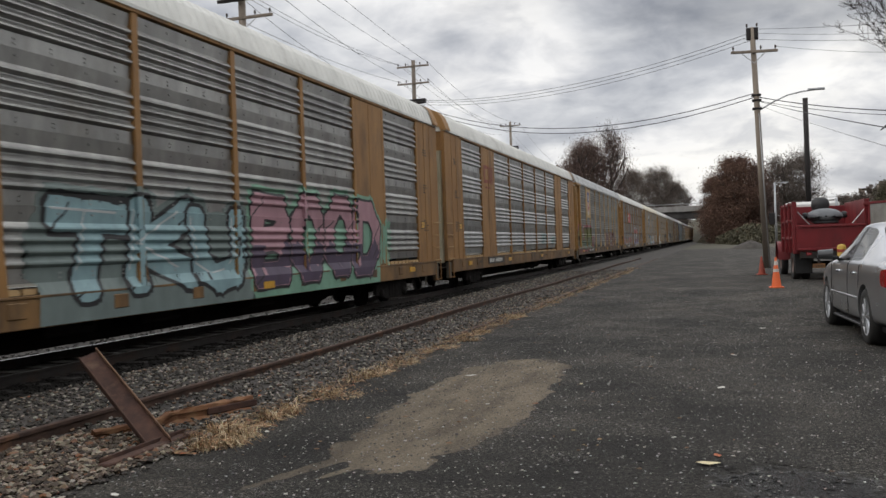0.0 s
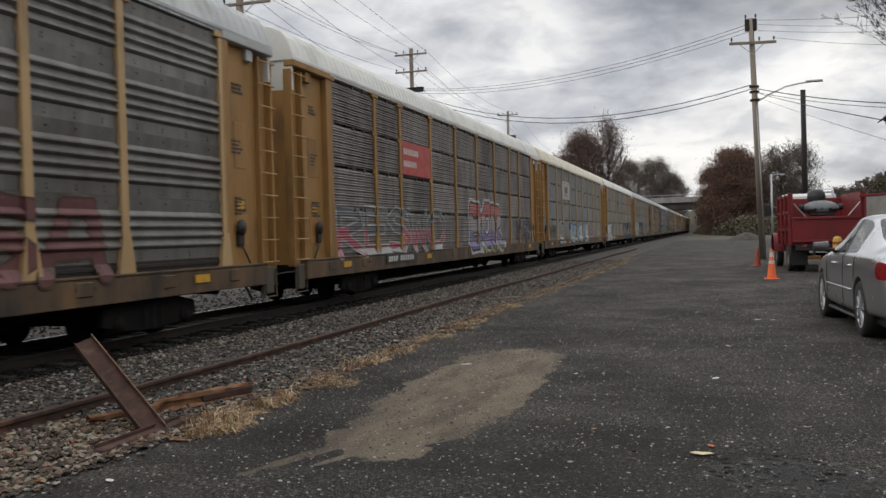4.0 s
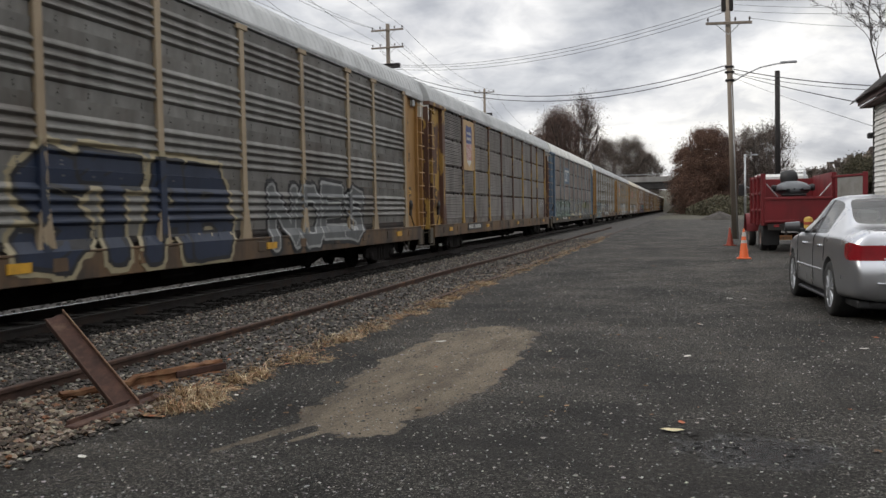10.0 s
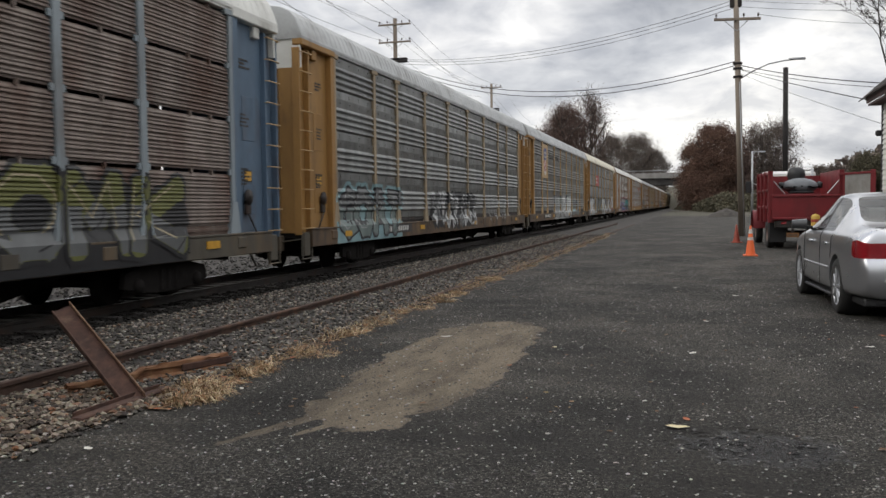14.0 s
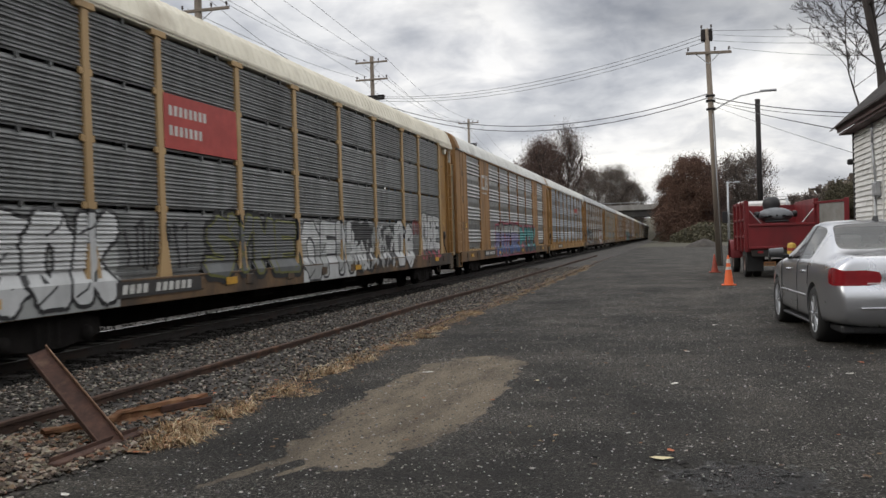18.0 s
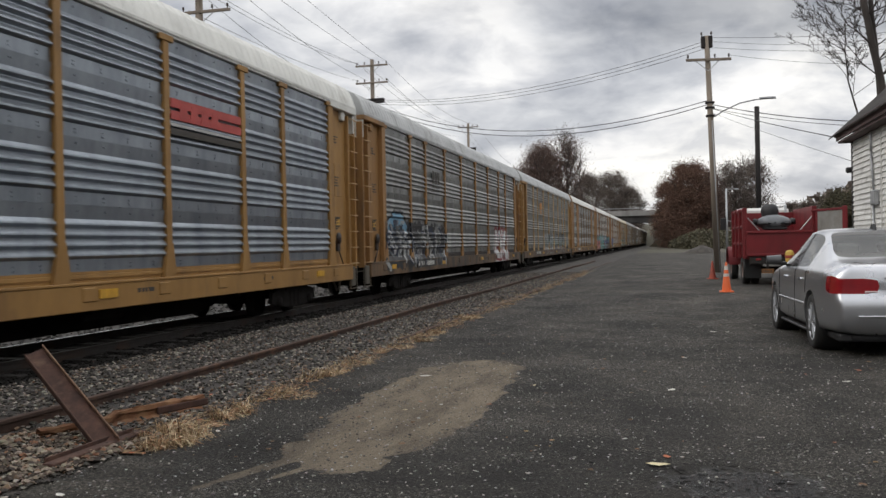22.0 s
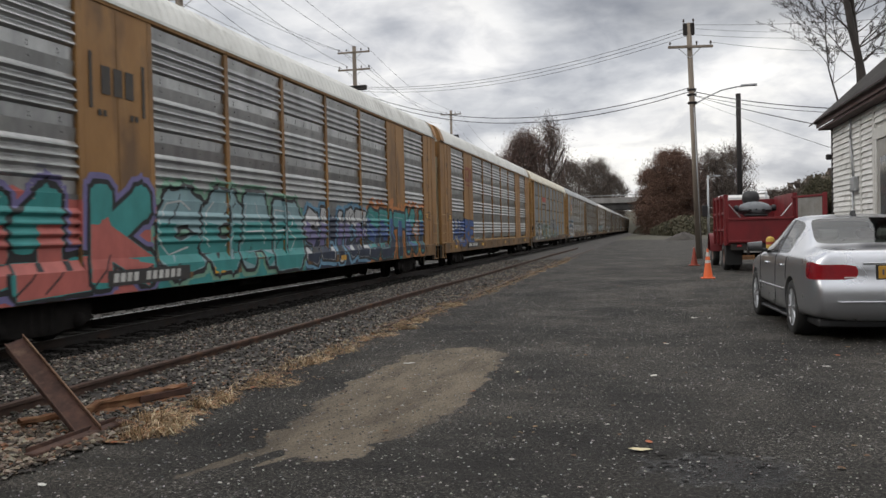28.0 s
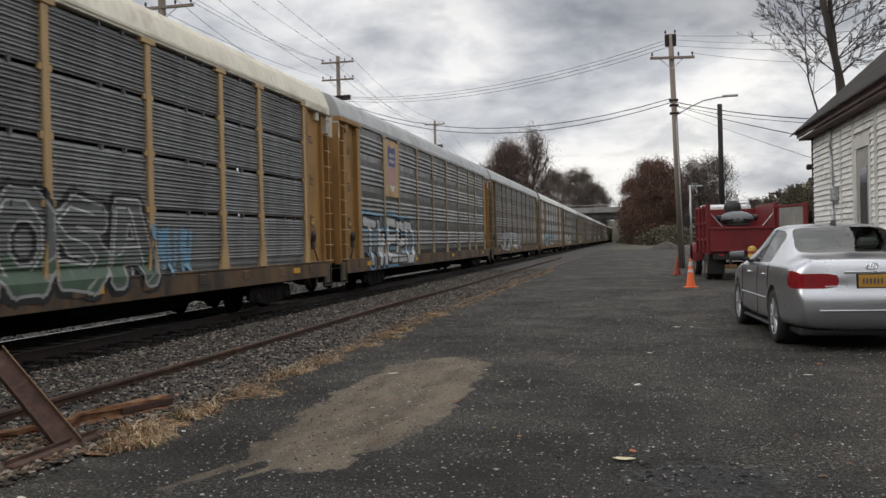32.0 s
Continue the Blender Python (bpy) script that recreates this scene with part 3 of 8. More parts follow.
GLYPH = {"T": [[(0, 1), (1, 0.96)], [(0.5, 0.98), (0.46, 0)]], "K": [[(0.06, 1), (0, 0)], [(0.95, 1), (0.1, 0.46), (1, 0)]], "U": [[(0, 1), (0.02, 0.2), (0.35, 0), (0.75, 0.08), (0.95, 0.3), (1, 1)]],
         "B": [[(0, 0), (0.02, 1), (0.75, 0.96), (0.9, 0.74), (0.65, 0.54), (0.05, 0.5)], [(0.65, 0.52), (1, 0.28), (0.8, 0.02), (0, 0)]], "O": [[(0.3, 1), (0, 0.7), (0, 0.28), (0.3, 0), (0.72, 0), (1, 0.3), (1, 0.72), (0.7, 1), (0.3, 1)]],
         "D": [[(0.02, 0), (0, 1), (0.6, 0.98), (1, 0.66), (0.98, 0.3), (0.6, 0), (0.02, 0)]], "S": [[(0.95, 0.9), (0.4, 1), (0.04, 0.78), (0.3, 0.56), (0.75, 0.46), (1, 0.24), (0.65, 0), (0.02, 0.08)]],
         "A": [[(0, 0), (0.3, 1), (0.68, 1), (1, 0)], [(0.16, 0.36), (0.86, 0.38)]], "E": [[(1, 0.95), (0.08, 1), (0, 0.02), (1, 0)], [(0.04, 0.5), (0.8, 0.52)]], "N": [[(0, 0), (0.05, 1), (0.9, 0.02), (1, 1)]],
         "C": [[(0.98, 0.84), (0.62, 1), (0.2, 0.94), (0, 0.6), (0.04, 0.25), (0.4, 0), (0.98, 0.12)]], "Y": [[(0, 1), (0.48, 0.5), (1, 1)], [(0.48, 0.5), (0.44, 0)]], "R": [[(0, 0), (0.02, 1), (0.8, 0.95), (0.9, 0.68), (0.1, 0.48), (1, 0)]],
         "I": [[(0.5, 0), (0.5, 1)]], "P": [[(0.04, 0), (0, 1), (0.8, 0.96), (0.95, 0.7), (0.7, 0.46), (0.05, 0.44)]], "H": [[(0, 0), (0, 1)], [(1, 0), (1, 1)], [(0, 0.5), (1, 0.54)]],
         "G": [[(0.96, 0.86), (0.5, 1), (0.04, 0.74), (0.04, 0.24), (0.5, 0), (0.96, 0.16), (0.96, 0.46), (0.56, 0.46)]], "L": [[(0.04, 1), (0.0, 0.04), (0.96, 0.0)]], "M": [[(0, 0), (0.1, 1), (0.5, 0.4), (0.9, 1), (1, 0)]],
         "F": [[(0.02, 0), (0, 1), (0.96, 0.96)], [(0.02, 0.54), (0.76, 0.54)]], "W": [[(0, 1), (0.22, 0), (0.5, 0.62), (0.78, 0), (1, 1)]], "1": [[(0.1, 0.62), (0.56, 1), (0.5, 0.04)], [(0.0, 0.02), (1.0, 0.06)]]}


def letters(car, style, word, y0, y1, z0, z1, fills, line, seed, thick=0.30, edge=0.07, glow="", inner="", drop=0.0, label="spray-painted graffiti letters", ground="", hatch=""):
    """Fat sprayed letters that crowd each other: ground, halo, outline, a fill that changes tone towards the foot, cracks of the outline's
    colour, thin light edges, and drips or hatching over the lot."""
    rng = random.Random(seed)
    s = Spray(list(dict.fromkeys([*fills, line, *[i for i in (glow, inner, ground, hatch) if i]])))
    w = (y1 - y0) / len(word)
    if ground:
        foot = 0.715 if z0 < 1.0 else z0 - 0.08
        s.shape([(y0 - 0.12, foot), (y1 + 0.10, foot), (y1 + 0.16, z0 + 0.30 * (z1 - z0)), (y0 - 0.06, z0 + 0.42 * (z1 - z0))], ground)
        for k in range(len(word) * 2):
            s.blob(y0 + (k + 0.5) * w / 2, (z0 + z1) / 2, w * 0.42, (z1 - z0) * rng.uniform(0.36, 0.46), ground, 3.0, rng.uniform(-0.1, 0.1), rng, 0.10)
    forms = []
    for k, ch in enumerate(word):
        wide, lean, up = max(w * 0.34, w - thick * 0.78) * rng.uniform(0.94, 1.06), rng.uniform(-0.16, 0.20), rng.uniform(-0.05, 0.06) * (z1 - z0)
        a, lo, hi = y0 + k * w + thick * 0.42, z0 + thick / 2 + up - (drop if k % 2 else 0), z1 - thick / 2 + up
        forms.append([[(a + wide * y + lean * z, lo + (hi - lo) * z) for y, z in way] for way in GLYPH[ch]])

    def fat(way, wide, ink):
        s.stroke(way, wide, ink)
        for y, z in way:
            s.blob(y, z, wide * 0.52, wide * 0.52, ink, 3.4, 0.0, rng, 0.03, 12)

    def below(way, cut):
        """The runs of a way that lie under a height."""
        runs, now = [], []
        for (a, b), (c, d) in zip(way, way[1:]):
            if b <= cut and not now:
                now = [(a, b)]
            if (b - cut) * (d - cut) < 0:
                u = (cut - b) / (d - b)
                now = now + [(a + (c - a) * u, cut)]
            if d <= cut:
                now = now + [(c, d)]
            elif len(now) > 1:
                runs, now = runs + [now], []
        return runs + ([now] if len(now) > 1 else [])

    for ways in forms if glow else ():
        for way in ways:
            fat(way, thick + 2 * edge + 0.18, glow)
    for ways in forms:
        for way in ways:
            fat(way, thick + 2 * edge, line)
        for way in ways:
            fat(way, thick, fills[0])
        for k, ink in enumerate(fills[1:], 1):
            for way in ways:
                for run in below(way, z0 + (z1 - z0) * (1 - k / len(fills))):
                    s.stroke(run, thick * 0.96, ink)
        for _ in range(2 if thick > 0.3 else 1):
            y, z = rng.choice(rng.choice(ways))
            s.stroke([(y - thick * 0.4, z - thick * rng.uniform(0.2, 0.5)), (y + thick * 0.2, z), (y + thick * 0.45, z + thick * rng.uniform(0.1, 0.5))], 0.035, line)
        if inner:
            for way in ways:
                s.stroke([(y - thick * 0.34, z + thick * 0.16) for y, z in way], 0.035, inner)
    if hatch:
        for k in range(int((z1 - z0) / 0.13)):
            z = z0 + 0.1 + k * 0.13
            s.stroke([(y0 + rng.uniform(0, 0.3) * w, z), ((y0 + y1) / 2, z + rng.uniform(-0.02, 0.02)), (y1 - rng.uniform(0, 0.3) * w, z)], 0.03, hatch)
    s.done(style, car, label)


def tangle(car, style, y0, y1, z0, z1, fills, line, seed, light="white", label="tangled spray-painted lettering"):
    """A dark block cut up by many short bent strokes, light on dark, with colour in the gaps."""
    rng = random.Random(seed)
    s = Spray(list(dict.fromkeys([*fills, line, light])))
    count = max(2, int((y1 - y0) / 0.75))
    w, h = (y1 - y0) / count, z1 - z0
    for k in range(count):
        s.blob(y0 + (k + 0.5) * w, (z0 + z1) / 2, w * 0.68, h * rng.uniform(0.46, 0.54), line, 3.6, rng.uniform(-0.15, 0.15), rng, 0.10)
    for k in range(count * 9):
        y, z, ink = rng.uniform(y0, y1), z0 + h * rng.uniform(0.08, 0.9), fills[k % len(fills)]
        a, l = rng.choice((0.2, 1.2, 1.5, 1.8, -0.6, 2.6)) + rng.uniform(-0.2, 0.2), h * rng.uniform(0.18, 0.42)
        p, q = (y - l * math.cos(a) / 2, z - l * math.sin(a) / 2), (y + l * math.cos(a) / 2, z + l * math.sin(a) / 2)
        r = (q[0] + l * 0.5 * math.cos(a - 1.4), q[1] + l * 0.4 * math.sin(a - 1.4))
        way = [(yy, min(max(zz, z0 + 0.05), z1 - 0.04)) for yy, zz in (p, q, r)]
        wide = rng.uniform(0.09, 0.17)
        s.stroke(way, wide, ink)
        if k % 2:
            s.stroke([(yy + wide * 0.6, zz + 0.02) for yy, zz in way], 0.03, light if rng.random() < 0.6 else line)
    s.done(style, car, label)


def tag(car, style, y0, y1, z0, z1, ink, seed, thick=0.06, count=7, label="thin spray-painted tag"):
    """A scrawl of thin strokes."""
    rng = random.Random(seed)
    s = Spray([ink])
    w = (y1 - y0) / count
    for k in range(count):
        pts = [(y0 + (k + rng.uniform(-0.1, 1.0)) * w, rng.uniform(z0, z1)) for _ in range(rng.choice((3, 4)))]
        pts[0] = (pts[0][0], z1 - rng.uniform(0, 0.2) * (z1 - z0))
        pts[-1] = (pts[-1][0], z0 + rng.uniform(0, 0.2) * (z1 - z0))
        s.stroke(pts, thick * rng.uniform(0.7, 1.3), ink)
    s.done(style, car, label)


BAR_INK = surface("stencil_black", (0.03, 0.028, 0.026), (0.06, 0.05, 0.04), 0.7, 0, 4, 30, 0.6)
BAR_PALE = surface("stencil_white", (0.60, 0.60, 0.57), (0.42, 0.41, 0.38), 0.65, 0, 4, 30, 0.6)
BOARD = surface("number_board_black", (0.022, 0.022, 0.024), (0.05, 0.045, 0.04), 0.6, 0, 4, 30, 0.5)
SIGN = {"red": surface("sign_red", (0.42, 0.05, 0.04), (0.30, 0.04, 0.035), 0.55, 0, 3, 20, 0.5), "orange": surface("sign_orange", (0.55, 0.24, 0.05), (0.42, 0.17, 0.04), 0.6, 0, 3, 20, 0.5),
        "blue": surface("sign_blue", (0.03, 0.05, 0.20), (0.04, 0.05, 0.14), 0.55, 0, 3, 20, 0.5), "black": BAR_INK, "white": BAR_PALE,
        "maroon": surface("sign_maroon", (0.24, 0.05, 0.03), (0.18, 0.04, 0.03), 0.6, 0, 3, 20, 0.5),
        "slate": PAINT["slate"], "gold": PAINT["yellow"], "sand": PAINT["sand"], "plate": surface("sign_plate_grey_white", (0.46, 0.46, 0.45), (0.34, 0.34, 0.33), 0.6, 0.1, 3, 20, 0.5)}


def bars(bm, y, z, widths, height, x, gap=0.05, slot=0, skew=0.0):
    """A row of plain upright strokes that stands for a word or number."""
    for w in widths:
        prism(bm, [(y, z), (y + w, z), (y + w + skew, z + height), (y + skew, z + height)], "x", x, x + 0.004, slot)
        y += w + gap


def stencils(bm, style, rng):
    """Small lines of lettering on the end panels and along the sill, as plain bars."""
    x = 0.006 if style == "wide" else -0.108
    for s in (-1, 1):
        for z, rows in ((4.6, 3), (3.5, 4), (2.4, 5)):
            y = s * 12.8 - 0.22 + rng.uniform(-0.05, 0.05)
            for k in range(rows):
                bars(bm, y, z - k * 0.075, [rng.uniform(0.06, 0.14) for _ in range(rng.choice((2, 3)))], 0.04, x, 0.03)
    for y in (-10.4, -5.1, 3.3, 8.0):
        bars(bm, y, 0.92, [rng.uniform(0.05, 0.16) for _ in range(4)], 0.07, 0.031, 0.04)


def pieces_of(bm):
    """The faces of a bmesh, gathered by connected piece."""
    seen, found = set(), []
    for first in bm.faces:
        if first in seen:
            continue
        group, todo = [], [first]
        seen.add(first)
        while todo:
            f = todo.pop()
            group.append(f)
            for e in f.edges:
                for g in e.link_faces:
                    if g not in seen:
                        seen.add(g)
                        todo.append(g)
        found.append(group)
    return found


def sign(car, style, bay, kind):
    """A railway's mark on one bay, drawn as plain shapes."""
    a, b = EDGES[bay] + 0.085, EDGES[bay + 1] - 0.085
    c, w, x = (a + b) / 2, b - a, BACK + RIDGE + 0.006
    bm = bmesh.new()
    if kind == "shield":
        block(bm, x - 0.05, x, a + 0.01, b - 0.01, 3.30, 5.34, 0, 0)
        prism(bm, [(c - 0.52, 4.95), (c - 0.40, 5.15), (c, 5.08), (c + 0.40, 5.15), (c + 0.52, 4.95), (c + 0.46, 4.40), (c - 0.46, 4.40)], "x", x, x + 0.004, 1)
        prism(bm, [(c - 0.46, 4.40), (c + 0.46, 4.40), (c + 0.44, 3.75), (c + 0.2, 3.55), (c, 3.45), (c - 0.2, 3.55), (c - 0.44, 3.75)], "x", x, x + 0.004, 2)
        for k in range(5):
            y = c - 0.40 + k * 0.18
            prism(bm, [(y, 3.72), (y + 0.08, 3.72), (y + 0.08, 4.38), (y, 4.38)], "x", x + 0.004, x + 0.008, 3)
        bars(bm, c - 0.34, 4.76, [0.09] * 5, 0.12, x + 0.004, 0.06, 2)
        bars(bm, c - 0.36, 4.54, [0.08] * 6, 0.12, x + 0.004, 0.05, 2)
        mats, text = [SIGN["sand"], SIGN["blue"], SIGN["white"], SIGN["red"]], "sand-coloured plate with a blue, white and red striped shield"
    elif kind == "bracket":
        block(bm, x - 0.05, x, a + 0.01, b - 0.01, 3.62, 4.72, 0, 0)
        for s in (-1, 1):
            prism(bm, [(c + s * 0.78, 3.74), (c + s * 0.70, 3.74), (c + s * 0.70, 4.62), (c + s * 0.78, 4.62)], "x", x, x + 0.004, 1)
            prism(bm, [(c + s * 0.70, 4.56), (c + s * 0.52, 4.56), (c + s * 0.52, 4.62), (c + s * 0.70, 4.62)], "x", x, x + 0.004, 1)
            bars(bm, c + s * 0.45 - 0.12, 3.68, [0.09, 0.09], 0.1, x, 0.05, 1)
        bars(bm, c - 0.44, 3.98, [0.22, 0.22, 0.22], 0.42, x, 0.10, 1)
        prism(bm, [(c - 0.6, 3.84), (c + 0.6, 3.84), (c + 0.6, 3.89), (c - 0.6, 3.89)], "x", x, x + 0.004, 1)
        mats, text = [SIGN["plate"], SIGN["black"]], "grey-white plate with black bracketed shapes"
    elif kind in ("gold", "gold_red", "gold_white"):
        x = 0.02
        ink = {"gold": "black", "gold_red": "maroon", "gold_white": "white"}[kind]
        if kind == "gold":
            for s in (-1, 1):
                prism(bm, [(c + s * 0.78, 3.72), (c + s * 0.70, 3.72), (c + s * 0.70, 4.62), (c + s * 0.78, 4.62)], "x", x, x + 0.004)
                bars(bm, c + s * 0.45 - 0.12, 3.62, [0.09, 0.09], 0.1, x, 0.05)
            bars(bm, c - 0.46, 3.98, [0.24, 0.24, 0.24], 0.46, x, 0.09)
        else:
            for y0, y1, z0, z1 in ((-0.72, -0.08, 4.62, 4.75), (-0.72, -0.08, 4.05, 4.18), (-0.72, -0.59, 4.18, 4.62), (0.04, 0.17, 4.05, 4.75), (0.28, 0.41, 4.05, 4.75), (0.52, 0.65, 4.05, 4.75)):
                prism(bm, [(c + y0, z0), (c + y1, z0), (c + y1, z1), (c + y0, z1)], "x", x, x + 0.004)
            bars(bm, c - 0.6, 3.84, [0.07] * 8, 0.08, x, 0.06)
        mats, text = [SIGN[ink]], "painted mark of plain shapes"
    elif kind == "stripe":
        for z, h, s in ((4.20, 0.16, 1), (3.98, 0.16, 1), (3.86, 0.05, 0), (3.70, 0.12, 2)):
            block(bm, x - 0.05, x, a + 0.03, b - 0.03, z, z + h, 0, s)
        bars(bm, a + 0.3, 4.00, [0.26] * 4, 0.30, x, 0.12, 1, 0.06)
        mats, text = [SIGN["plate"], SIGN["red"], SIGN["black"]], "striped plate with red shapes"
    elif kind == "red":
        block(bm, x - 0.05, x, a + 0.02, b - 0.02, 3.42, 4.40, 0, 0)
        bars(bm, a + 0.18, 4.02, [0.10] * 8, 0.18, x, 0.07, 1)
        bars(bm, a + 0.18, 3.66, [0.10] * 7, 0.18, x, 0.07, 1)
        mats, text = [SIGN["red"], SIGN["white"]], "red plate with two rows of white marks"
    elif kind == "block":
        block(bm, x - 0.05, x, a + 0.01, b - 0.01, 3.55, 4.75, 0, 0)
        for y0, y1, z0, z1 in ((-1.1, -0.15, 4.42, 4.58), (-1.1, -0.15, 3.72, 3.88), (-1.1, -0.94, 3.88, 4.42), (-0.31, -0.15, 3.88, 4.42), (0.06, 0.98, 4.42, 4.58), (0.44, 0.60, 3.72, 4.32)):
            prism(bm, [(c + y0, z0), (c + y1, z0), (c + y1, z1), (c + y0, z1)], "x", x, x + 0.004, 1)
        mats, text = [SIGN["slate"], SIGN["white"]], "slate-blue plate with large white block shapes"
    else:
        ink = {"small_orange": "orange", "small_black": "black", "words": "black"}[kind]
        x = BACK + RIDGE + 0.002
        if kind == "words":
            bars(bm, a - 2.2, 4.62, [0.14] * 8, 0.22, x, 0.10)
            bars(bm, a + 0.3, 4.62, [0.14] * 7, 0.22, x, 0.10)
        else:
            bars(bm, c - 0.55, 3.98, [0.30, 0.28, 0.28], 0.46, x, 0.10)
            bars(bm, c - 0.55, 3.82, [1.05], 0.07, x)
            bars(bm, c - 0.55, 3.70, [1.05], 0.06, x)
        mats, text = [SIGN[ink]], "painted mark of plain shapes"
    plate = None
    for group in pieces_of(bm):
        b = bmesh.new()
        made = {v: b.verts.new(v.co) for f in group for v in f.verts}
        for f in group:
            b.faces.new([made[v] for v in f.verts])
        if plate is None:
            plate = part("railway_mark", b, mats[group[0].material_index], car, text)
        else:
            part("mark_stroke", b, mats[group[0].material_index], plate)
    bm.free()


WORD = {"wide": "auto rack with broad painted panels", "band": "auto rack with banded corrugated sides", "slit": "auto rack with slotted corrugated sides"}


def autorack(style, sheet_key, paint_key, roof_key, mark=None, paint2=None, board=True, seed=0, words=""):
    """One covered auto rack on its flat car, moving along the main track; its own space has the near side at x = 0."""
    car = thing("autorack", words + " " + WORD[style], "rail car", "train")
    paint, post = PAINT[paint_key], PAINT[paint2 or paint_key]
    folds = "slit" if style == "slit" else "band"
    part("underframe", once("underframe", underframe), NEAR_BLACK, car)
    part("roof", once("roof", roof_skin), ROOF[roof_key], car, roof_key + " ribbed metal roof")
    part("roof_rail", once("roof_rail", roof_rail), ROOF[roof_key] if style != "wide" else paint, car)
    part("side_sill", once("side_sill", sill), PAINT["grimy"] if paint_key == "slate" else paint if sheet_key == "clean" else PAINT["ochre_sill"] if style == "wide" else PAINT["sill"], car, "painted steel sill with grime")
    part("far_side", once("far_side/" + folds, lambda bm: far_side(bm, folds)), GALV[sheet_key], car)
    for e in EDGES:
        part("side_post", once("side_post/" + style, lambda bm: side_post(bm, style)), post, car, at=(0, e, 0))
    for k, (a, b) in enumerate(zip(EDGES, EDGES[1:])):
        w = round(b - a - (0.17 if style != "wide" else 0.15), 2)
        if style == "wide" and k in (1, 7):
            part("broad_panel", once("broad_panel", lambda bm: [block(bm, -0.10, 0.008, -0.92, 0.92, 1.10, 5.44, 0.008), block(bm, 0.0, 0.016, -0.02, 0.02, 1.14, 5.4)]), paint, car, "plain painted steel panel", at=(0, (a + b) / 2, 0))
            continue
        for t in range(4):
            part("side_sheet", once(f"side_sheet/{folds}{w}", lambda bm: sheet(bm, w, folds)), GALV[sheet_key], car, at=(0, (a + b) / 2, LOW + t * TIER))
        if style == "wide":
            part("vent_strip", once(f"vent_strip/{w}", lambda bm: [block(bm, -0.06, -0.02, -w / 2 + i * w / 9 + 0.02, -w / 2 + (i + 1) * w / 9 - 0.04, 1.15, 1.23) for i in range(9)]), PAINT["sand"], car, at=(0, (a + b) / 2, 0))
        else:
            part("lower_rail", once(f"lower_rail/{w}", lambda bm: [block(bm, -0.10, BACK, -w / 2, w / 2, 1.14, 1.31), block(bm, BACK, -0.03, -w / 2, w / 2, 1.19, 1.27, 0.015)]), post if sheet_key == "clean" else GALV[sheet_key] if style == "slit" else STEEL_DARK, car, at=(0, (a + b) / 2, 0))
    rng = random.Random(seed)
    for s in (-1, 1):
        part("end_panel", once(f"end_panel/{style}{s}", lambda bm: end_panel(bm, style, s)), paint, car)
        if style == "wide":
            part("roof_cap", once(f"roof_cap/{s}", lambda bm: roof_cap(bm, s)), paint, car, "ochre fairing round the roof end")
            for y in (12.75, 13.3):
                part("panel_seam", once("panel_seam", lambda bm: block(bm, 0.0, 0.018, -0.02, 0.02, 1.14, 5.46, 0.004)), paint, car, at=(0, s * y, 0))
            ladder = part("ladder", once("ladder/short", stirrup), paint, car, "short side ladder", at=(0.03, s * 13.79, 0.55))
            for k in range(4):
                part("rung", once("rung", rung), PAINT["sand"], ladder, at=(-0.02, 0, 0.62 + k * 0.40))
        else:
            part("end_post", once("end_post", lambda bm: block(bm, -0.16, 0.02, -0.125, 0.125, 1.10, 5.40, 0.012)), paint, car, at=(0, s * 12.205, 0))
            for z, h in ((3.45, 0.45), (1.8, 0.3)):
                part("label_plate", once(f"label_plate/{h}", lambda bm: block(bm, -0.14, -0.11, -0.23, 0.23, -h, h, 0.006)), paint, car, at=(0, s * 12.9, z))
            ladder = part("ladder", once(f"ladder/{s}", lambda bm: ladder_panel(bm, s)), paint, car, "tall ladder on the corner post")
            for y in (13.54, 14.04):
                part("stile", once("stile", lambda bm: block(bm, -0.20, -0.02, -0.04, 0.04, 1.0, 5.3, 0.008)), paint, ladder, at=(0, s * y, 0))
            for k in range(10):
                part("rung", once("rung", rung), PAINT["sand"], ladder, at=(0, s * 13.79, 1.15 + k * 0.45))
            part("stirrup", once("ladder/short", stirrup), PAINT["grimy"], car, at=(-0.03, s * 13.79, 0.45))
            part("eave_bracket", once(f"eave_bracket/{s}", lambda bm: eave_bracket(bm, s)), paint if s < 0 else ROOF[roof_key], car)
            part("hand_brake", once(f"hand_brake/{s}", lambda bm: hand_brake(bm, s)), STEEL_DARK, car)
        notice = part("warning_label", once("warning_label", lambda bm: block(bm, 0.0, 0.006, -0.16, 0.16, -0.12, 0.12)), BAR_INK, car, "yellow warning label in a dark frame", at=(0.005 if style == "wide" else -0.12, s * (12.42 if style == "wide" else 12.86), 2.28))
        part("label_face", once("label_face", lambda bm: [block(bm, 0.006, 0.009, -0.135, 0.135, -0.095, -0.005), block(bm, 0.006, 0.009, -0.135, 0.135, 0.005, 0.095)]), AMBER, notice)
        for k in range(6):
            part("end_door_leaf", once(f"end_door_leaf/{s}", lambda bm: door_leaf(bm, s)), (DOOR_PALE, DOOR_BLUE)[(k + seed // 3) % 2] if style == "wide" else paint, car, at=(-0.15 - 0.45 * k, 0, 0))
        part("end_header", once(f"end_header/{s}", lambda bm: door_header(bm, s)), paint if style == "wide" else ROOF["white"], car)
        part("end_sill", once(f"end_sill/{s}", lambda bm: end_detail(bm, s)), PAINT["grimy"], car)
        part("coupler", once(f"coupler/{s}", lambda bm: coupler(bm, s)), STEEL_DARK, car)
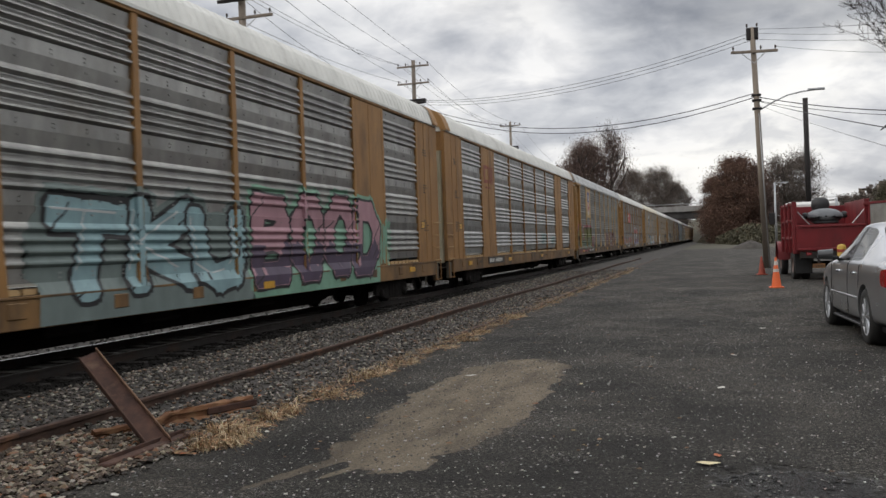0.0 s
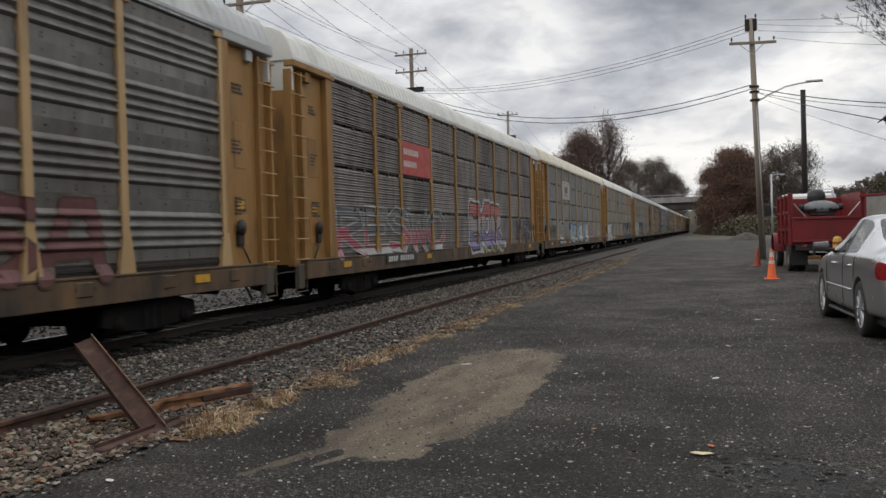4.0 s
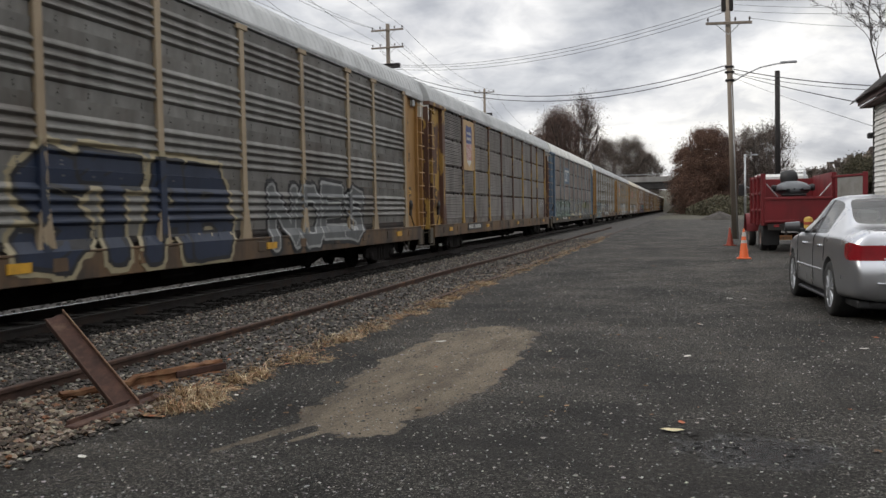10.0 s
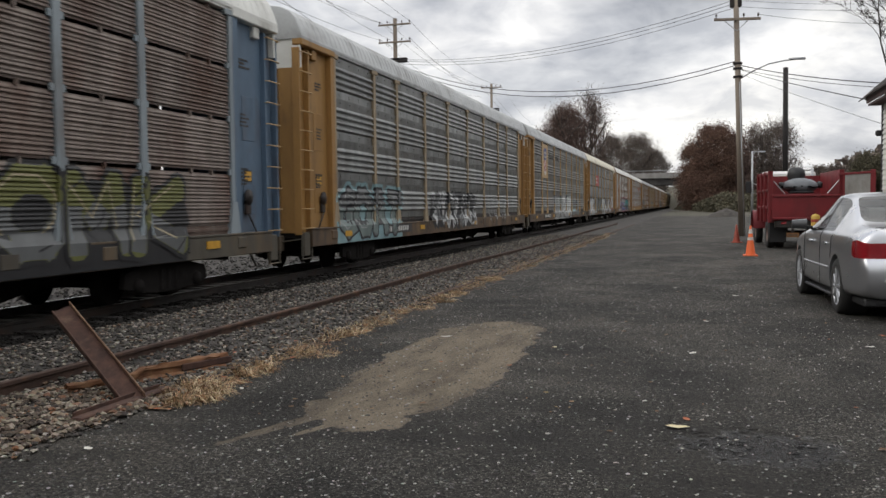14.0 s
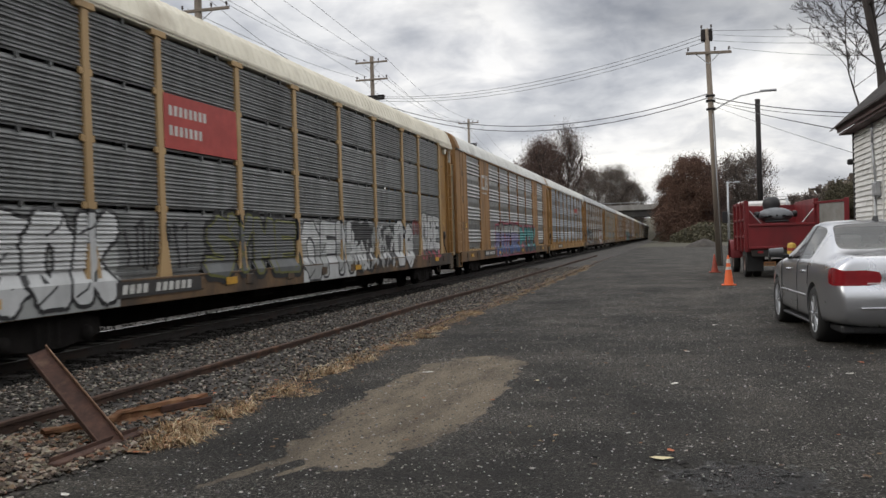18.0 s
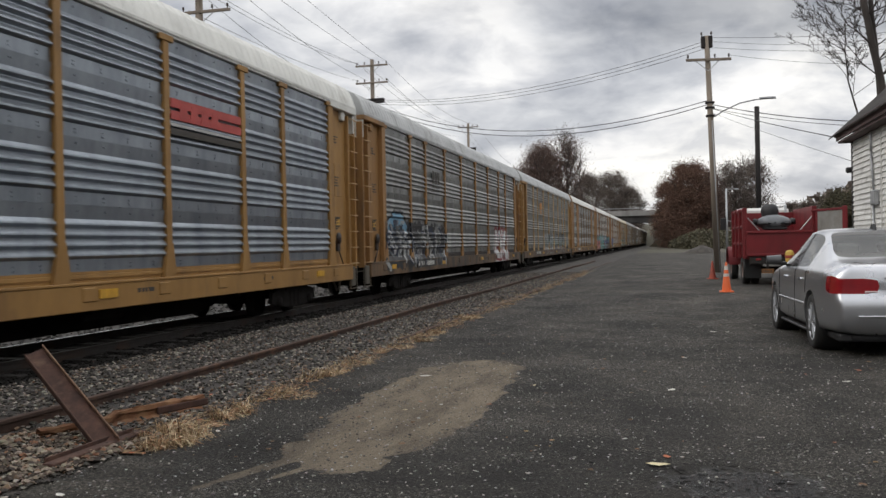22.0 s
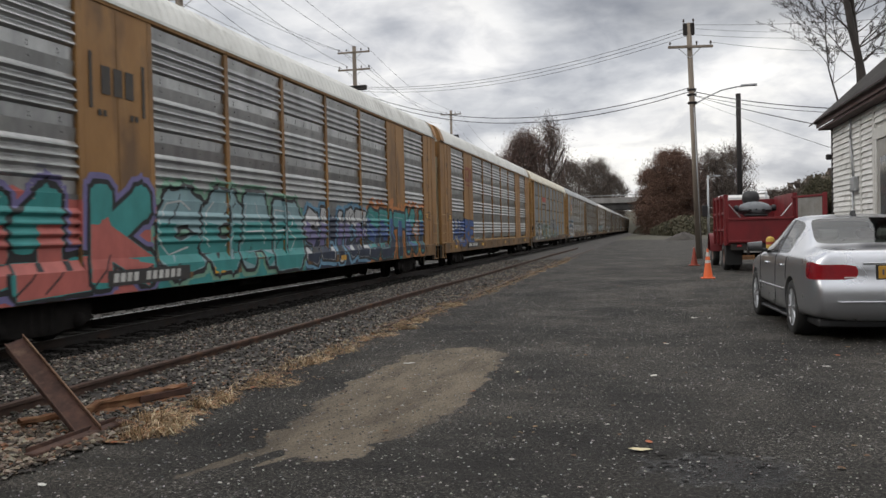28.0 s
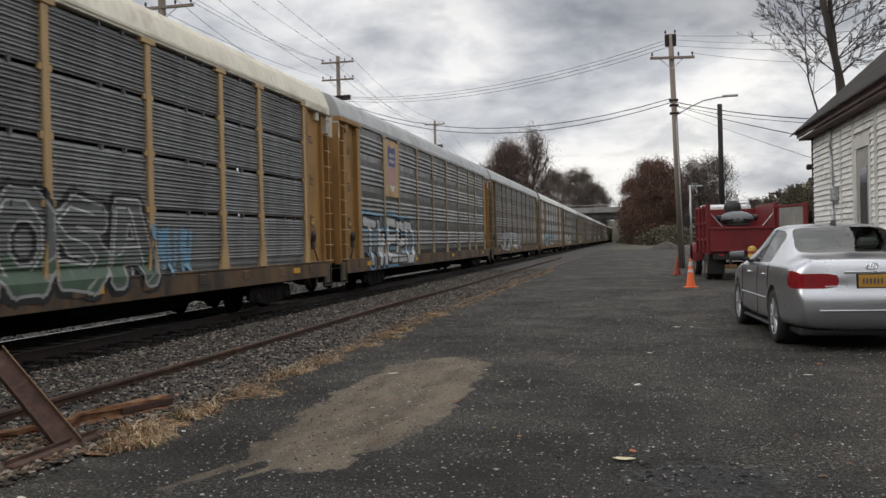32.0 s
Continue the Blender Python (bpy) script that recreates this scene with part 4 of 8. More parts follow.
        truck = part("truck", once("truck", truck_frame), NEAR_BLACK, car, "near-black cast-steel truck", at=(0, s * 10.05, 0.0))
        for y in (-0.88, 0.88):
            part("axle", once("axle", axle), NEAR_BLACK, truck, at=(0, y, 0.396))
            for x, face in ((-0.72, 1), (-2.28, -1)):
                part("wheel", once("wheel", wheel), NEAR_BLACK, truck, at=(x, y, 0.396), turn=(0, 0, 0 if face > 0 else 180))
    bm = bmesh.new()
    stencils(bm, style, rng)
    part("stencil_mark", bm, BAR_INK, car, "small black stencilled lines")["kind"] = "stuff"
    if board:
        bm = bmesh.new()
        y = -8.6
        block(bm, 0.03, 0.054, y - 0.1, y + 2.5, 0.84, 1.10, 0, 0)
        bars(bm, y + 0.05, 0.90, [0.13] * 4, 0.15, 0.054, 0.06, 1, 0.03)
        bars(bm, y + 1.0, 0.90, [0.13] * 6, 0.15, 0.054, 0.07, 1, 0.03)
        part("number_board", baked("number_board", bm, slots=2), [BOARD, BAR_PALE], car, "black board with pale number strokes")
    for y in (-11.4, -4.9, 2.5, 11.2):
        part("sill_reflector", once("sill_reflector", lambda bm: block(bm, 0.03, 0.056, -0.22, 0.22, 0.88, 1.02)), AMBER, car, "yellow reflective strip", at=(0, y, 0))
    if mark:
        sign(car, style, *mark)
    return car


ORANGE = ("orange", "salmon")
train = []


def add(*args, **kw):
    car = autorack(*args, seed=len(train), **kw)
    train.append(car)
    return car


# the cars in the order in which they pass
c = add("wide", "worn", "ochre", "white", words="worn silver and ochre graffiti-covered")
letters(c, "wide", "TKU", -3.6, 1.85, 0.98, 2.48, ["ice"], "black", 1, 0.50, 0.075, "frost", "white", 0.0, "ice-blue spray-painted letters with black outlines", "frost")
letters(c, "wide", "BOOD", 2.0, 8.5, 0.95, 2.85, ["pink", "pink", "plum"], "black", 2, 0.50, 0.06, "mint", "", 0.0, "pink and plum spray-painted letters with a mint halo", "mint")
tag(c, "wide", 8.7, 9.6, 1.1, 2.4, "mint", 3, 0.10, 6)
c = add("wide", "silver", "ochre", "white", (1, "gold_red"), words="bright silver and ochre")
tag(c, "wide", 3.0, 4.2, 1.5, 2.2, "teal", 4, 0.05, 5)
tag(c, "wide", 5.6, 6.8, 1.5, 1.9, "teal", 5, 0.05, 5)
c = add("band", "dull", "yellow", "grey", (1, "shield"), "sand", words="dull grey and yellow shield-marked")
letters(c, "band", "OLESE", -13.0, -7.1, 1.08, 2.55, ["olive", "olive", "green"], "brown", 6, 0.50, 0.10, "rose", "lime", 0.0, "olive spray-painted letters edged in dark red and rose", "")
tag(c, "band", -12.0, -7.2, 2.3, 2.62, "white", 61, 0.05, 9)
tag(c, "band", -6.9, -5.0, 1.2, 2.0, "red", 62, 0.16, 4)
letters(c, "band", "PIG", -1.2, 1.3, 1.25, 2.35, ["grey"], "pale", 7, 0.16, 0.05, "", "", 0.0, "pale outlined tag")
letters(c, "band", "RNESA", 1.5, 8.8, 1.1, 2.3, ["faded_red"], "brown", 8, 0.24, 0.04, "", "", 0.0, "faded dark red letters")
c = add("slit", "dark", "yellow", "white", (2, "red"), words="dark brown-grey graffiti-tagged")
letters(c, "slit", "RESWO", -11.8, -3.0, 1.15, 2.4, ["grey", "rose"], "pale", 9, 0.20, 0.05, "", "", 0.0, "faded grey and rose letters")
letters(c, "slit", "BOR", 0.4, 5.4, 1.0, 2.75, ["salmon", "pale", "violet"], "black", 10, 0.46, 0.08, "white", "pink", 0.0, "red, white and violet letters outlined in black")
tangle(c, "slit", 1.5, 6.2, 0.84, 1.45, ["lime", "white"], "black", 11)
tangle(c, "slit", 8.6, 12.0, 1.2, 2.3, ["plum", "grey"], "black", 12)
c = add("slit", "blue", "yellow", "cream", (2, "bracket"), "sand", words="blue-grey and yellow plate-marked")
tag(c, "slit", -13.3, -12.5, 1.6, 2.4, "sky", 131, 0.06, 6)
tag(c, "slit", -12.0, -9.5, 1.2, 2.1, "black", 13, 0.07, 14)
letters(c, "slit", "OS", -9.0, -7.0, 1.2, 2.25, ["grey"], "white", 14, 0.14, 0.05, "", "", 0.0, "white outlined rounded tag")
letters(c, "slit", "BRA", -4.2, -0.4, 0.86, 2.1, ["sky", "ice"], "black", 15, 0.46, 0.07, "", "white", 0.0, "blue and white letters outlined in black")
letters(c, "slit", "S", -0.2, 1.1, 0.86, 2.0, ["white"], "black", 151, 0.40, 0.07)
letters(c, "slit", "BR", 1.55, 2.85, 0.82, 2.15, ["sky", "blue"], "black", 16, 0.36, 0.06, "", "ice")
letters(c, "slit", "AIN", 2.7, 4.1, 0.84, 2.1, ["white"], "black", 161, 0.30, 0.05)
letters(c, "slit", "SOS", 4.75, 6.8, 1.2, 2.2, ["grey"], "pink", 17, 0.20, 0.05, "", "", 0.0, "pale pink outlined letters under hatching", "", "pink")
letters(c, "slit", "SAW", 9.5, 11.8, 1.3, 2.15, ["grey"], "pale", 171, 0.18, 0.05, "", "", 0.0, "pale outlined letters under hatching", "", "pale")
c = add("slit", "blue", "yellow", "white", (3, "small_black"), "sand", words="blue-grey and yellow")
letters(c, "slit", "BERL", -12.4, -8.65, 0.82, 2.2, ["white"], "black", 18, 0.46, 0.045, "", "", 0.0, "white block letters with black lines", "white")
tag(c, "slit", -8.6, -7.6, 1.4, 2.1, "black", 181, 0.06, 6)
for word, a, b, k in (("EN", 2.4, 4.4, 19), ("OK", 4.6, 6.9, 191), ("HU", 7.2, 9.2, 192), ("S", 10.2, 11.5, 193)):
    letters(c, "slit", word, a, b, 0.84, 2.4, ["black", "navy"], "black", k, 0.46, 0.06, "", "sky", 0.0, "black and navy letters edged in light blue", "navy")
letters(c, "slit", "O", 11.6, 12.5, 1.3, 2.2, ["black"], "teal", 194, 0.24, 0.05)
c = add("band", "dull", "yellow", "grey", None, "faded", words="dull grey and yellow")
letters(c, "band", "HEK", -11.4, -6.9, 0.90, 2.5, ["pale"], "grey", 20, 0.34, 0.05, "", "white", 0.0, "white hatched letters", "", "white")
letters(c, "band", "STAB", -4.9, 0.9, 0.84, 2.55, ["navy"], "black", 21, 0.44, 0.07, "tan", "", 0.0, "navy-blue spray-painted letters with a cream halo")
letters(c, "band", "NOES", 2.6, 8.1, 0.92, 2.3, ["grey"], "pale", 22, 0.30, 0.06, "black", "", 0.0, "dark outlined letters edged in white")
c = add("slit", "dark", "peeling", "grey", (1, "shield"), "peeling", words="dark grey and peeling yellow")
tag(c, "slit", 10.4, 11.4, 1.8, 2.3, "white", 23, 0.05, 6)
c = add("slit", "brown", "slate", "white", (2, "block"), "worn_blue", words="rust-brown and slate-blue")
letters(c, "slit", "SOREA", -11.5, -4.4, 1.05, 2.3, ["green", "frost", "green"], "black", 24, 0.42, 0.05, "", "pale", 0.0, "dull green letters with black lines", "green")
tag(c, "slit", -11.0, -5.0, 1.1, 2.3, "rose", 241, 0.07, 6)
letters(c, "slit", "ALENE", -4.2, 3.6, 1.1, 2.35, ["grey"], "tan", 25, 0.26, 0.06, "black", "", 0.0, "tan outlined letters on black")
letters(c, "slit", "SOMK", 4.4, 10.2, 0.90, 2.2, ["olive", "grey"], "black", 26, 0.40, 0.07, "", "tan", 0.0, "dark olive letters with tan edges", "black")
c = add("band", "grey", "yellow", "grey", None, "faded", words="grey and yellow graffiti-tagged")
letters(c, "band", "GOAT", -12.0, -7.1, 0.86, 2.15, ["grey", "frost"], "black", 27, 0.36, 0.06, "ice", "pale", 0.0, "grey letters outlined in black on an ice-blue wash", "ice")
tangle(c, "band", -3.6, 2.6, 0.84, 2.15, ["white", "grey"], "black", 28)
tag(c, "band", 5.3, 9.7, 1.0, 1.9, "white", 29, 0.10, 9)
c = add("band", "dull", "yellow", "grey", (1, "shield"), "sand", words="dark grey shield-marked")
sign(c, "band", 3, "words")
tag(c, "band", -8.4, -7.6, 1.3, 1.9, "pale", 301, 0.05, 4)
letters(c, "band", "KOH", -4.4, -0.4, 0.86, 2.2, ["pale"], "black", 30, 0.40, 0.05, "", "", 0.0, "dirty white block letters", "pale")
letters(c, "band", "DIRN", -0.3, 3.8, 0.84, 2.25, ["white"], "black", 31, 0.46, 0.07, "pale", "", 0.0, "white block letters with black shadow", "grey")
letters(c, "band", "SDL", 4.4, 8.3, 0.95, 2.0, ["grey"], "ice", 311, 0.34, 0.035, "", "", 0.0, "thin ice-blue outlined letters")
c = add("slit", "blue", "yellow", "cream", (2, "red"), "sand", words="blue-grey red-plated")
letters(c, "slit", "MSOK", -12.6, -8.7, 0.82, 2.2, ["white"], "black", 32, 0.44, 0.06, "", "", 0.0, "white rounded letters outlined in black", "pale")
tag(c, "slit", -8.4, -6.4, 1.2, 2.1, "black", 321, 0.06, 9)
letters(c, "slit", "SYME", -5.8, -1.6, 1.05, 2.2, ["grey"], "olive", 322, 0.30, 0.05, "black", "", 0.0, "olive outlined letters on grey")
letters(c, "slit", "OFN", -1.2, 2.2, 0.84, 2.25, ["white", "pale"], "black", 33, 0.36, 0.06, "", "", 0.0, "white and black letters", "white")
tangle(c, "slit", 2.2, 6.4, 0.84, 2.2, ["white", "pale"], "black", 331)
letters(c, "slit", "OG", 6.2, 8.2, 0.84, 2.3, ["white"], "black", 332, 0.40, 0.06)
letters(c, "slit", "OBE", 9.3, 11.8, 1.25, 2.6, ["white"], "black", 34, 0.34, 0.05, "", "", 0.0, "white spray-painted letters with black outlines")
tag(c, "slit", 9.2, 11.9, 1.0, 1.35, "rose", 341, 0.10, 6)
tag(c, "slit", 8.2, 9.2, 1.9, 2.4, "red", 35, 0.14, 5)
c = add("wide", "silver", "ochre", "white", (1, "gold_white"), words="silver and ochre")
letters(c, "wide", "ANTONE", -5.6, 1.3, 0.80, 2.35, ["pale", "violet", "blue"], "black", 36, 0.46, 0.07, "rose", "white", 0.0, "white and violet letters outlined in black with rose edges", "violet")
tag(c, "wide", -4.6, 1.4, 1.9, 2.65, "rose", 361, 0.12, 9)
letters(c, "wide", "POOK", 1.7, 7.6, 0.84, 2.3, ["teal", "teal", "navy"], "black", 37, 0.50, 0.07, "rose", "", 0.0, "dark teal letters outlined in black")
c = add("band", "clean", "yellow", "white", (6, "stripe"), "yellow", words="clean blue-silver and yellow")
c = add("band", "grey", "ochre", "grey", (2, "small_black"), "ochre", words="grey and ochre")
tangle(c, "band", -12.2, -4.5, 0.84, 2.45, ["pale", "navy", "grey"], "black", 39)
letters(c, "band", "O", -12.0, -9.9, 1.3, 2.65, ["sky", "white"], "black", 391, 0.50, 0.10)
letters(c, "band", "LHO", 6.0, 9.6, 0.80, 2.35, ["white"], "red", 40, 0.50, 0.12, "", "", 0.0, "white letters outlined in dark red", "white")
c = add("band", "dull", "yellow", "grey", (2, "small_orange"), "sand", words="weathered grey and yellow")
letters(c, "band", "CRISP", -4.0, 1.2, 0.84, 2.25, ["grey", "frost", "brown"], "pale", 42, 0.36, 0.05, "", "", 0.0, "pale outlined letters over a rust-red foot")
letters(c, "band", "FORME", 1.9, 8.2, 0.90, 2.2, ["grey", "frost", "brown"], "pale", 421, 0.34, 0.05, "black", "", 0.0, "pale outlined letters over a rust-red foot")
c = add("wide", "grey", "ochre", "white", None, words="silver and ochre lightly tagged")
tag(c, "wide", -7.0, -5.4, 1.3, 2.1, "white", 43, 0.10, 6)
c = add("wide", "silver", "ochre", "white", (1, "gold"), words="silver and ochre brightly painted")
letters(c, "wide", "G1K", -12.6, -7.3, 0.82, 2.5, ["teal", "salmon"], "black", 44, 0.56, 0.08, "violet", "", 0.0, "teal and salmon angular letters outlined in black", "salmon")
letters(c, "wide", "COAB", -7.2, -0.4, 0.84, 2.5, ["ice", "teal"], "black", 45, 0.66, 0.08, "mint", "white", 0.0, "teal rounded letters outlined in black", "teal")
letters(c, "wide", "SLICE", -0.2, 4.9, 0.86, 2.3, ["white", "violet", "navy"], "black", 46, 0.36, 0.07, "sky", "", 0.0, "white and violet letters outlined in black", "navy")
letters(c, "wide", "SBTKI", 4.7, 12.2, 0.80, 2.42, ["teal", "blue", "navy"], "black", 47, 0.50, 0.09, "orange", "ice", 0.0, "teal and blue angular letters with an orange glow")
tag(c, "wide", 5.0, 12.0, 2.1, 2.75, "orange", 471, 0.20, 10)
c = add("wide", "silver", "ochre", "white", (1, "gold_red"), words="bright silver and ochre")
letters(c, "wide", "HERE", -11.5, -7.2, 0.95, 2.15, ["blue"], "navy", 48, 0.26, 0.04, "", "", 0.0, "plain blue letters")
c = add("slit", "blue", "yellow", "cream", (2, "stripe"), "sand", words="grey and yellow graffiti-tagged")
tangle(c, "slit", -12.1, -6.6, 0.84, 2.15, ["white", "green", "pale"], "black", 49)
tangle(c, "slit", -6.4, -1.4, 0.84, 2.1, ["frost", "green", "white"], "green", 491)
letters(c, "slit", "ROSA", -1.2, 4.4, 0.90, 2.4, ["grey", "grey", "green"], "pale", 50, 0.40, 0.05, "black", "white", 0.0, "dark grey letters edged in white")
tag(c, "slit", -0.5, 4.4, 0.86, 2.4, "white", 501, 0.05, 10)
tag(c, "slit", 4.3, 5.9, 1.1, 2.0, "sky", 51, 0.13, 8)
c = add("band", "grey", "yellow", "grey", (1, "shield"), "faded", words="grey and yellow shield-marked")
letters(c, "band", "TWEED", -11.6, -5.0, 0.84, 2.45, ["white"], "black", 52, 0.30, 0.11, "sky", "", 0.0, "white letters on black edged in light blue")
for k, (style, sheet_key, paint_key, roof_key) in enumerate((
        ("band", "dull", "yellow", "grey"), ("wide", "silver", "ochre", "white"), ("band", "grey", "yellow", "white"), ("slit", "blue", "yellow", "grey"),
        ("wide", "grey", "ochre", "white"), ("band", "dull", "ochre", "grey"), ("slit", "dark", "yellow", "white"), ("band", "grey", "yellow", "grey"),
        ("wide", "silver", "ochre", "white"), ("band", "dull", "yellow", "grey"))):
    # far cars take the rack paint with shade put into its colour
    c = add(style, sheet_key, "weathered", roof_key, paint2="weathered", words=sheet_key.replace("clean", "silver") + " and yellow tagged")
    letters(c, style, ("SOREN", "KATE", "BONES")[k % 3], -10.0, 0.0, 0.95, 2.2, [("pale", "ice", "white", "tan")[k % 4]], "black", 60 + k, 0.4)


# the rest of the train, never near: sides, roof, sill and ends in a few meshes a car
def far_body(bm):
    for a, b in zip(EDGES, EDGES[1:]):
        loft(bm, [[(BACK + d, a + 0.09, LOW + k * TIER + z), (BACK + d, b - 0.09, LOW + k * TIER + z)] for k in range(4) for z, d in ridges("band")[::2]], smooth=False)
    block(bm, -3.0, -2.95, -13.5, 13.5, 1.1, 5.5)


def far_posts(bm):
    for e in EDGES:
        block(bm, -0.11, 0.02, e - 0.085, e + 0.085, 1.1, 5.45)
    for s in (-1, 1):
        block(bm, -3.0, 0.0, *sorted((s * 12.1, s * 14.05)), 1.05, 5.48)


for k in range(26):
    # mostly the darkened rack paint, which carries the distant cars' shade
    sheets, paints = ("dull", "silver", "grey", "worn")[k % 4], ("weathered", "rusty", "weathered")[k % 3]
    c = thing("autorack", sheets + " and yellow auto rack far down the line", "rail car", "train")
    part("side_sheeting", once("side_sheeting", far_body), GALV[sheets], c)["kind"] = "stuff"
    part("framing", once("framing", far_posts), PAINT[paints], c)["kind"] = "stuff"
    part("roof", once("roof", roof_skin), ROOF[("grey", "white")[k % 2]], c)
    part("side_sill", once("side_sill", sill), PAINT["sill"], c)
    part("underframe", once("underframe", underframe), NEAR_BLACK, c)
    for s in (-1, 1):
        bogie = part("truck", once("truck", truck_frame), NEAR_BLACK, c, at=(0, s * 10.05, 0))
        for y in (-0.88, 0.88):
            for x, face in ((-0.72, 1), (-2.28, -1)):
                part("wheel", once("wheel", wheel), NEAR_BLACK, bogie, at=(x, y, 0.396), turn=(0, 0, 0 if face > 0 else 180))
    train.append(c)
# ---------------------------------------------------------------- ground and tracks
def yard_material():
    """Worn asphalt and packed cinders: dark, with pale grit, oily stains and one bare patch of tan dirt."""
    m = bpy.data.materials.new("yard_surface")
    m.use_nodes = True
    n, link = m.node_tree.nodes, m.node_tree.links.new
    bsdf = n["Principled BSDF"]
    co = n.new("ShaderNodeTexCoord")

    def tex(scale, detail=4, rough=0.6, offset=(0, 0, 0), squash=(1, 1, 1)):
        mp, t = n.new("ShaderNodeMapping"), n.new("ShaderNodeTexNoise")
        mp.inputs["Location"].default_value, mp.inputs["Scale"].default_value = offset, squash
        t.inputs["Scale"].default_value, t.inputs["Detail"].default_value, t.inputs["Roughness"].default_value = scale, detail, rough
        link(co.outputs["Object"], mp.inputs["Vector"])
        link(mp.outputs[0], t.inputs["Vector"])
        return t.outputs["Fac"]

    def ramp(value, *stops):
        r = n.new("ShaderNodeValToRGB")
        for _ in stops[2:]:
            r.color_ramp.elements.new(0.5)
        for e, (at, c) in zip(r.color_ramp.elements, stops):
            e.position, e.color = at, (*c, 1) if isinstance(c, tuple) else (c, c, c, 1)
        link(value, r.inputs[0])
        return r.outputs["Color"]

    def mix(fac, a, b, how="MIX"):
        x = n.new("ShaderNodeMix")
        x.data_type, x.blend_type = "RGBA", how
        for name, v in (("Factor", fac), ("A", a), ("B", b)):
            if isinstance(v, tuple):
                x.inputs[name].default_value = (*v, 1)
            elif isinstance(v, float):
                x.inputs[name].default_value = v
            else:
                link(v, x.inputs[name])
        return x.outputs["Result"]

    def math_(op, a, b):
        x = n.new("ShaderNodeMath")
        x.operation = op
        for k, v in enumerate((a, b)):
            if isinstance(v, (int, float)):
                x.inputs[k].default_value = v
            else:
                link(v, x.inputs[k])
        return x.outputs[0]

    base = ramp(tex(0.55, 5, 0.6, squash=(1, 0.6, 1)), (0.34, (0.0150, 0.0138, 0.0118)), (0.5, (0.042, 0.0385, 0.033)), (0.68, (0.070, 0.063, 0.052)))
    grain = ramp(tex(30, 6, 0.95), (0.40, 0.10), (0.49, 0.65), (0.56, 2.1), (0.62, 5.2))
    base = mix(1.0, base, grain, "MULTIPLY")
    fleck = n.new("ShaderNodeTexVoronoi")
    fleck.inputs["Scale"].default_value, fleck.inputs["Randomness"].default_value = 62, 1.0
    link(co.outputs["Object"], fleck.inputs["Vector"])
    pick = n.new("ShaderNodeSeparateColor")
    link(fleck.outputs["Color"], pick.inputs[0])
    rare = math_("MULTIPLY", math_("GREATER_THAN", pick.outputs[0], 0.72), math_("LESS_THAN", fleck.outputs["Distance"], 0.36))
    clump = ramp(tex(1.1, 4, 0.6, (5, 2, 0)), (0.40, 0.15), (0.62, 1.0))
    rare = math_("MULTIPLY", rare, clump)
    base = mix(rare, base, (0.24, 0.228, 0.205))
    stain = ramp(tex(0.62, 5, 0.6, (9, 3, 0), (0.8, 1.0, 1)), (0.50, 0.0), (0.60, 0.55))
    base = mix(stain, base, (0.0175, 0.0162, 0.0148))
    smudge = ramp(tex(0.95, 6, 0.65, (1, 6, 0), (0.55, 1.25, 1)), (0.52, 0.0), (0.60, 0.50))
    base = mix(smudge, base, (0.0150, 0.0138, 0.0125))
    # the bare patch
    sep = n.new("ShaderNodeSeparateXYZ")
    link(co.outputs["Object"], sep.inputs[0])
    warp = math_("SUBTRACT", tex(1.3, 4, 0.55, (2, 7, 0)), 0.5)
    fine = math_("SUBTRACT", tex(6.0, 4, 0.6, (4, 1, 0)), 0.5)

    def bent(v, middle, half, power):
        return math_("POWER", math_("ABSOLUTE", math_("DIVIDE", math_("SUBTRACT", v, middle), half), 0), power)

    def along(ax, ay, bx, by, wide):
        """How far a place lies from a straight smear, in its half widths."""
        l = math.hypot(bx - ax, by - ay)
        ux, uy = (bx - ax) / l, (by - ay) / l
        dx, dy = math_("SUBTRACT", sep.outputs["X"], (ax + bx) / 2), math_("SUBTRACT", sep.outputs["Y"], (ay + by) / 2)
        u = math_("ADD", math_("MULTIPLY", dx, ux), math_("MULTIPLY", dy, uy))
        v = math_("SUBTRACT", math_("MULTIPLY", dx, uy), math_("MULTIPLY", dy, ux))
        return math_("SQRT", math_("ADD", bent(u, 0.0, l / 2, 2.0), bent(v, 0.0, wide, 2.0)), 0)

    far = math_("POWER", math_("ADD", bent(sep.outputs["X"], -2.44, 0.74, 2.7), bent(sep.outputs["Y"], 8.85, 2.95, 2.7)), 1 / 2.7)
    far = math_("ADD", math_("ADD", far, math_("MULTIPLY", warp, 0.75)), math_("MULTIPLY", fine, 0.22))
    inside = ramp(far, (0.92, 1.0), (0.985, 0.8), (1.015, 0.0))
    smear = math_("ADD", math_("MINIMUM", along(-2.62, 6.55, -3.12, 5.2, 0.085), along(-2.45, 6.2, -2.72, 5.5, 0.05)), math_("MULTIPLY", fine, 1.3))
    inside = math_("MAXIMUM", inside, ramp(smear, (0.75, 0.85), (1.15, 0.0)))
    rim = ramp(far, (0.95, 0.0), (1.03, 0.75), (1.38, 0.0))
    dirt = mix(ramp(tex(1.7, 6, 0.65, squash=(1.7, 0.55, 1)), (0.40, 0.0), (0.62, 1.0)), (0.205, 0.168, 0.122), (0.118, 0.096, 0.070))
    dirt = mix(1.0, dirt, ramp(tex(38, 3, 0.7), (0.35, 0.78), (0.65, 1.2)), "MULTIPLY")
    base = mix(rim, base, (0.016, 0.016, 0.017))
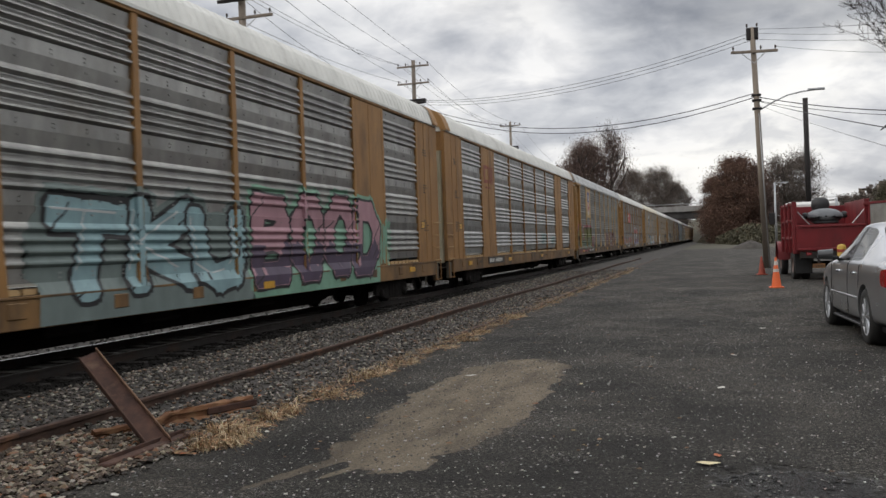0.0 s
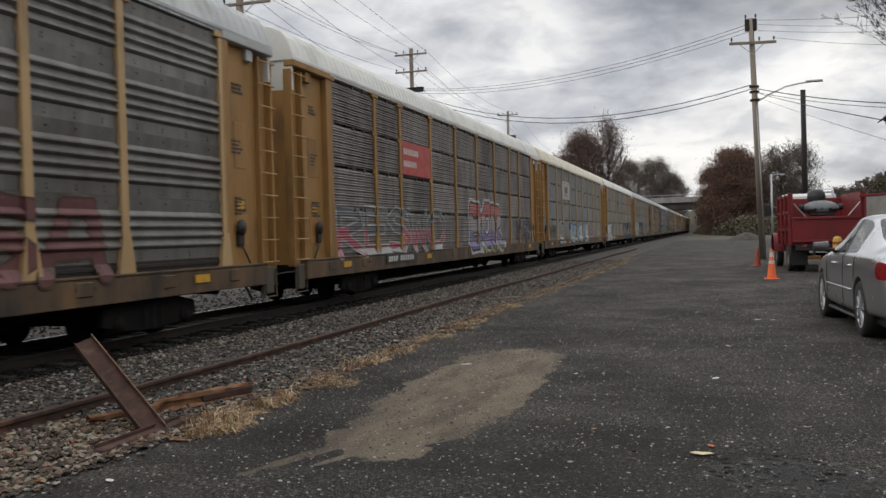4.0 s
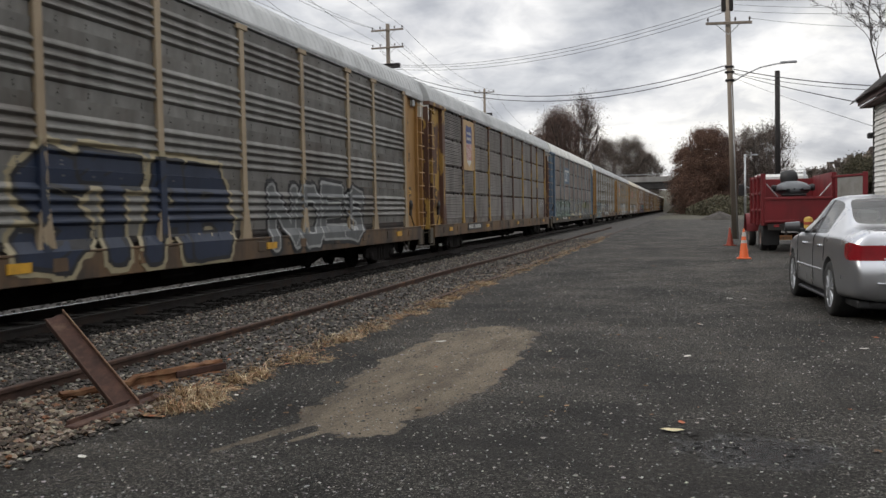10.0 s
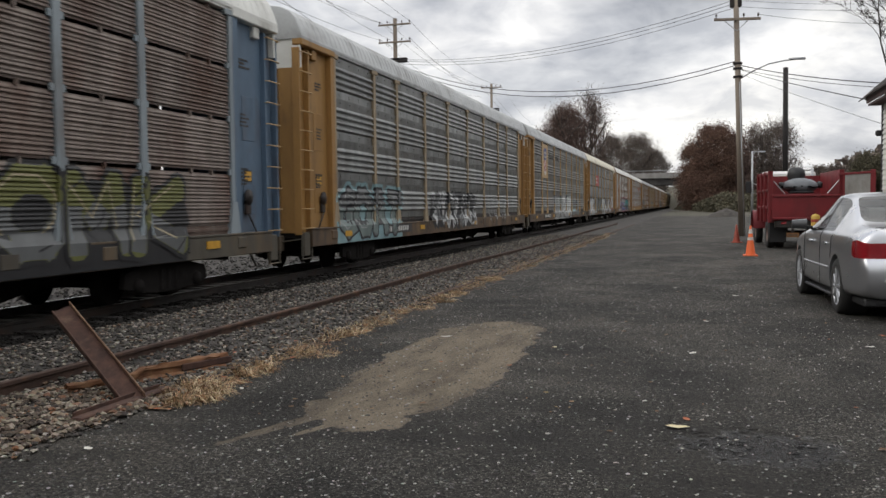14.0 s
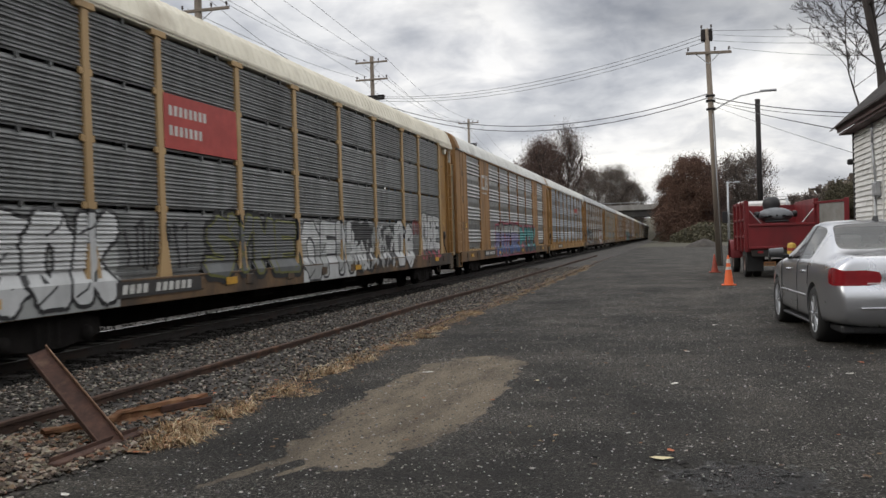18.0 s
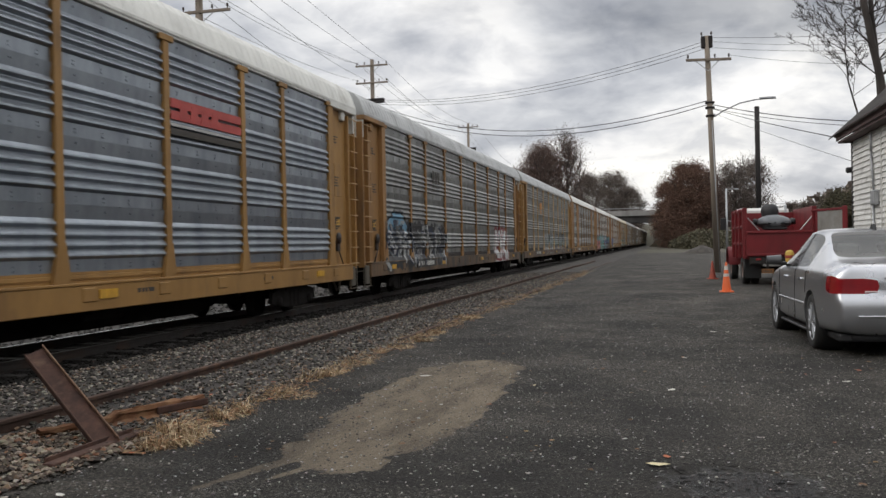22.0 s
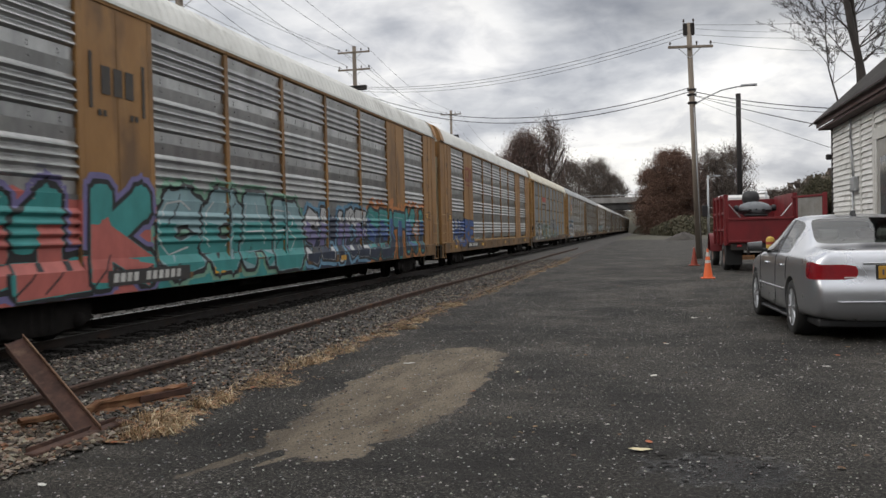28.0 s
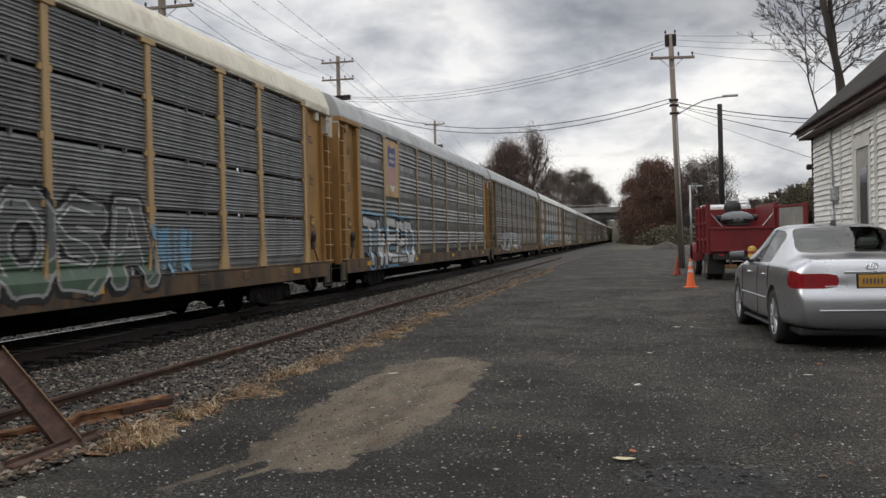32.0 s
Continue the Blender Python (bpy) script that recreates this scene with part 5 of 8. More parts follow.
    base = mix(math_("SUBTRACT", inside, math_("MULTIPLY", ramp(tex(24, 5, 0.75, (3, 8, 0)), (0.55, 0.0), (0.66, 0.75)), inside)), base, dirt)
    # a damp hollow close by
    hx = math_("DIVIDE", math_("SUBTRACT", sep.outputs["X"], 0.45), 0.55)
    hy = math_("DIVIDE", math_("SUBTRACT", sep.outputs["Y"], 5.95), 0.42)
    wet = ramp(math_("ADD", math_("SQRT", math_("ADD", math_("MULTIPLY", hx, hx), math_("MULTIPLY", hy, hy)), 0), math_("MULTIPLY", fine, 1.6)), (0.7, 1.0), (1.05, 0.0))
    base = mix(math_("MULTIPLY", wet, 0.7), base, (0.013, 0.013, 0.014))
    link(base, bsdf.inputs["Base Color"])
    bsdf.inputs["Specular IOR Level"].default_value = 0.25
    link(ramp(wet, (0.0, 0.88), (1.0, 0.22)), bsdf.inputs["Roughness"])
    bump = n.new("ShaderNodeBump")
    bump.inputs["Strength"].default_value, bump.inputs["Distance"].default_value = 1.0, 0.022
    high = math_("ADD", tex(45, 5, 0.8), math_("MULTIPLY", tex(3.2, 4, 0.6), 0.9))
    link(math_("SUBTRACT", high, math_("MULTIPLY", inside, 0.15)), bump.inputs["Height"])
    link(bump.outputs[0], bsdf.inputs["Normal"])
    return m


def stone_material(name, dark, mid, light, rust=None):
    """Crushed stone, its tone drawn anew for each stone."""
    m = bpy.data.materials.new(name)
    m.use_nodes = True
    n, link = m.node_tree.nodes, m.node_tree.links.new
    geo, ramp, tex, mix, co = (n.new("ShaderNodeNewGeometry"), n.new("ShaderNodeValToRGB"), n.new("ShaderNodeTexNoise"), n.new("ShaderNodeMix"), n.new("ShaderNodeTexCoord"))
    stops = [(0.0, dark), (0.55, mid), (0.86, light), (0.93, rust or mid), (1.0, mid)]
    for _ in stops[2:]:
        ramp.color_ramp.elements.new(0.5)
    for e, (at, c) in zip(ramp.color_ramp.elements, stops):
        e.position, e.color = at, (*c, 1)
    link(geo.outputs["Random Per Island"], ramp.inputs[0])
    tex.inputs["Scale"].default_value, tex.inputs["Detail"].default_value = 30, 4
    link(co.outputs["Object"], tex.inputs["Vector"])
    mix.data_type, mix.blend_type = "RGBA", "MULTIPLY"
    mix.inputs["Factor"].default_value = 0.45
    link(ramp.outputs[0], mix.inputs["A"])
    link(tex.outputs["Color"], mix.inputs["B"])
    link(mix.outputs["Result"], n["Principled BSDF"].inputs["Base Color"])
    n["Principled BSDF"].inputs["Roughness"].default_value = 0.9
    return m


YARD = yard_material()
BED = surface("ballast_bed", (0.062, 0.053, 0.045), (0.024, 0.021, 0.018), 0.92, 0, 1.3, 22, 0.9, 0.03, 1.0, (0.15, 0.14, 0.13), 0.25, 16, bump_fine=17)
# near-black: oil plus the shade under the train, put into the colour
BED_OIL_SHADE = surface("oily_shaded_track_bed", (0.020, 0.018, 0.016), (0.011, 0.010, 0.009), 0.95, 0, 1.3, 22, 0.8, 0.03, bump_fine=16, spec=0.15)
SCRUB = surface("far_scrub", (0.075, 0.065, 0.042), (0.045, 0.042, 0.028), 0.95, 0, 0.15, 3, 0.8, 0.1)
STONE = stone_material("ballast_stone", (0.022, 0.019, 0.016), (0.092, 0.080, 0.066), (0.42, 0.38, 0.32), (0.18, 0.10, 0.055))
# darker tones of the ballast stone, for the strip beyond the track
DIM_STONE = stone_material("dark_ballast_stone", (0.015, 0.014, 0.013), (0.05, 0.046, 0.042), (0.20, 0.185, 0.17))
BROWN_STONE = stone_material("brown_stone", (0.035, 0.026, 0.019), (0.115, 0.083, 0.058), (0.34, 0.29, 0.22), (0.22, 0.095, 0.045))
GRIT = stone_material("yard_grit", (0.02, 0.02, 0.02), (0.14, 0.135, 0.125), (0.58, 0.56, 0.52))
RUST = surface("rusty_steel", (0.075, 0.040, 0.027), (0.040, 0.023, 0.017), 0.85, 0.1, 5, 60, 0.8, 0.002, 1.0, (0.20, 0.095, 0.045), 0.3, 3)
RUST_WARM = surface("orange_rusty_steel", (0.20, 0.085, 0.035), (0.11, 0.05, 0.025), 0.88, 0.05, 6, 60, 0.8, 0.003, 1.0, (0.27, 0.16, 0.08), 0.35, 4)
RAIL_SHINE = surface("polished_rail_head", (0.42, 0.42, 0.43), (0.30, 0.30, 0.31), 0.25, 0.9, 4, 60, 0.4)
# darker copy for the near rail, with the train's shade in its colour
RAIL_SHADED = surface("shaded_rail_head", (0.07, 0.065, 0.06), (0.04, 0.037, 0.034), 0.45, 0.8, 4, 60, 0.5)
TIE_WOOD = surface("creosoted_tie", (0.030, 0.025, 0.021), (0.016, 0.013, 0.012), 0.9, 0, 4, 40, 0.7, 0.004, hue=0.2)


def ground_sheet():
    """One sheet to the horizon: yard, loose stone by the siding, the main track's bed coloured dark for oil and the
    train's shade, stone behind, scrub beyond.
    """
    bm = bmesh.new()
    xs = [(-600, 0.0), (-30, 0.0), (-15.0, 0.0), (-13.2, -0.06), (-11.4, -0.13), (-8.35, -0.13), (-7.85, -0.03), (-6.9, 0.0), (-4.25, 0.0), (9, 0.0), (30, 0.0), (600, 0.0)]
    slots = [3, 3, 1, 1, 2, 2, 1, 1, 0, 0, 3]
    ys = [-60, -5, 2, 6, 10, 16, 24, 40, 70, 120, 250, 500, 1500]
    grid = [[bm.verts.new((x, y, z)) for x, z in xs] for y in ys]
    for j in range(len(ys) - 1):
        for i in range(len(xs) - 1):
            f = bm.faces.new((grid[j][i], grid[j][i + 1], grid[j + 1][i + 1], grid[j + 1][i]))
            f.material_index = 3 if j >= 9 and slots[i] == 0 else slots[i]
    tagged(part("ground", baked("ground", bm, slots=4), [YARD, BED, BED_OIL_SHADE, SCRUB]), "dark worn asphalt yard with loose stone beside the tracks", "ground", kind="structure")


ground_sheet()


def rail_profile(x, top, h=0.17):
    return [(x - 0.07, top - h), (x + 0.07, top - h), (x + 0.065, top - h + 0.018), (x + 0.012, top - h + 0.035), (x + 0.010, top - 0.045), (x + 0.035, top - 0.035), (x + 0.035, top - 0.006),
            (x + 0.026, top), (x - 0.026, top), (x - 0.035, top - 0.006), (x - 0.035, top - 0.035), (x - 0.010, top - 0.045), (x - 0.012, top - h + 0.035), (x - 0.065, top - h + 0.018)]


track = thing("main_track", "main railway track on ballast coloured dark for oil and shade", "railway track", kind="structure")
for x in (-9.35, -10.85):
    part("rail", prism(bmesh.new(), rail_profile(x, 0.03), "y", -60, 420), STEEL_DARK, track, "steel rail")
    part("rail_head", block(bmesh.new(), x - 0.024, x + 0.024, -60, 420, 0.031, 0.0335), RAIL_SHINE if x < -10 else RAIL_SHADED, track, "polished rail head")
tie = once("tie", lambda bm: block(bm, -1.3, 1.3, -0.11, 0.11, -0.30, -0.105, 0.012))
for k in range(150):
    part("tie", tie, TIE_WOOD, track, at=(-10.1 + random.uniform(-0.04, 0.04), -4 + k * 0.55, random.uniform(-0.012, 0.008)), turn=(0, 0, random.uniform(-0.8, 0.8)))
siding = thing("siding_track", "disused rusty siding half buried in stone", "railway track", kind="structure")
bm = bmesh.new()
rows = []
for k in range(80):
    y = -6 + k * 1.0
    rows.append([(px + 0.03 * math.sin(y * 0.21), y, pz + 0.012 * math.sin(y * 0.37)) for px, pz in rail_profile(-5.80, 0.115)])
loft(bm, rows, smooth=False, close=True)
part("rail", bm, RUST, siding, "rust-brown rail")
bm = bmesh.new()
rows = []
for k in range(58):
    y = 14 + k * 1.0
    rows.append([(px + 0.02 * math.sin(y * 0.3), y, pz + 0.010 * math.sin(y * 0.5)) for px, pz in rail_profile(-4.365, 0.035)])
loft(bm, rows, smooth=False, close=True)
part("rail", bm, RUST, siding, "rusty rail sunk in the ground")


def stones(name, count, place, lo, hi, material, label, seed, flat=0.65):
    """Many broken stones in one mesh: squashed, twisted octahedra with cut corners."""
    rng = np.random.default_rng(seed)
    shape = np.array([(1, 0, 0), (-1, 0, 0), (0, 1, 0), (0, -1, 0), (0.3, 0.2, 1), (-0.2, -0.3, -1), (0.7, 0.6, 0.5), (-0.6, 0.7, 0.45), (-0.7, -0.6, 0.5), (0.6, -0.7, 0.4)], float)
    faces = np.array([(6, 4, 0), (6, 2, 4), (7, 4, 2), (7, 1, 4), (8, 4, 1), (8, 3, 4), (9, 4, 3), (9, 0, 4), (6, 0, 2), (7, 2, 1), (8, 1, 3), (9, 3, 0), (5, 2, 0), (5, 1, 2), (5, 3, 1), (5, 0, 3)])
    at = place(rng, count)
    size = rng.uniform(lo, hi, (count, 1, 1)) * rng.uniform(0.6, 1.3, (count, 1, 3))
    size[:, :, 2] *= flat
    pts = (shape[None] * rng.uniform(0.75, 1.25, (count, len(shape), 3))) * size
    a = rng.uniform(0, math.tau, count)
    c, s = np.cos(a)[:, None], np.sin(a)[:, None]
    pts = np.stack([pts[..., 0] * c - pts[..., 1] * s, pts[..., 0] * s + pts[..., 1] * c, pts[..., 2]], -1) + at[:, None]
    f = (faces[None] + (np.arange(count) * len(shape))[:, None, None]).reshape(-1, 3)
    me = bpy.data.meshes.new(name)
    me.from_pydata(pts.reshape(-1, 3).tolist(), [], f.tolist())
    me.materials.append(None)
    return tagged(part(name, me, material), label, "stones", kind="stuff")


def bed_place(rng, k):
    y = 3.5 + 44 * rng.random(k) ** 1.9
    x = -7.95 + 3.75 * rng.random(k) + rng.normal(0, 0.06, k)
    return np.stack([x, y, np.interp(x, [-8.35, -7.85, -6.9], [-0.12, -0.03, 0.0]) + 0.006 + 0.016 * rng.random(k)], -1)


def behind_place(rng, k):
    x, y = -11.3 - 3.4 * rng.random(k) ** 1.5, 5 + 38 * rng.random(k) ** 1.5
    return np.stack([x, y, np.interp(-x, [11.4, 13.2, 15], [-0.13, -0.06, 0.0]) + 0.02], -1)


def track_place(rng, k):
    x, y = -7.95 - 1.3 * rng.random(k), 4 + 30 * rng.random(k) ** 1.5
    return np.stack([x, y, np.full(k, -0.115)], -1)


def grit_place(rng, k):
    x, y = -4.2 + 9.0 * rng.random(k), 3.2 + 24 * rng.random(k) ** 1.7
    return np.stack([x, y, np.full(k, 0.003)], -1)


def brown_place(rng, k):
    y = 4.0 + 2.6 * rng.random(k)
    x = -4.15 - 0.22 * (6.6 - y) * 0.4 - 1.45 * rng.random(k) ** 1.2
    return np.stack([x, y, 0.008 + 0.03 * rng.random(k)], -1)


stones("ballast_stones", 30000, bed_place, 0.010, 0.031, STONE, "grey crushed stone with paler and rusty pieces", 3)
stones("ballast_stones_behind", 5000, behind_place, 0.02, 0.05, DIM_STONE, "grey crushed stone beyond the main track", 4)
# these stones share the bed's colour, with the train's shade in it
stones("oily_stones", 3500, track_place, 0.02, 0.05, BED_OIL_SHADE, "stone at the tie ends coloured dark for oil and shade", 5)
stones("brown_stones", 2600, brown_place, 0.014, 0.040, BROWN_STONE, "tan and brown broken stone at the rail stop", 15)
stones("yard_stones", 1500, grit_place, 0.006, 0.019, GRIT, "small loose stones on the asphalt", 16, 0.4)
stones("yard_grit", 34000, grit_place, 0.003, 0.0115, GRIT, "loose grit scattered over the asphalt", 6, 0.5)

def broken_place(rng, k):
    a, d = rng.uniform(0, math.tau, k), np.sqrt(rng.random(k))
    return np.stack([0.30 + 0.55 * d * np.cos(a), 6.05 + 0.45 * d * np.sin(a), np.full(k, 0.004)], -1)


def scatter_place(rng, k):
    x, y = -4.0 + 8.0 * rng.random(k), 5 + 33 * rng.random(k) ** 1.2
    return np.stack([x, y, np.full(k, 0.004)], -1)


PALE_BIT = stone_material("pale_bit", (0.20, 0.19, 0.175), (0.34, 0.33, 0.30), (0.62, 0.60, 0.55), (0.30, 0.17, 0.09))
stones("pale_bits", 1300, scatter_place, 0.004, 0.014, PALE_BIT, "pale stone chips scattered over the yard", 18, 0.45)
stones("asphalt_fragments", 60, broken_place, 0.010, 0.034, YARD, "broken dark asphalt pieces in a damp hollow", 17, 0.22)
STRAW = stone_material("dead_grass", (0.10, 0.055, 0.028), (0.42, 0.28, 0.145), (0.86, 0.72, 0.48), (0.44, 0.17, 0.07))
LEAF_DRY = stone_material("leaf_litter", (0.10, 0.055, 0.03), (0.20, 0.11, 0.05), (0.34, 0.24, 0.12), (0.40, 0.11, 0.04))


def grass(name, spots, label, seed):
    """Dead blades that arch out of each clump and fall over, every one its own length and bend."""
    rng = random.Random(seed)
    verts, faces = [], []
    for x, y, r, h, count in spots:
        comb = rng.uniform(0, math.tau)
        for _ in range(count):
            a, d = rng.uniform(0, math.tau), r * math.sqrt(rng.random())
            px, py = x + d * math.cos(a), y + d * math.sin(a)
            b = a + rng.gauss(0, 0.9) if rng.random() < 0.6 else comb + rng.gauss(0, 0.8)
            long, w = h * rng.choice((0.35, 0.6, 0.8, 1.0, 1.3)) * rng.uniform(0.8, 1.2), rng.uniform(0.0018, 0.0052)
            rise, bend = rng.uniform(0.35, 1.4), rng.uniform(0.5, 1.5)
            k, at, z, ang = len(verts), 0.0, 0.0, rise
            nx, ny = -math.sin(b) * w, math.cos(b) * w
            for i in range(4):
                f = 1 - 0.8 * i / 3
                verts += [(px + math.cos(b) * at - nx * f, py + math.sin(b) * at - ny * f, max(z, 0.004)), (px + math.cos(b) * at + nx * f, py + math.sin(b) * at + ny * f, max(z, 0.004) + w * 0.5)]
                at, z, ang = at + long / 3 * math.cos(ang), z + long / 3 * math.sin(ang), ang - bend
            faces += [(k + 2 * i, k + 2 * i + 1, k + 2 * i + 3, k + 2 * i + 2) for i in range(3)]
    me = bpy.data.meshes.new(name)
    me.from_pydata(verts, [], faces)
    me.materials.append(None)
    tagged(part(name, me, STRAW), label, "grass", kind="stuff")


rng = random.Random(8)
tufts = [(-4.06, 6.24, 0.12, 0.20, 240), (-3.92, 6.40, 0.10, 0.17, 200), (-4.14, 6.60, 0.11, 0.27, 260), (-3.96, 6.70, 0.10, 0.21, 220), (-4.24, 6.92, 0.09, 0.22, 130), (-4.02, 7.10, 0.06, 0.12, 70), (-4.28, 6.50, 0.10, 0.16, 160), (-4.32, 6.86, 0.10, 0.18, 120),
         (-4.12, 7.45, 0.10, 0.22, 210), (-4.02, 7.66, 0.08, 0.16, 130), (-4.16, 7.92, 0.09, 0.15, 120), (-4.22, 8.30, 0.12, 0.09, 100), (-4.14, 8.75, 0.15, 0.10, 160), (-4.2, 9.1, 0.14, 0.07, 110)]
tufts += [(-4.22 + rng.gauss(0, 0.10), 8.6 + k * 0.17 + rng.uniform(-0.1, 0.1), rng.uniform(0.10, 0.28), rng.choice((0.05, 0.07, 0.12, 0.17)), rng.choice((20, 60, 150, 320))) for k in range(60)]
tufts += [(-4.26 + rng.gauss(0, 0.12), 18.5 + k * 0.35, rng.uniform(0.1, 0.3), rng.choice((0.05, 0.08, 0.12)), rng.randint(30, 110)) for k in range(90)]
tufts += [(-4.8 + rng.gauss(0, 0.4), rng.uniform(8, 60), rng.uniform(0.1, 0.4), rng.uniform(0.03, 0.09), 40) for _ in range(45)]
grass("dead_grass", tufts, "dry straw-coloured grass along the buried rail", 9)


def litter_place(rng, k):
    y = 6 + 40 * rng.random(k) ** 1.6
    x = np.where(rng.random(k) < 0.88, -4.27 + rng.normal(0, 0.15, k), -8 + 12 * rng.random(k))
    return np.stack([x, y, np.full(k, 0.018)], -1)


stones("leaf_litter", 4200, litter_place, 0.008, 0.030, LEAF_DRY, "dry brown leaf litter beside the siding", 10, 0.16)
LEAF_PALE = surface("pale_leaf", (0.62, 0.55, 0.36), (0.48, 0.40, 0.22), 0.7, 0, 20, 80, 0.5)
LEAF_WHITE = surface("paper_scrap", (0.66, 0.64, 0.58), (0.52, 0.50, 0.44), 0.7, 0, 20, 80, 0.4)
LEAF_RED = surface("red_leaf", (0.42, 0.13, 0.05), (0.28, 0.08, 0.035), 0.7, 0, 20, 80, 0.5)


def curled_leaf(bm, seed):
    r = random.Random(seed)
    for k in range(2):
        pts = [(-1, 0), (-0.5, 0.45), (0.1, 0.5), (0.6, 0.35), (1, 0)]
        s = 1 if k == 0 else -1
        lo = [bm.verts.new((x, 0, 0.25 * abs(x) + 0.1)) for x, _ in pts]
        hi = [bm.verts.new((x, s * y * r.uniform(0.8, 1.1), 0.3 * abs(x) + 0.35 * y + 0.1)) for x, y in pts]
        for i in range(4):
            bm.faces.new((lo[i], lo[i + 1], hi[i + 1], hi[i])[::s])
    bmesh.ops.remove_doubles(bm, verts=bm.verts, dist=1e-4)


for k, (x, y, size, mat, word) in enumerate(((-0.09, 6.36, 0.085, LEAF_PALE, "pale yellow"), (0.02, 9.59, 0.07, LEAF_WHITE, "bleached"), (0.2, 12.26, 0.055, LEAF_WHITE, "bleached"), (-2.89, 10.22, 0.075, LEAF_WHITE, "bleached"),
                                             (-1.47, 9.72, 0.04, LEAF_PALE, "pale"), (0.74, 15.78, 0.07, LEAF_WHITE, "bleached"), (0.99, 15.77, 0.05, LEAF_WHITE, "bleached"), (-0.03, 6.62, 0.05, LEAF_RED, "brown"),
                                             (-4.0, 6.7, 0.07, LEAF_RED, "orange"), (-4.08, 6.62, 0.06, LEAF_RED, "orange"), (-3.85, 6.9, 0.04, LEAF_WHITE, "bleached"), (1.9, 10.4, 0.06, LEAF_WHITE, "bleached"),
                                             (-4.9, 8.6, 0.06, LEAF_RED, "orange"), (-3.9, 4.9, 0.05, LEAF_WHITE, "bleached"), (-2.5, 8.1, 0.03, LEAF_PALE, "pale"), (2.2, 11.3, 0.05, LEAF_RED, "brown"))):
    leaf = part("fallen_leaf", once("fallen_leaf", lambda bm: curled_leaf(bm, 4)), mat, at=(x, y, 0.002), turn=(0, 0, 67 * k))
    leaf.scale = (size, size, size * 0.5)
    tagged(leaf, word + " dry leaf lying on the yard", "leaf", "fallen leaves")


# ---------------------------------------------------------------- rail stop
stop = thing("rail_stop", "leaning rusty steel rail stop beside the siding", "rail stop", at=(-4.45, 6.18, 0))
foot, tip = Vector((0, 0, 0.03)), Vector((-1.29, 0.72, 0.68))
axis = (tip - foot).normalized()
side = Vector((0.578, 0.753, 0.313)).normalized()
side = (side - axis * side.dot(axis)).normalized()
lift = axis.cross(side).normalized()
if lift.z < 0:
    lift = -lift
turned_in = Matrix((side, lift, axis)).transposed().to_4x4()
turned_in.translation = foot
length = (tip - foot).length


def web(bm):
    block(bm, -0.080, 0.080, -0.006, 0.006, 0, length, 0.003, m=turned_in)


# lighter rust for the right flange: the light on it is in the colour
RUST_LIT = surface("lit_rust_edge", (0.22, 0.125, 0.075), (0.10, 0.05, 0.03), 0.8, 0.1, 9, 60, 0.7, 0.002, 1.0, (0.30, 0.20, 0.13), 0.25, 6)
RUST_DEEP = surface("dark_rusty_steel", (0.085, 0.038, 0.024), (0.038, 0.019, 0.014), 0.88, 0.05, 7, 60, 0.8, 0.003, 1.0, (0.17, 0.105, 0.07), 0.22, 5)
for name, build, mat in (("web", web, RUST_DEEP), ("flange", lambda bm: block(bm, 0.080, 0.094, -0.045, 0.05, -0.02, length, 0.004, m=turned_in), RUST_LIT), ("flange", lambda bm: block(bm, -0.094, -0.080, -0.045, 0.045, 0.0, length - 0.03, 0.004, m=turned_in), RUST_DEEP)):
    bm = bmesh.new()
    build(bm)
    part(name, bm, mat, stop, "rust-brown steel")
bm = bmesh.new()
block(bm, -0.03, 0.07, -0.74, 0.46, 0.02, 0.055, 0.008)
block(bm, -0.045, -0.030, -0.70, 0.40, 0.0, 0.085, 0.004)
part("foot_bar", bm, RUST_DEEP, stop, "flat rusty foot bar")
old = thing("rusty_rail_piece", "short orange-rusted rail lying in the stones", "rail", at=(-4.90, 7.18, 0), turn=-21)
rng = random.Random(14)
bm = bmesh.new()
loft(bm, [[(px + rng.gauss(0, 0.005), -0.92 + k * 0.083, max(0.0, pz + rng.gauss(0, 0.006) - 0.04 * (k < 9))) for px, pz in rail_profile(0, 0.13, 0.13)] for k in range(22)], smooth=False, close=True)
part("rail", bm, RUST_WARM, old, "flaking orange rust")
part("joint_plate", block(bmesh.new(), 0.02, 0.05, 0.25, 0.86, 0.03, 0.10, 0.008), RUST_DEEP, old)


# ---------------------------------------------------------------- poles and wires
POLE_WOOD = surface("weathered_pole", (0.255, 0.212, 0.168), (0.15, 0.124, 0.10), 0.9, 0, 3, 40, 0.7, 0.004, 0.12, (0.09, 0.07, 0.055), 0.3, 1)
POLE_DARK = surface("tarred_pole", (0.020, 0.016, 0.015), (0.011, 0.009, 0.009), 0.85, 0, 3, 40, 0.6, 0.004, 0.15)
GLAZE = plain("brown_insulator", (0.05, 0.035, 0.03), 0.25)
WIRE = plain("wire_black", (0.02, 0.02, 0.022), 0.6)
ZINC = surface("galvanised_arm", (0.42, 0.43, 0.44), (0.30, 0.31, 0.32), 0.45, 0.5, 5, 40, 0.4)


def insulator(bm):
    lathe(bm, [(0.0, 0.0), (0.02, 0.0), (0.02, 0.07), (0.05, 0.08), (0.055, 0.12), (0.03, 0.14), (0.05, 0.16), (0.045, 0.2), (0.0, 0.22)], "z", 8)


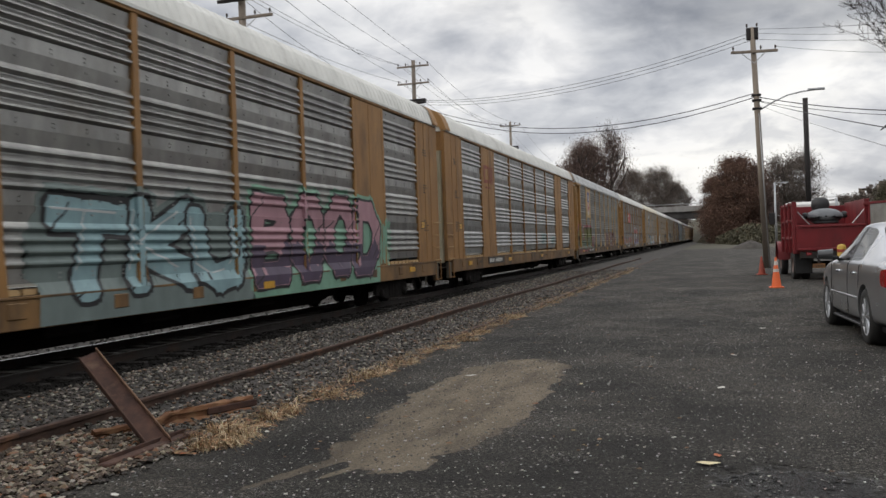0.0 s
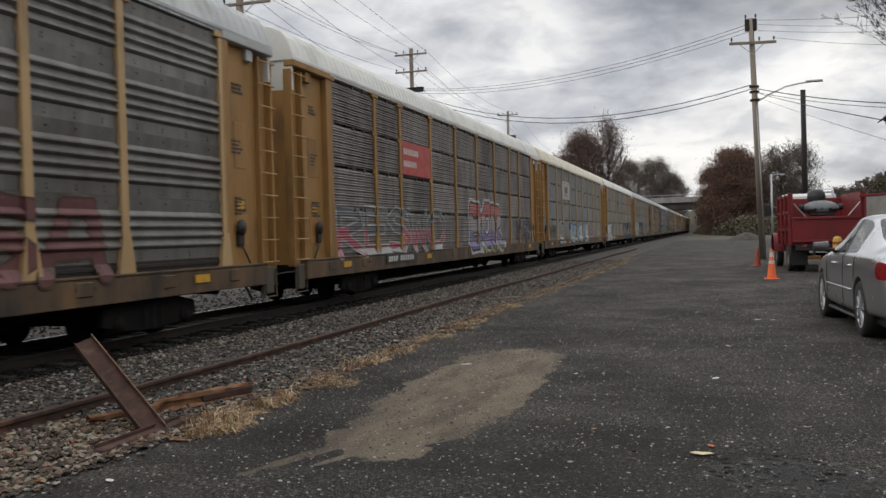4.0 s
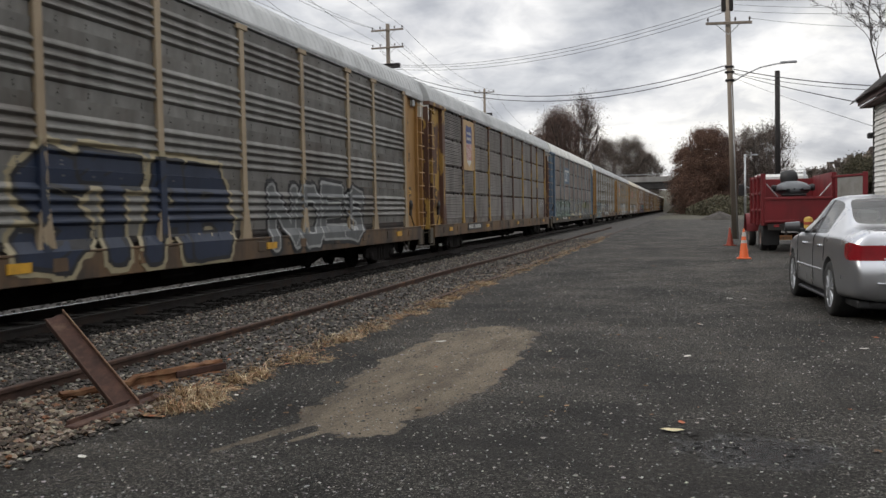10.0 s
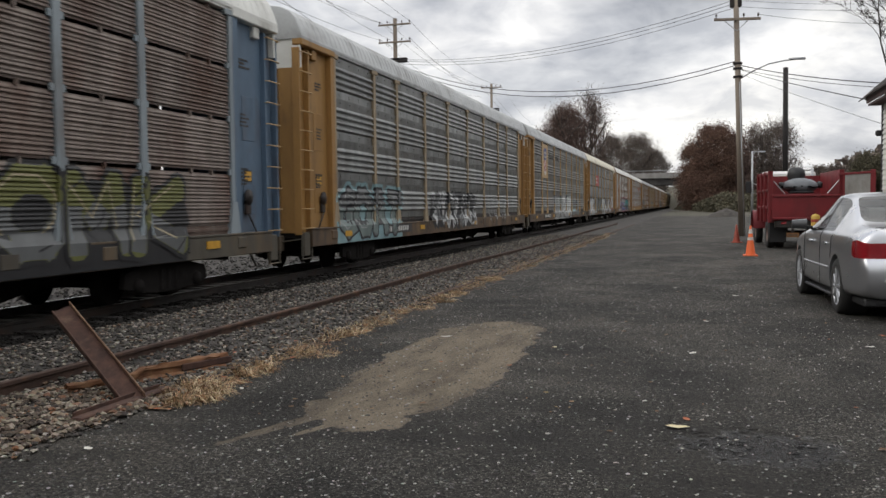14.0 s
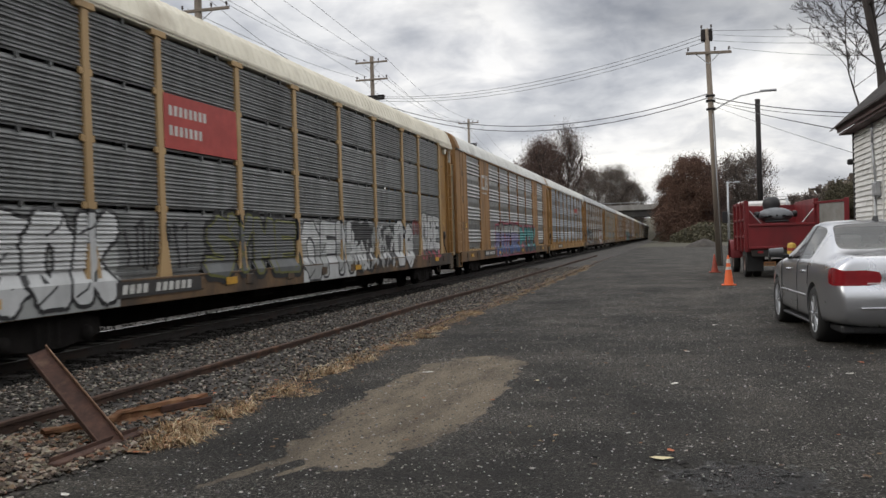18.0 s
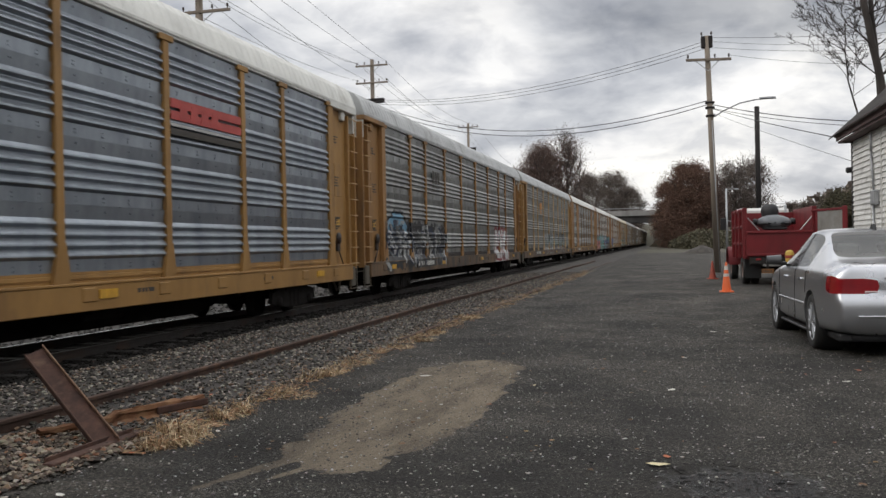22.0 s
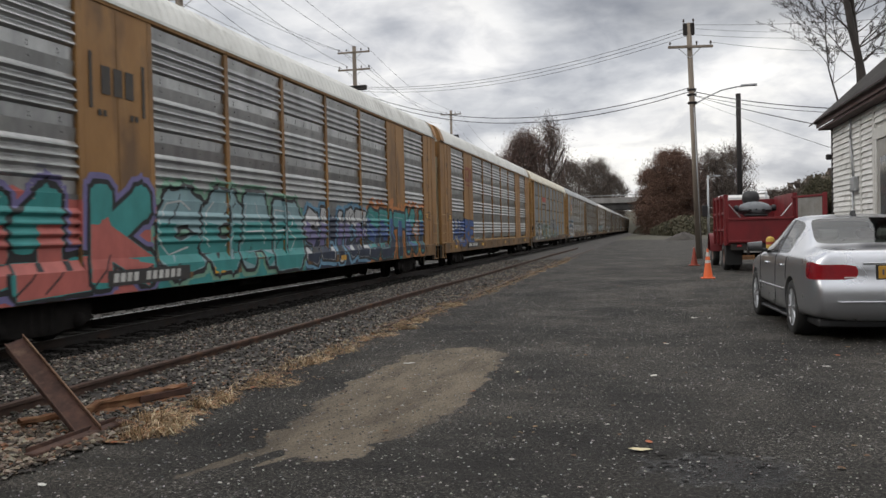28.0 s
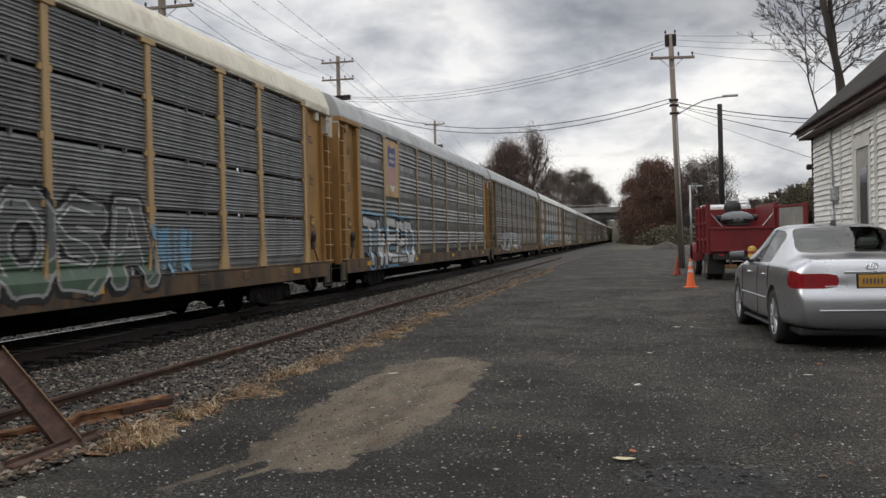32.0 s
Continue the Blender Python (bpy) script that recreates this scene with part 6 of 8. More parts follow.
def crossarm(pole, z, half, name="crossarm", at=0.0, turn=0.0):
    arm = part(name, block(bmesh.new(), -half, half, -0.05 - 0.12, 0.05 - 0.12, z - 0.06, z + 0.06, 0.01), POLE_WOOD, pole, turn=(0, 0, turn))
    for s in (-1, 1):
        part("brace", rod(bmesh.new(), (s * half * 0.5, -0.12, z - 0.05), (0, -0.08, z - 0.55), 0.018, sides=5), ZINC, pole, turn=(0, 0, turn))
    for x in (-0.92, -0.45, 0.45, 0.92):
        part("insulator", once("insulator", insulator), GLAZE, arm, at=(x * half, -0.12, z + 0.06))
    return arm


def rail_pole(x, y, h, levels, half, turn=0.0, label="weathered wooden utility pole with crossarms beyond the train"):
    p = thing("utility_pole", label, "utility pole", "line poles", at=(x, y, 0))
    part("post", rod(bmesh.new(), (0, 0, 0), (0, 0, h), 0.20, 0.14, 12), POLE_WOOD, p)
    for down in levels:
        crossarm(p, h - down, half, turn=turn)
    part("cable_bracket", block(bmesh.new(), -0.9, 0.9, -0.25, 0.1, h - 3.0, h - 2.85, 0.02), POLE_DARK, p, turn=(0, 0, turn))
    for a in (-0.6, 0.0, 0.6):
        part("splice_case", lathe(bmesh.new(), [(0.0, -0.4), (0.08, -0.38), (0.1, 0.0), (0.08, 0.38), (0.0, 0.4)], "x", 8), POLE_DARK, p, at=(a, -0.3, h - 3.15), turn=(0, 0, turn))
    return p


rail_pole(-18.9, 33.0, 15.5, (0.45, 2.65, 3.90), 1.5)
rail_pole(-20.5, 60.0, 15.2, (0.45, 1.70), 1.22)
rail_pole(-22.4, 100.0, 15.9, (0.45,), 1.22)
rail_pole(-25.5, 150.0, 15.0, (0.45,), 1.22)
rail_pole(-29.5, 205.0, 15.5, (0.45,), 1.22)


def leaning(x, y, h, top):
    """The yard's pole: it leans a little, with a transformer-like head, a crossarm and a street lamp on a bowed arm."""
    p = thing("street_lamp_pole", "leaning wooden pole with crossarm and street lamp", "utility pole", at=(x, y, 0))
    dx = top[0]
    part("post", rod(bmesh.new(), (0, 0, 0), (dx, 0, h), 0.165, 0.125, 14), POLE_WOOD, p)

    def along(z):
        return dx * z / h
    arm = part("crossarm", block(bmesh.new(), -1.05, 1.1, -0.22, -0.12, -0.065, 0.065, 0.012), POLE_WOOD, p, at=(along(10.5), 0, 10.5), turn=(0, 2, 0))
    for a in (-0.95, 0.32, 0.98):
        part("insulator", once("insulator", insulator), GLAZE, arm, at=(a, -0.17, 0.06))
    for s in (-1, 1):
        part("brace", rod(bmesh.new(), (along(10.5) + s * 0.55, -0.14, 10.45), (along(9.95), -0.12, 9.95), 0.02, sides=5), ZINC, p)
    head = part("pole_top_bracket", block(bmesh.new(), -0.28, 0.28, -0.1, 0.1, -0.5, 0.1, 0.04), POLE_DARK, p, at=(along(h), 0, h - 0.1))
    for a in (-0.24, 0.22):
        part("insulator", once("insulator", insulator), GLAZE, head, at=(a, 0, 0.1))
    pts = [(along(7.6), 0, 7.6), (along(7.6) + 0.7, 0, 8.0), (along(7.6) + 1.4, 0, 8.3), (along(7.6) + 2.1, 0, 8.42), (along(7.6) + 2.6, 0, 8.45)]
    bm = bmesh.new()
    for a, b in zip(pts, pts[1:]):
        rod(bm, a, b, 0.035, sides=8)
    part("lamp_arm", bm, ZINC, p, "bowed galvanised arm")
    bm = bmesh.new()
    loft(bm, [[(along(7.6) + 2.3 + u * 0.75, v * w, 8.45 + dz) for v, dz in ((-0.10, 0.0), (-0.07, 0.08), (0.07, 0.08), (0.10, 0.0), (0.0, -0.04))] for u, w in ((0, 0.4), (0.3, 1.0), (0.8, 1.0), (1.0, 0.5))], close=True)
    part("lamp_head", bm, ZINC, p, "grey cobra-head lamp")
    for z in (8.4, 8.15, 7.75):
        part("cable_clamp", block(bmesh.new(), -0.22, 0.22, -0.16, 0.16, z - 0.05, z + 0.05, 0.02), POLE_DARK, p, at=(along(z), 0, 0))
    part("conduit", rod(bmesh.new(), (0.10, -0.15, 0.0), (along(7.5) + 0.06, -0.13, 7.5), 0.022, sides=6), ZINC, p)
    return p


leaning(2.42, 45.0, 11.7, (-0.33, 0))
mast = thing("dark_pole", "bare dark tarred pole behind the truck", "utility pole", at=(4.88, 50.0, 0))
part("post", rod(bmesh.new(), (0, 0, 0), (-0.02, 0, 8.75), 0.145, 0.13, 14), POLE_DARK, mast)
part("cap", rod(bmesh.new(), (-0.02, 0, 8.75), (-0.02, 0, 8.8), 0.14, 0.13, 14), STEEL_DARK, mast)


def wire(a, b, sag, r=0.012, name="overhead_wire", label="thin black overhead wire", steps=14):
    bm = bmesh.new()
    a, b = Vector(a), Vector(b)
    pts = []
    for k in range(steps + 1):
        u = k / steps
        p = a.lerp(b, u)
        p.z -= sag * 4 * u * (1 - u)
        pts.append(p)
    across = (b - a).cross(Vector((0, 0, 1))).normalized()
    loft(bm, [[p + across * r * math.cos(k * math.tau / 5) + Vector((0, 0, r * math.sin(k * math.tau / 5))) for k in range(5)] for p in pts], close=True)
    tagged(part(name, bm, WIRE), label, "wire", "overhead wires")


# along the line beyond the train
for a, b, sag in (((-17.8, 33, 15.25), (-19.4, 60, 14.98), 0.25), ((-18.7, 33, 14.7), (-20.2, 60, 14.98), 0.3), ((-19.2, 33, 13.05), (-21.6, 60, 14.98), 0.35), ((-19.5, 33, 13.05), (-21.6, 60, 14.95), 0.45),
                  ((-17.6, 33, 12.85), (-20.9, 60, 13.72), 0.4), ((-19.4, 33, 11.75), (-21.6, 60, 13.72), 0.3), ((-18.9, 33, 12.5), (-20.5, 60, 12.2), 0.8)):
    wire(a, b, sag, 0.011)
LINE = [(-20.5, 60.0, 15.2), (-22.4, 100.0, 15.9), (-25.5, 150.0, 15.0), (-29.5, 205.0, 15.5)]
for (x0, y0, z0), (x1, y1, z1) in zip(LINE, LINE[1:]):
    for off, drop in ((-1.1, -0.35), (-0.5, -0.35), (1.1, -0.35), (-1.1, -1.6), (1.1, -1.6)):
        if (y0 >= 100 or y1 > 100) and drop < -1:
            continue
        wire((x0 + off, y0, z0 + drop + 0.15), (x1 + off, y1, z1 + drop + 0.15), 0.5 + (y1 - y0) * 0.012, 0.011)
    wire((x0, y0, z0 - 3.0), (x1, y1, z1 - 3.0), 0.8, 0.02)
# across the yard from the line to the yard's pole, and on to the house
top = Vector((2.12, 45.0, 11.6))
wire((-20.5, 60.0, 12.3), (2.0, 45.0, 11.45), 0.95, 0.013)
wire((-20.5, 60.0, 12.2), (2.0, 45.0, 11.28), 1.0, 0.013)
wire((-20.5, 60.0, 12.0), (2.0, 45.0, 11.08), 1.0, 0.012)
wire((-20.5, 60.0, 12.0), (2.15, 45.0, 8.52), 1.75, 0.022)
wire((-20.5, 60.0, 11.8), (2.15, 45.0, 8.32), 1.85, 0.022)
wire((2.3, 45.0, 8.3), (14.0, 33.0, 5.64), 0.64, 0.022)
wire((2.3, 45.0, 8.12), (14.0, 33.0, 5.50), 0.66, 0.014)
wire((2.3, 45.0, 8.1), (4.10, 23.6, 4.13), 0.06, 0.014)
wire((2.3, 45.0, 7.9), (4.45, 23.4, 3.5), 0.05, 0.007)
wire((2.4, 45.0, 11.6), (22.0, 40.0, 10.9), 0.55, 0.009)
wire((2.4, 45.0, 11.4), (22.0, 40.0, 10.9), 0.9, 0.008)
wire((2.4, 45.0, 11.1), (22.0, 40.0, 10.5), 0.85, 0.009)
wire((3.1, 45.0, 10.7), (22.0, 40.0, 9.9), 1.1, 0.009)


# ---------------------------------------------------------------- house
SIDING = surface("white_clapboard", (0.74, 0.735, 0.71), (0.58, 0.575, 0.55), 0.75, 0, 1.5, 25, 0.6, 0.0015, 0.5, (0.25, 0.23, 0.20), 0.15, 1.5, hue=0.06)
TRIM = surface("grey_white_trim", (0.60, 0.59, 0.56), (0.46, 0.45, 0.42), 0.75, 0, 2, 30, 0.6, 0.0015, 0.4, (0.2, 0.18, 0.15), 0.2, 2)
SHINGLE = surface("roof_shingle", (0.062, 0.055, 0.051), (0.036, 0.032, 0.030), 0.95, 0, 2, 60, 0.8, 0.004, hue=0.18)
FASCIA = surface("dark_red_fascia", (0.075, 0.035, 0.030), (0.045, 0.024, 0.022), 0.7, 0, 2, 30, 0.6)
CORNER = surface("black_downpipe", (0.022, 0.020, 0.020), (0.012, 0.011, 0.011), 0.6, 0, 2, 30, 0.4)
house = thing("clapboard_house", "white clapboard house with a dark shingle roof", "house", at=(4.5, 0, 0))
H0, H1, EAVE, RISE = 14.9, 23.3, 4.32, 3.0
wall = part("wall", block(bmesh.new(), 0.0, 0.16, H0, H1, 0, EAVE + 0.15), TRIM, house, "wall behind white clapboards")
part("wall", block(bmesh.new(), 0.0, 7.0, H1 - 0.16, H1 - 0.001, 0, EAVE + 0.1), TRIM, house)
bm = bmesh.new()
prism(bm, [(0, 0), (7.0, 0), (7.0, EAVE), (3.5, EAVE + RISE), (0, EAVE)], "y", H0, H0 + 0.16)
part("wall", bm, TRIM, house)
part("wall", block(bmesh.new(), 6.84, 7.0, H0 + 0.16, H1 - 0.16, 0, EAVE), TRIM, house)
bm = bmesh.new()
prism(bm, [(0, EAVE), (7.0, EAVE), (3.5, EAVE + RISE)], "y", H1 - 0.16, H1)
part("gable", bm, TRIM, house)
slope = math.atan2(RISE + 0.39, 3.80)
for s in (1, -1):
    bm = bmesh.new()
    if s > 0:
        prism(bm, [(-0.26, EAVE - 0.24), (3.5, EAVE + RISE + 0.12), (3.5, EAVE + RISE + 0.24), (-0.30, EAVE - 0.15)], "y", H0 - 0.4, H1 + 0.38)
    else:
        prism(bm, [(3.5, EAVE + RISE + 0.12), (7.5, EAVE - 0.30), (7.54, EAVE - 0.18), (3.5, EAVE + RISE + 0.26)], "y", H0 - 0.4, H1 + 0.38)
    roof = part("roof", bm, SHINGLE, house, "dark worn shingle roof")
    if s > 0:
        near_roof = roof
part("fascia", block(bmesh.new(), -0.33, -0.29, H0 - 0.4, H1 + 0.40, EAVE - 0.30, EAVE - 0.13, 0.008), FASCIA, house, "dark red fascia board")
bm = bmesh.new()
prism(bm, [(-0.39, EAVE - 0.13), (-0.35, EAVE - 0.22), (-0.33, EAVE - 0.13)], "y", H0 - 0.4, H1 + 0.42)
part("gutter", bm, FASCIA, house, "dark red gutter")
part("soffit", block(bmesh.new(), -0.29, 0.0, H0 - 0.38, H1 + 0.36, EAVE - 0.36, EAVE - 0.31), FASCIA, house)
part("corner_board", block(bmesh.new(), -0.05, 0.05, H1 - 0.02, H1 + 0.07, 0, EAVE - 0.36, 0.01), CORNER, house, "dark corner board")
DOOR_Y0, DOOR_Y1 = 18.05, 18.98
for y, w in ((21.35, 0.05), (20.35, 0.07), (19.25, 0.09), (17.55, 0.10)):
    part("upright_trim", block(bmesh.new(), -0.04, 0.0, y - w, y + w, 0, EAVE - 0.36, 0.006), TRIM, house, "pale upright board")
door = part("door", block(bmesh.new(), -0.02, 0.06, DOOR_Y0, DOOR_Y1, 0.12, 3.25, 0.005), surface("grey_door", (0.32, 0.31, 0.29), (0.24, 0.23, 0.21), 0.7, 0, 2, 30, 0.6), house, "weathered grey door")
part("door_glass", block(bmesh.new(), -0.026, -0.02, DOOR_Y0 + 0.2, DOOR_Y1 - 0.2, 1.6, 2.9), plain("dark_glass", (0.05, 0.055, 0.06), 0.08), door)
for y in (DOOR_Y0 - 0.07, DOOR_Y1 + 0.07):
    part("door_frame", block(bmesh.new(), -0.045, 0.0, y - 0.07, y + 0.07, 0, 3.4, 0.006), TRIM, door)
part("door_head", block(bmesh.new(), -0.05, 0.0, DOOR_Y0 - 0.14, DOOR_Y1 + 0.14, 3.26, 3.5, 0.006), TRIM, door)
part("meter_box", block(bmesh.new(), -0.14, -0.03, 20.55, 20.95, 2.3, 2.62, 0.02), ZINC, house, "grey meter box")
part("conduit", rod(bmesh.new(), (-0.07, 20.9, 2.6), (-0.07, 21.1, 3.5), 0.025, sides=6), ZINC, house)
part("conduit", rod(bmesh.new(), (-0.07, 21.1, 3.5), (-0.07, 21.1, 3.95), 0.025, sides=6), ZINC, house)
part("conduit", rod(bmesh.new(), (-0.07, 20.95, 0.0), (-0.07, 20.95, 2.3), 0.025, sides=6), ZINC, house)
part("wall_lamp", block(bmesh.new(), -0.16, -0.02, H1 + 0.05, H1 + 0.2, 3.2, 3.34, 0.03), CORNER, house, "small dark wall lamp")


def clapboard(bm, length):
    prism(bm, [(-0.042, 0.0), (0.0, 0.0), (0.0, 0.135), (-0.006, 0.135)], "y", 0, length)


board_runs = [(H0 + 0.2, 17.45), (17.65, DOOR_Y0 - 0.14), (DOOR_Y1 + 0.14, 19.16), (19.34, 20.28), (20.42, 21.30), (21.40, H1 - 0.03)]
boards = []
for row in range(31):
    z = 0.18 + row * 0.122
    for a, b in board_runs:
        if z < 3.85:
            part("clapboard", once(f"clapboard/{b - a:.2f}", lambda bm: clapboard(bm, b - a)), SIDING, wall, at=(-0.002, a, z))
    if 3.5 < z < 3.85:
        part("clapboard", once("clapboard/over_door", lambda bm: clapboard(bm, DOOR_Y1 - DOOR_Y0 + 0.28)), SIDING, wall, at=(-0.002, DOOR_Y0 - 0.14, z))
for row in range(26):
    for col in range(10):
        if row * 10 + col < 260:
            u = row * 0.21
            w = (H1 + 0.36 - H0 + 0.38) / 10
            jog = 0.12 * (row % 2)
            tile = part("shingle", once("shingle", lambda bm: block(bm, -0.002, 0.022, 0.004, 1.52, 0, 0.235)), SHINGLE, near_roof,
                        at=(-0.415 + u * math.cos(slope), H0 - 0.38 + col * w - jog * 0.2, EAVE - 0.175 + u * math.sin(slope)))
            tile.rotation_euler = (0, math.pi / 2 - slope, 0)


# ---------------------------------------------------------------- traffic cones
CONE = surface("cone_orange", (0.75, 0.13, 0.025), (0.60, 0.10, 0.02), 0.5, 0, 4, 30, 0.4, 0, 1, (0.2, 0.08, 0.05), 0.1, 4)
BAND = surface("cone_band", (0.62, 0.58, 0.55), (0.45, 0.40, 0.36), 0.5, 0, 4, 30, 0.5)


CONE_DULL = surface("faded_cone_red", (0.36, 0.060, 0.030), (0.26, 0.045, 0.025), 0.65, 0, 4, 30, 0.5, 0, 1, (0.15, 0.06, 0.045), 0.2, 4)


def traffic_cone(x, y, h, label, dull=False):
    t = thing("traffic_cone", label, "traffic cone", "traffic cones", at=(x, y, 0), turn=9 if dull else 0)
    part("base", block(bmesh.new(), -0.21, 0.21, -0.21, 0.21, 0.0, 0.035, 0.012), CONE_DULL if dull else CONE, t)
    bm = bmesh.new()
    lathe(bm, [(0.15, 0.035), (0.14, 0.06), (0.028, h - 0.01), (0.022, h), (0.0, h)], "z", 20)
    part("body", bm, CONE_DULL if dull else CONE, t)
    for z, hh in () if dull else ((h * 0.74, 0.13), (h * 0.52, 0.09)):
        bm = bmesh.new()
        r0, r1 = 0.14 - (z - 0.06) * 0.112 / (h - 0.07), 0.14 - (z + hh - 0.06) * 0.112 / (h - 0.07)
        lathe(bm, [(r0 + 0.003, z), (r1 + 0.003, z + hh)], "z", 20)
        part("reflective_band", bm, BAND, t, "pale reflective band")


traffic_cone(1.75, 28.0, 0.92, "bright orange traffic cone with pale bands on the yard")
traffic_cone(1.80, 37.4, 0.74, "duller orange traffic cone near the pole", True)
# ---------------------------------------------------------------- small posts
lamp = thing("lamp_post", "thin pale lamp post far behind the truck", "street lamp", at=(5.12, 80.0, 0))
part("post", rod(bmesh.new(), (0, 0, 0), (0, 0, 6.11), 0.11, 0.07, 10), ZINC, lamp)
part("lamp_arm", rod(bmesh.new(), (0, 0, 6.01), (0.75, 0, 6.06), 0.035, sides=6), ZINC, lamp)
part("lamp_head", block(bmesh.new(), 0.65, 1.05, -0.10, 0.10, 5.98, 6.10, 0.03), ZINC, lamp)
guard = thing("bollard", "yellow rounded bollard half hidden behind the sedan", "bollard", at=(2.43, 19.0, 0))
part("tube", lathe(bmesh.new(), [(0.085, 0.0), (0.085, 1.31), (0.065, 1.35), (0.0, 1.37)], "z", 18), surface("bollard_yellow", (0.52, 0.34, 0.05), (0.40, 0.25, 0.04), 0.55, 0, 4, 30, 0.5, 0, 1, (0.12, 0.08, 0.04), 0.2, 3), guard)
part("band", lathe(bmesh.new(), [(0.087, 1.20), (0.089, 1.23), (0.087, 1.26)], "z", 18), CONE_DULL, guard)
# ---------------------------------------------------------------- sedan
SILVER = surface("silver_car_paint", (0.50, 0.51, 0.535), (0.46, 0.47, 0.49), 0.30, 0.85, 2, 300, 0.08, 0, coat=0.9)
BLACK_TRIM = surface("black_plastic", (0.018, 0.018, 0.019), (0.012, 0.012, 0.013), 0.55, 0, 5, 60, 0.4)
# silver mirror housing, its colour darkened for the shade on its rear face
MIRROR_SHADED = surface("mirror_shaded_silver", (0.07, 0.072, 0.075), (0.05, 0.05, 0.052), 0.3, 0.2, 5, 60, 0.3, coat=0.6)
TYRE = surface("tyre_rubber", (0.020, 0.020, 0.020), (0.032, 0.030, 0.028), 0.85, 0, 8, 60, 0.5, 0.001)
ALLOY = surface("alloy_wheel", (0.45, 0.46, 0.48), (0.33, 0.34, 0.35), 0.35, 0.7, 6, 60, 0.4)
CAR_GLASS = glass("car_glass", (0.56, 0.62, 0.59))
RED_LENS = surface("red_lens", (0.27, 0.010, 0.016), (0.16, 0.006, 0.011), 0.15, 0, 9, 60, 0.3, coat=1.0)
CHROME = plain("chrome", (0.75, 0.76, 0.78), 0.12, 1.0)
SEAT = surface("grey_seat", (0.20, 0.20, 0.19), (0.15, 0.15, 0.145), 0.9, 0, 5, 60, 0.4)
PLATE = surface("amber_plate", (0.46, 0.25, 0.03), (0.36, 0.18, 0.025), 0.5, 0, 9, 60, 0.3)

# along the car from the tail: place, half width at the waist, underside, belt, then half width and height of the roof's edge, and height of its middle
BODY = ((-1.03, 0.785, 0.235, 0.915, 0.655, 0.985, 1.005), (-0.96, 0.85, 0.225, 0.945, 0.69, 1.010, 1.030), (-0.74, 0.885, 0.215, 0.958, 0.715, 1.025, 1.050), (-0.44, 0.905, 0.21, 0.966, 0.735, 1.040, 1.066),
        (-0.34, 0.908, 0.20, 0.967, 0.735, 1.062, 1.090), (-0.02, 0.914, 0.19, 0.968, 0.690, 1.175, 1.205), (0.26, 0.916, 0.19, 0.967, 0.645, 1.285, 1.325), (0.44, 0.917, 0.19, 0.965, 0.622, 1.335, 1.392),
        (0.56, 0.917, 0.19, 0.962, 0.615, 1.355, 1.415), (0.95, 0.917, 0.19, 0.955, 0.618, 1.378, 1.442), (1.06, 0.917, 0.19, 0.953, 0.618, 1.378, 1.442), (1.42, 0.917, 0.19, 0.945, 0.605, 1.365, 1.432),
        (1.62, 0.916, 0.19, 0.940, 0.590, 1.338, 1.405), (1.74, 0.915, 0.19, 0.937, 0.600, 1.295, 1.362), (2.06, 0.914, 0.19, 0.930, 0.665, 1.150, 1.198), (2.36, 0.912, 0.20, 0.918, 0.725, 0.990, 1.030),
        (2.48, 0.910, 0.20, 0.912, 0.735, 0.955, 0.992), (2.9, 0.895, 0.21, 0.875, 0.71, 0.915, 0.945), (3.3, 0.86, 0.23, 0.815, 0.67, 0.845, 0.868), (3.56, 0.79, 0.27, 0.735, 0.60, 0.755, 0.772), (3.69, 0.68, 0.33, 0.62, 0.50, 0.635, 0.645))
SLOTS = {"rear_window": ((4, 5, 6), (9, 10)), "rear_door_window": ((6, 7, 8), (6, 7)), "front_door_window": ((10, 11, 12, 13), (6, 7)), "windscreen": ((13, 14), (9, 10)), "tail_light": ((0, 1), (4,)), "middle_pillar": ((9,), (6, 7))}


def half_ring(w, zb, zs, wr, zr, zc):
    """One side of the car's section, from the sill up to the middle of the roof or deck."""
    flank = [(w * 0.93, zb), (w * 0.985, zb + 0.12), (w, zb + 0.29), (w, 0.62 if zs > 0.8 else zs - 0.12), (w * 0.996, 0.70 if zs > 0.8 else zs - 0.08), (w * 0.985, zs - 0.045), (w * 0.945, zs)]
    lean = w * 0.945 - wr
    return flank + [(w * 0.945 - lean * 0.46, zs + (zr - zs) * 0.52), (wr, zr), (wr - 0.055, zr + (zc - zr) * 0.74), (wr * 0.52, zc - 0.008), (0.0, zc)]


